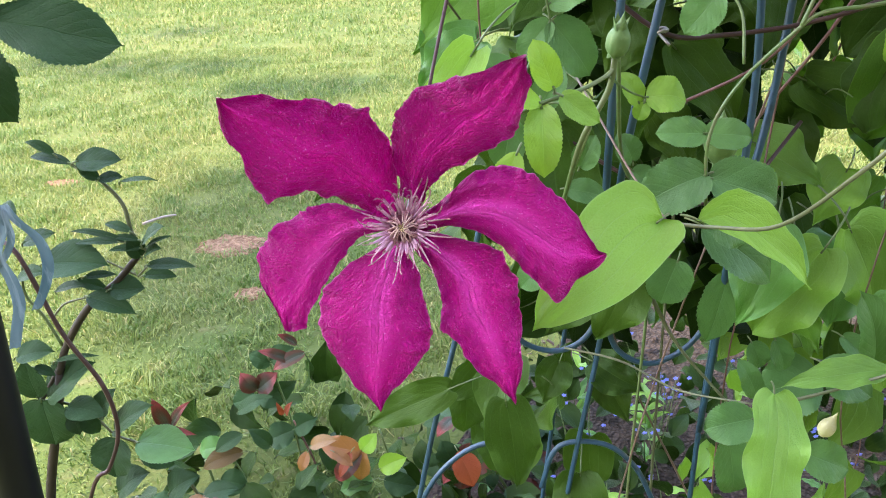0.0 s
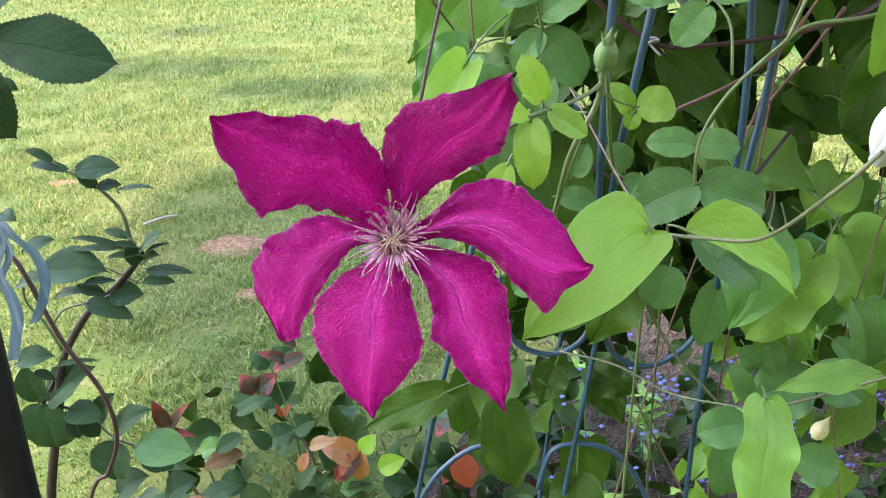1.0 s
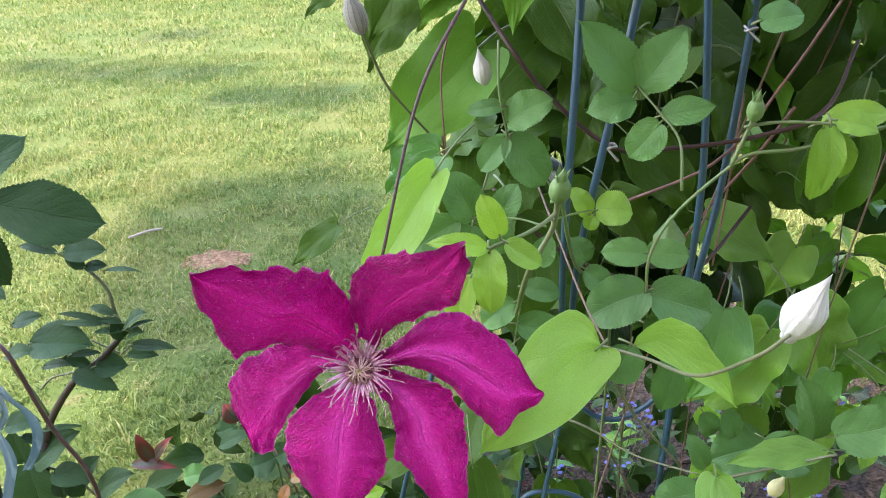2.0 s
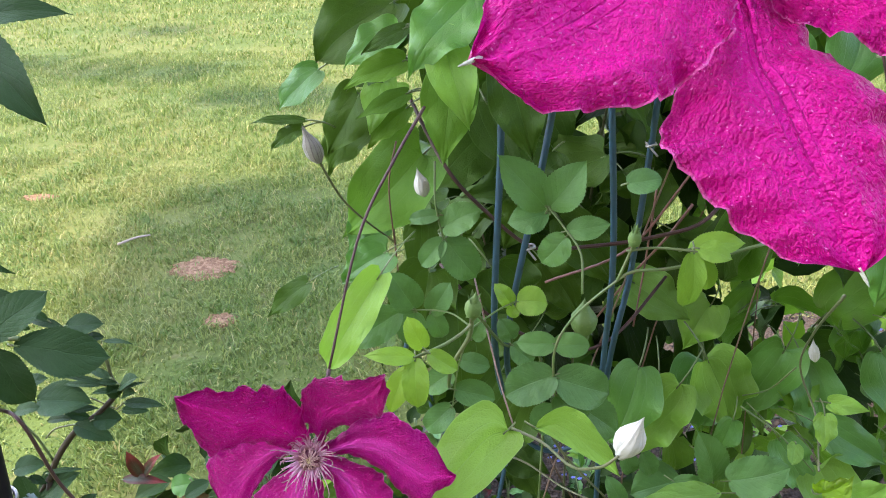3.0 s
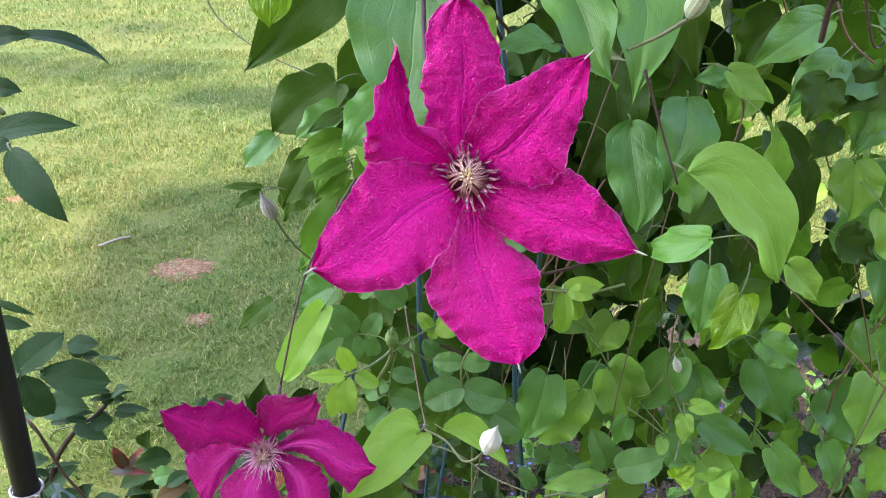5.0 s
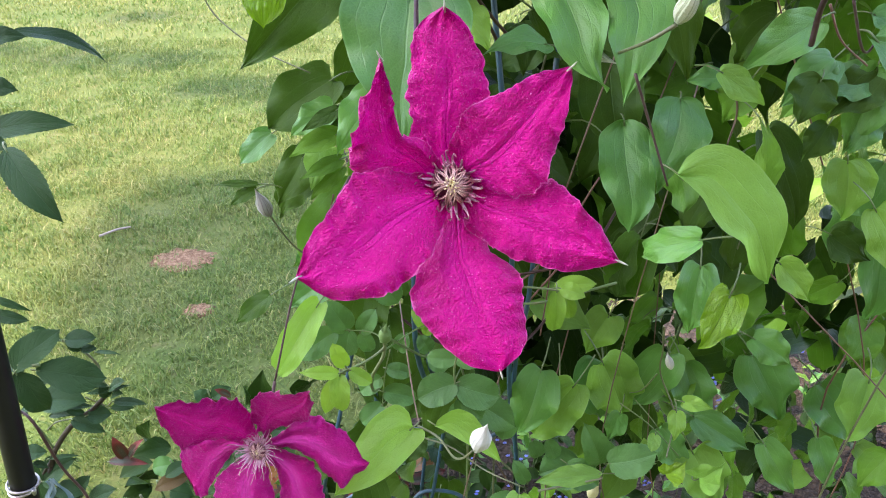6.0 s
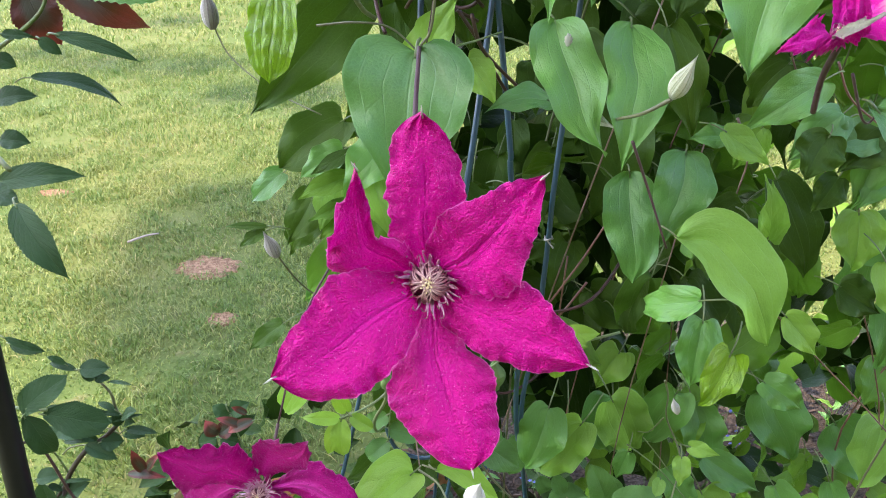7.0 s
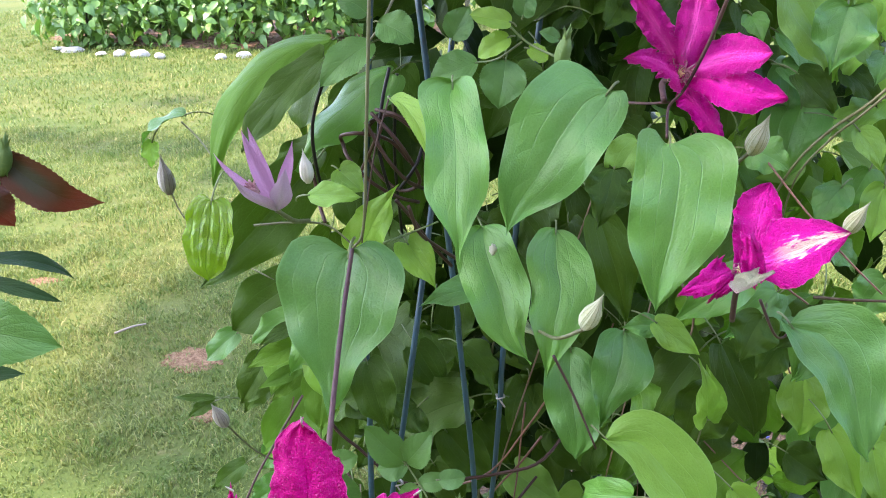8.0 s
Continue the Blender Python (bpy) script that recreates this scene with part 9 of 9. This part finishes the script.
# ---- buds on the vine ----
bud(vine, (-0.021, 0.412, 0.967), (-0.029, 0.405, 0.995), 6.4, BUD_PURPLE, "flower_bud", "grey-purple downy flower bud")
bud(vine, (0.146, 0.208, 0.899), (0.151, 0.198, 0.928), 7.2, BUD_WHITE, "flower_bud", "plump white downy flower bud", belly=0.45)
bud(vine, (0.045, 0.44, 0.931), (0.04, 0.435, 0.954), 5.6, BUD_WHITE, "flower_bud", "white downy flower bud")
bud(vine, (0.163, 0.45, 0.806), (0.162, 0.45, 0.843), 11.5, BUD_ROSE, "flower_bud", "round yellow-green ribbed bud", ribs=7, belly=0.5)
bud(vine, (0.331, 0.426, 0.801), (0.322, 0.42, 0.825), 4.0, BUD_WHITE, "flower_bud", "small pale bud")
bud(vine, (0.2485, 0.240, 1.157), (0.256, 0.232, 1.181), 5.6, BUD_GREEN, "flower_bud", "silvery green ribbed flower bud")
bud(vine, (0.207, 0.318, 1.127), (0.229, 0.289, 1.122), 5.4, BUD_GREEN, "flower_bud", "grey-green bud half hidden by leaves")
bud(vine, (-0.095, 0.548, 1.125), (-0.098, 0.545, 1.165), 8.0, BUD_PURPLE, "flower_bud", "grey drooping bud")
bud(vine, (0.08, 0.36, 1.198), (0.078, 0.36, 1.222), 5.0, BUD_WHITE, "flower_bud", "small white downy bud")
bud(vine, (0.343, 0.30, 1.234), (0.346, 0.29, 1.259), 6.0, BUD_GREEN, "flower_bud", "silvery green flower bud")
bud(vine, (0.393, 0.28, 1.195), (0.397, 0.27, 1.217), 4.8, BUD_GREEN, "flower_bud", "silvery green flower bud")
bud(vine, (0.287, 0.52, 0.546), (0.298, 0.52, 0.568), 7.0, BUD_YELLOW, "flower_bud", "pale yellow bud")
stem(vine, "bud_stalk", [(0.248, 0.240, 1.156), (0.236, 0.25, 1.145), (0.228, 0.285, 1.13)], 1.2, STEM_OLIVE)
stem(vine, "bud_stalk", [(0.343, 0.30, 1.236), (0.335, 0.31, 1.22), (0.33, 0.33, 1.19)], 1.2, STEM_OLIVE)
stem(vine, "bud_stalk", [(0.393, 0.28, 1.197), (0.388, 0.30, 1.18), (0.38, 0.33, 1.17)], 1.1, STEM_OLIVE)


# ---- a white speck on one leaf ----
bm = bmesh.new()
bmesh.ops.create_icosphere(bm, subdivisions=3, radius=1.0)
for v in bm.verts:
    k = 1 + 0.5 * noise.noise(v.co * 2.3)
    v.co = Vector((v.co.x * 0.0022 * k, v.co.y * 0.0009, v.co.z * 0.0036 * k))
speck = part("white_speck", bm, BUD_WHITE, vine, "dried white speck on a leaf")
speck.location = Vector((0.201, 0.319, 1.168)) - vine.location
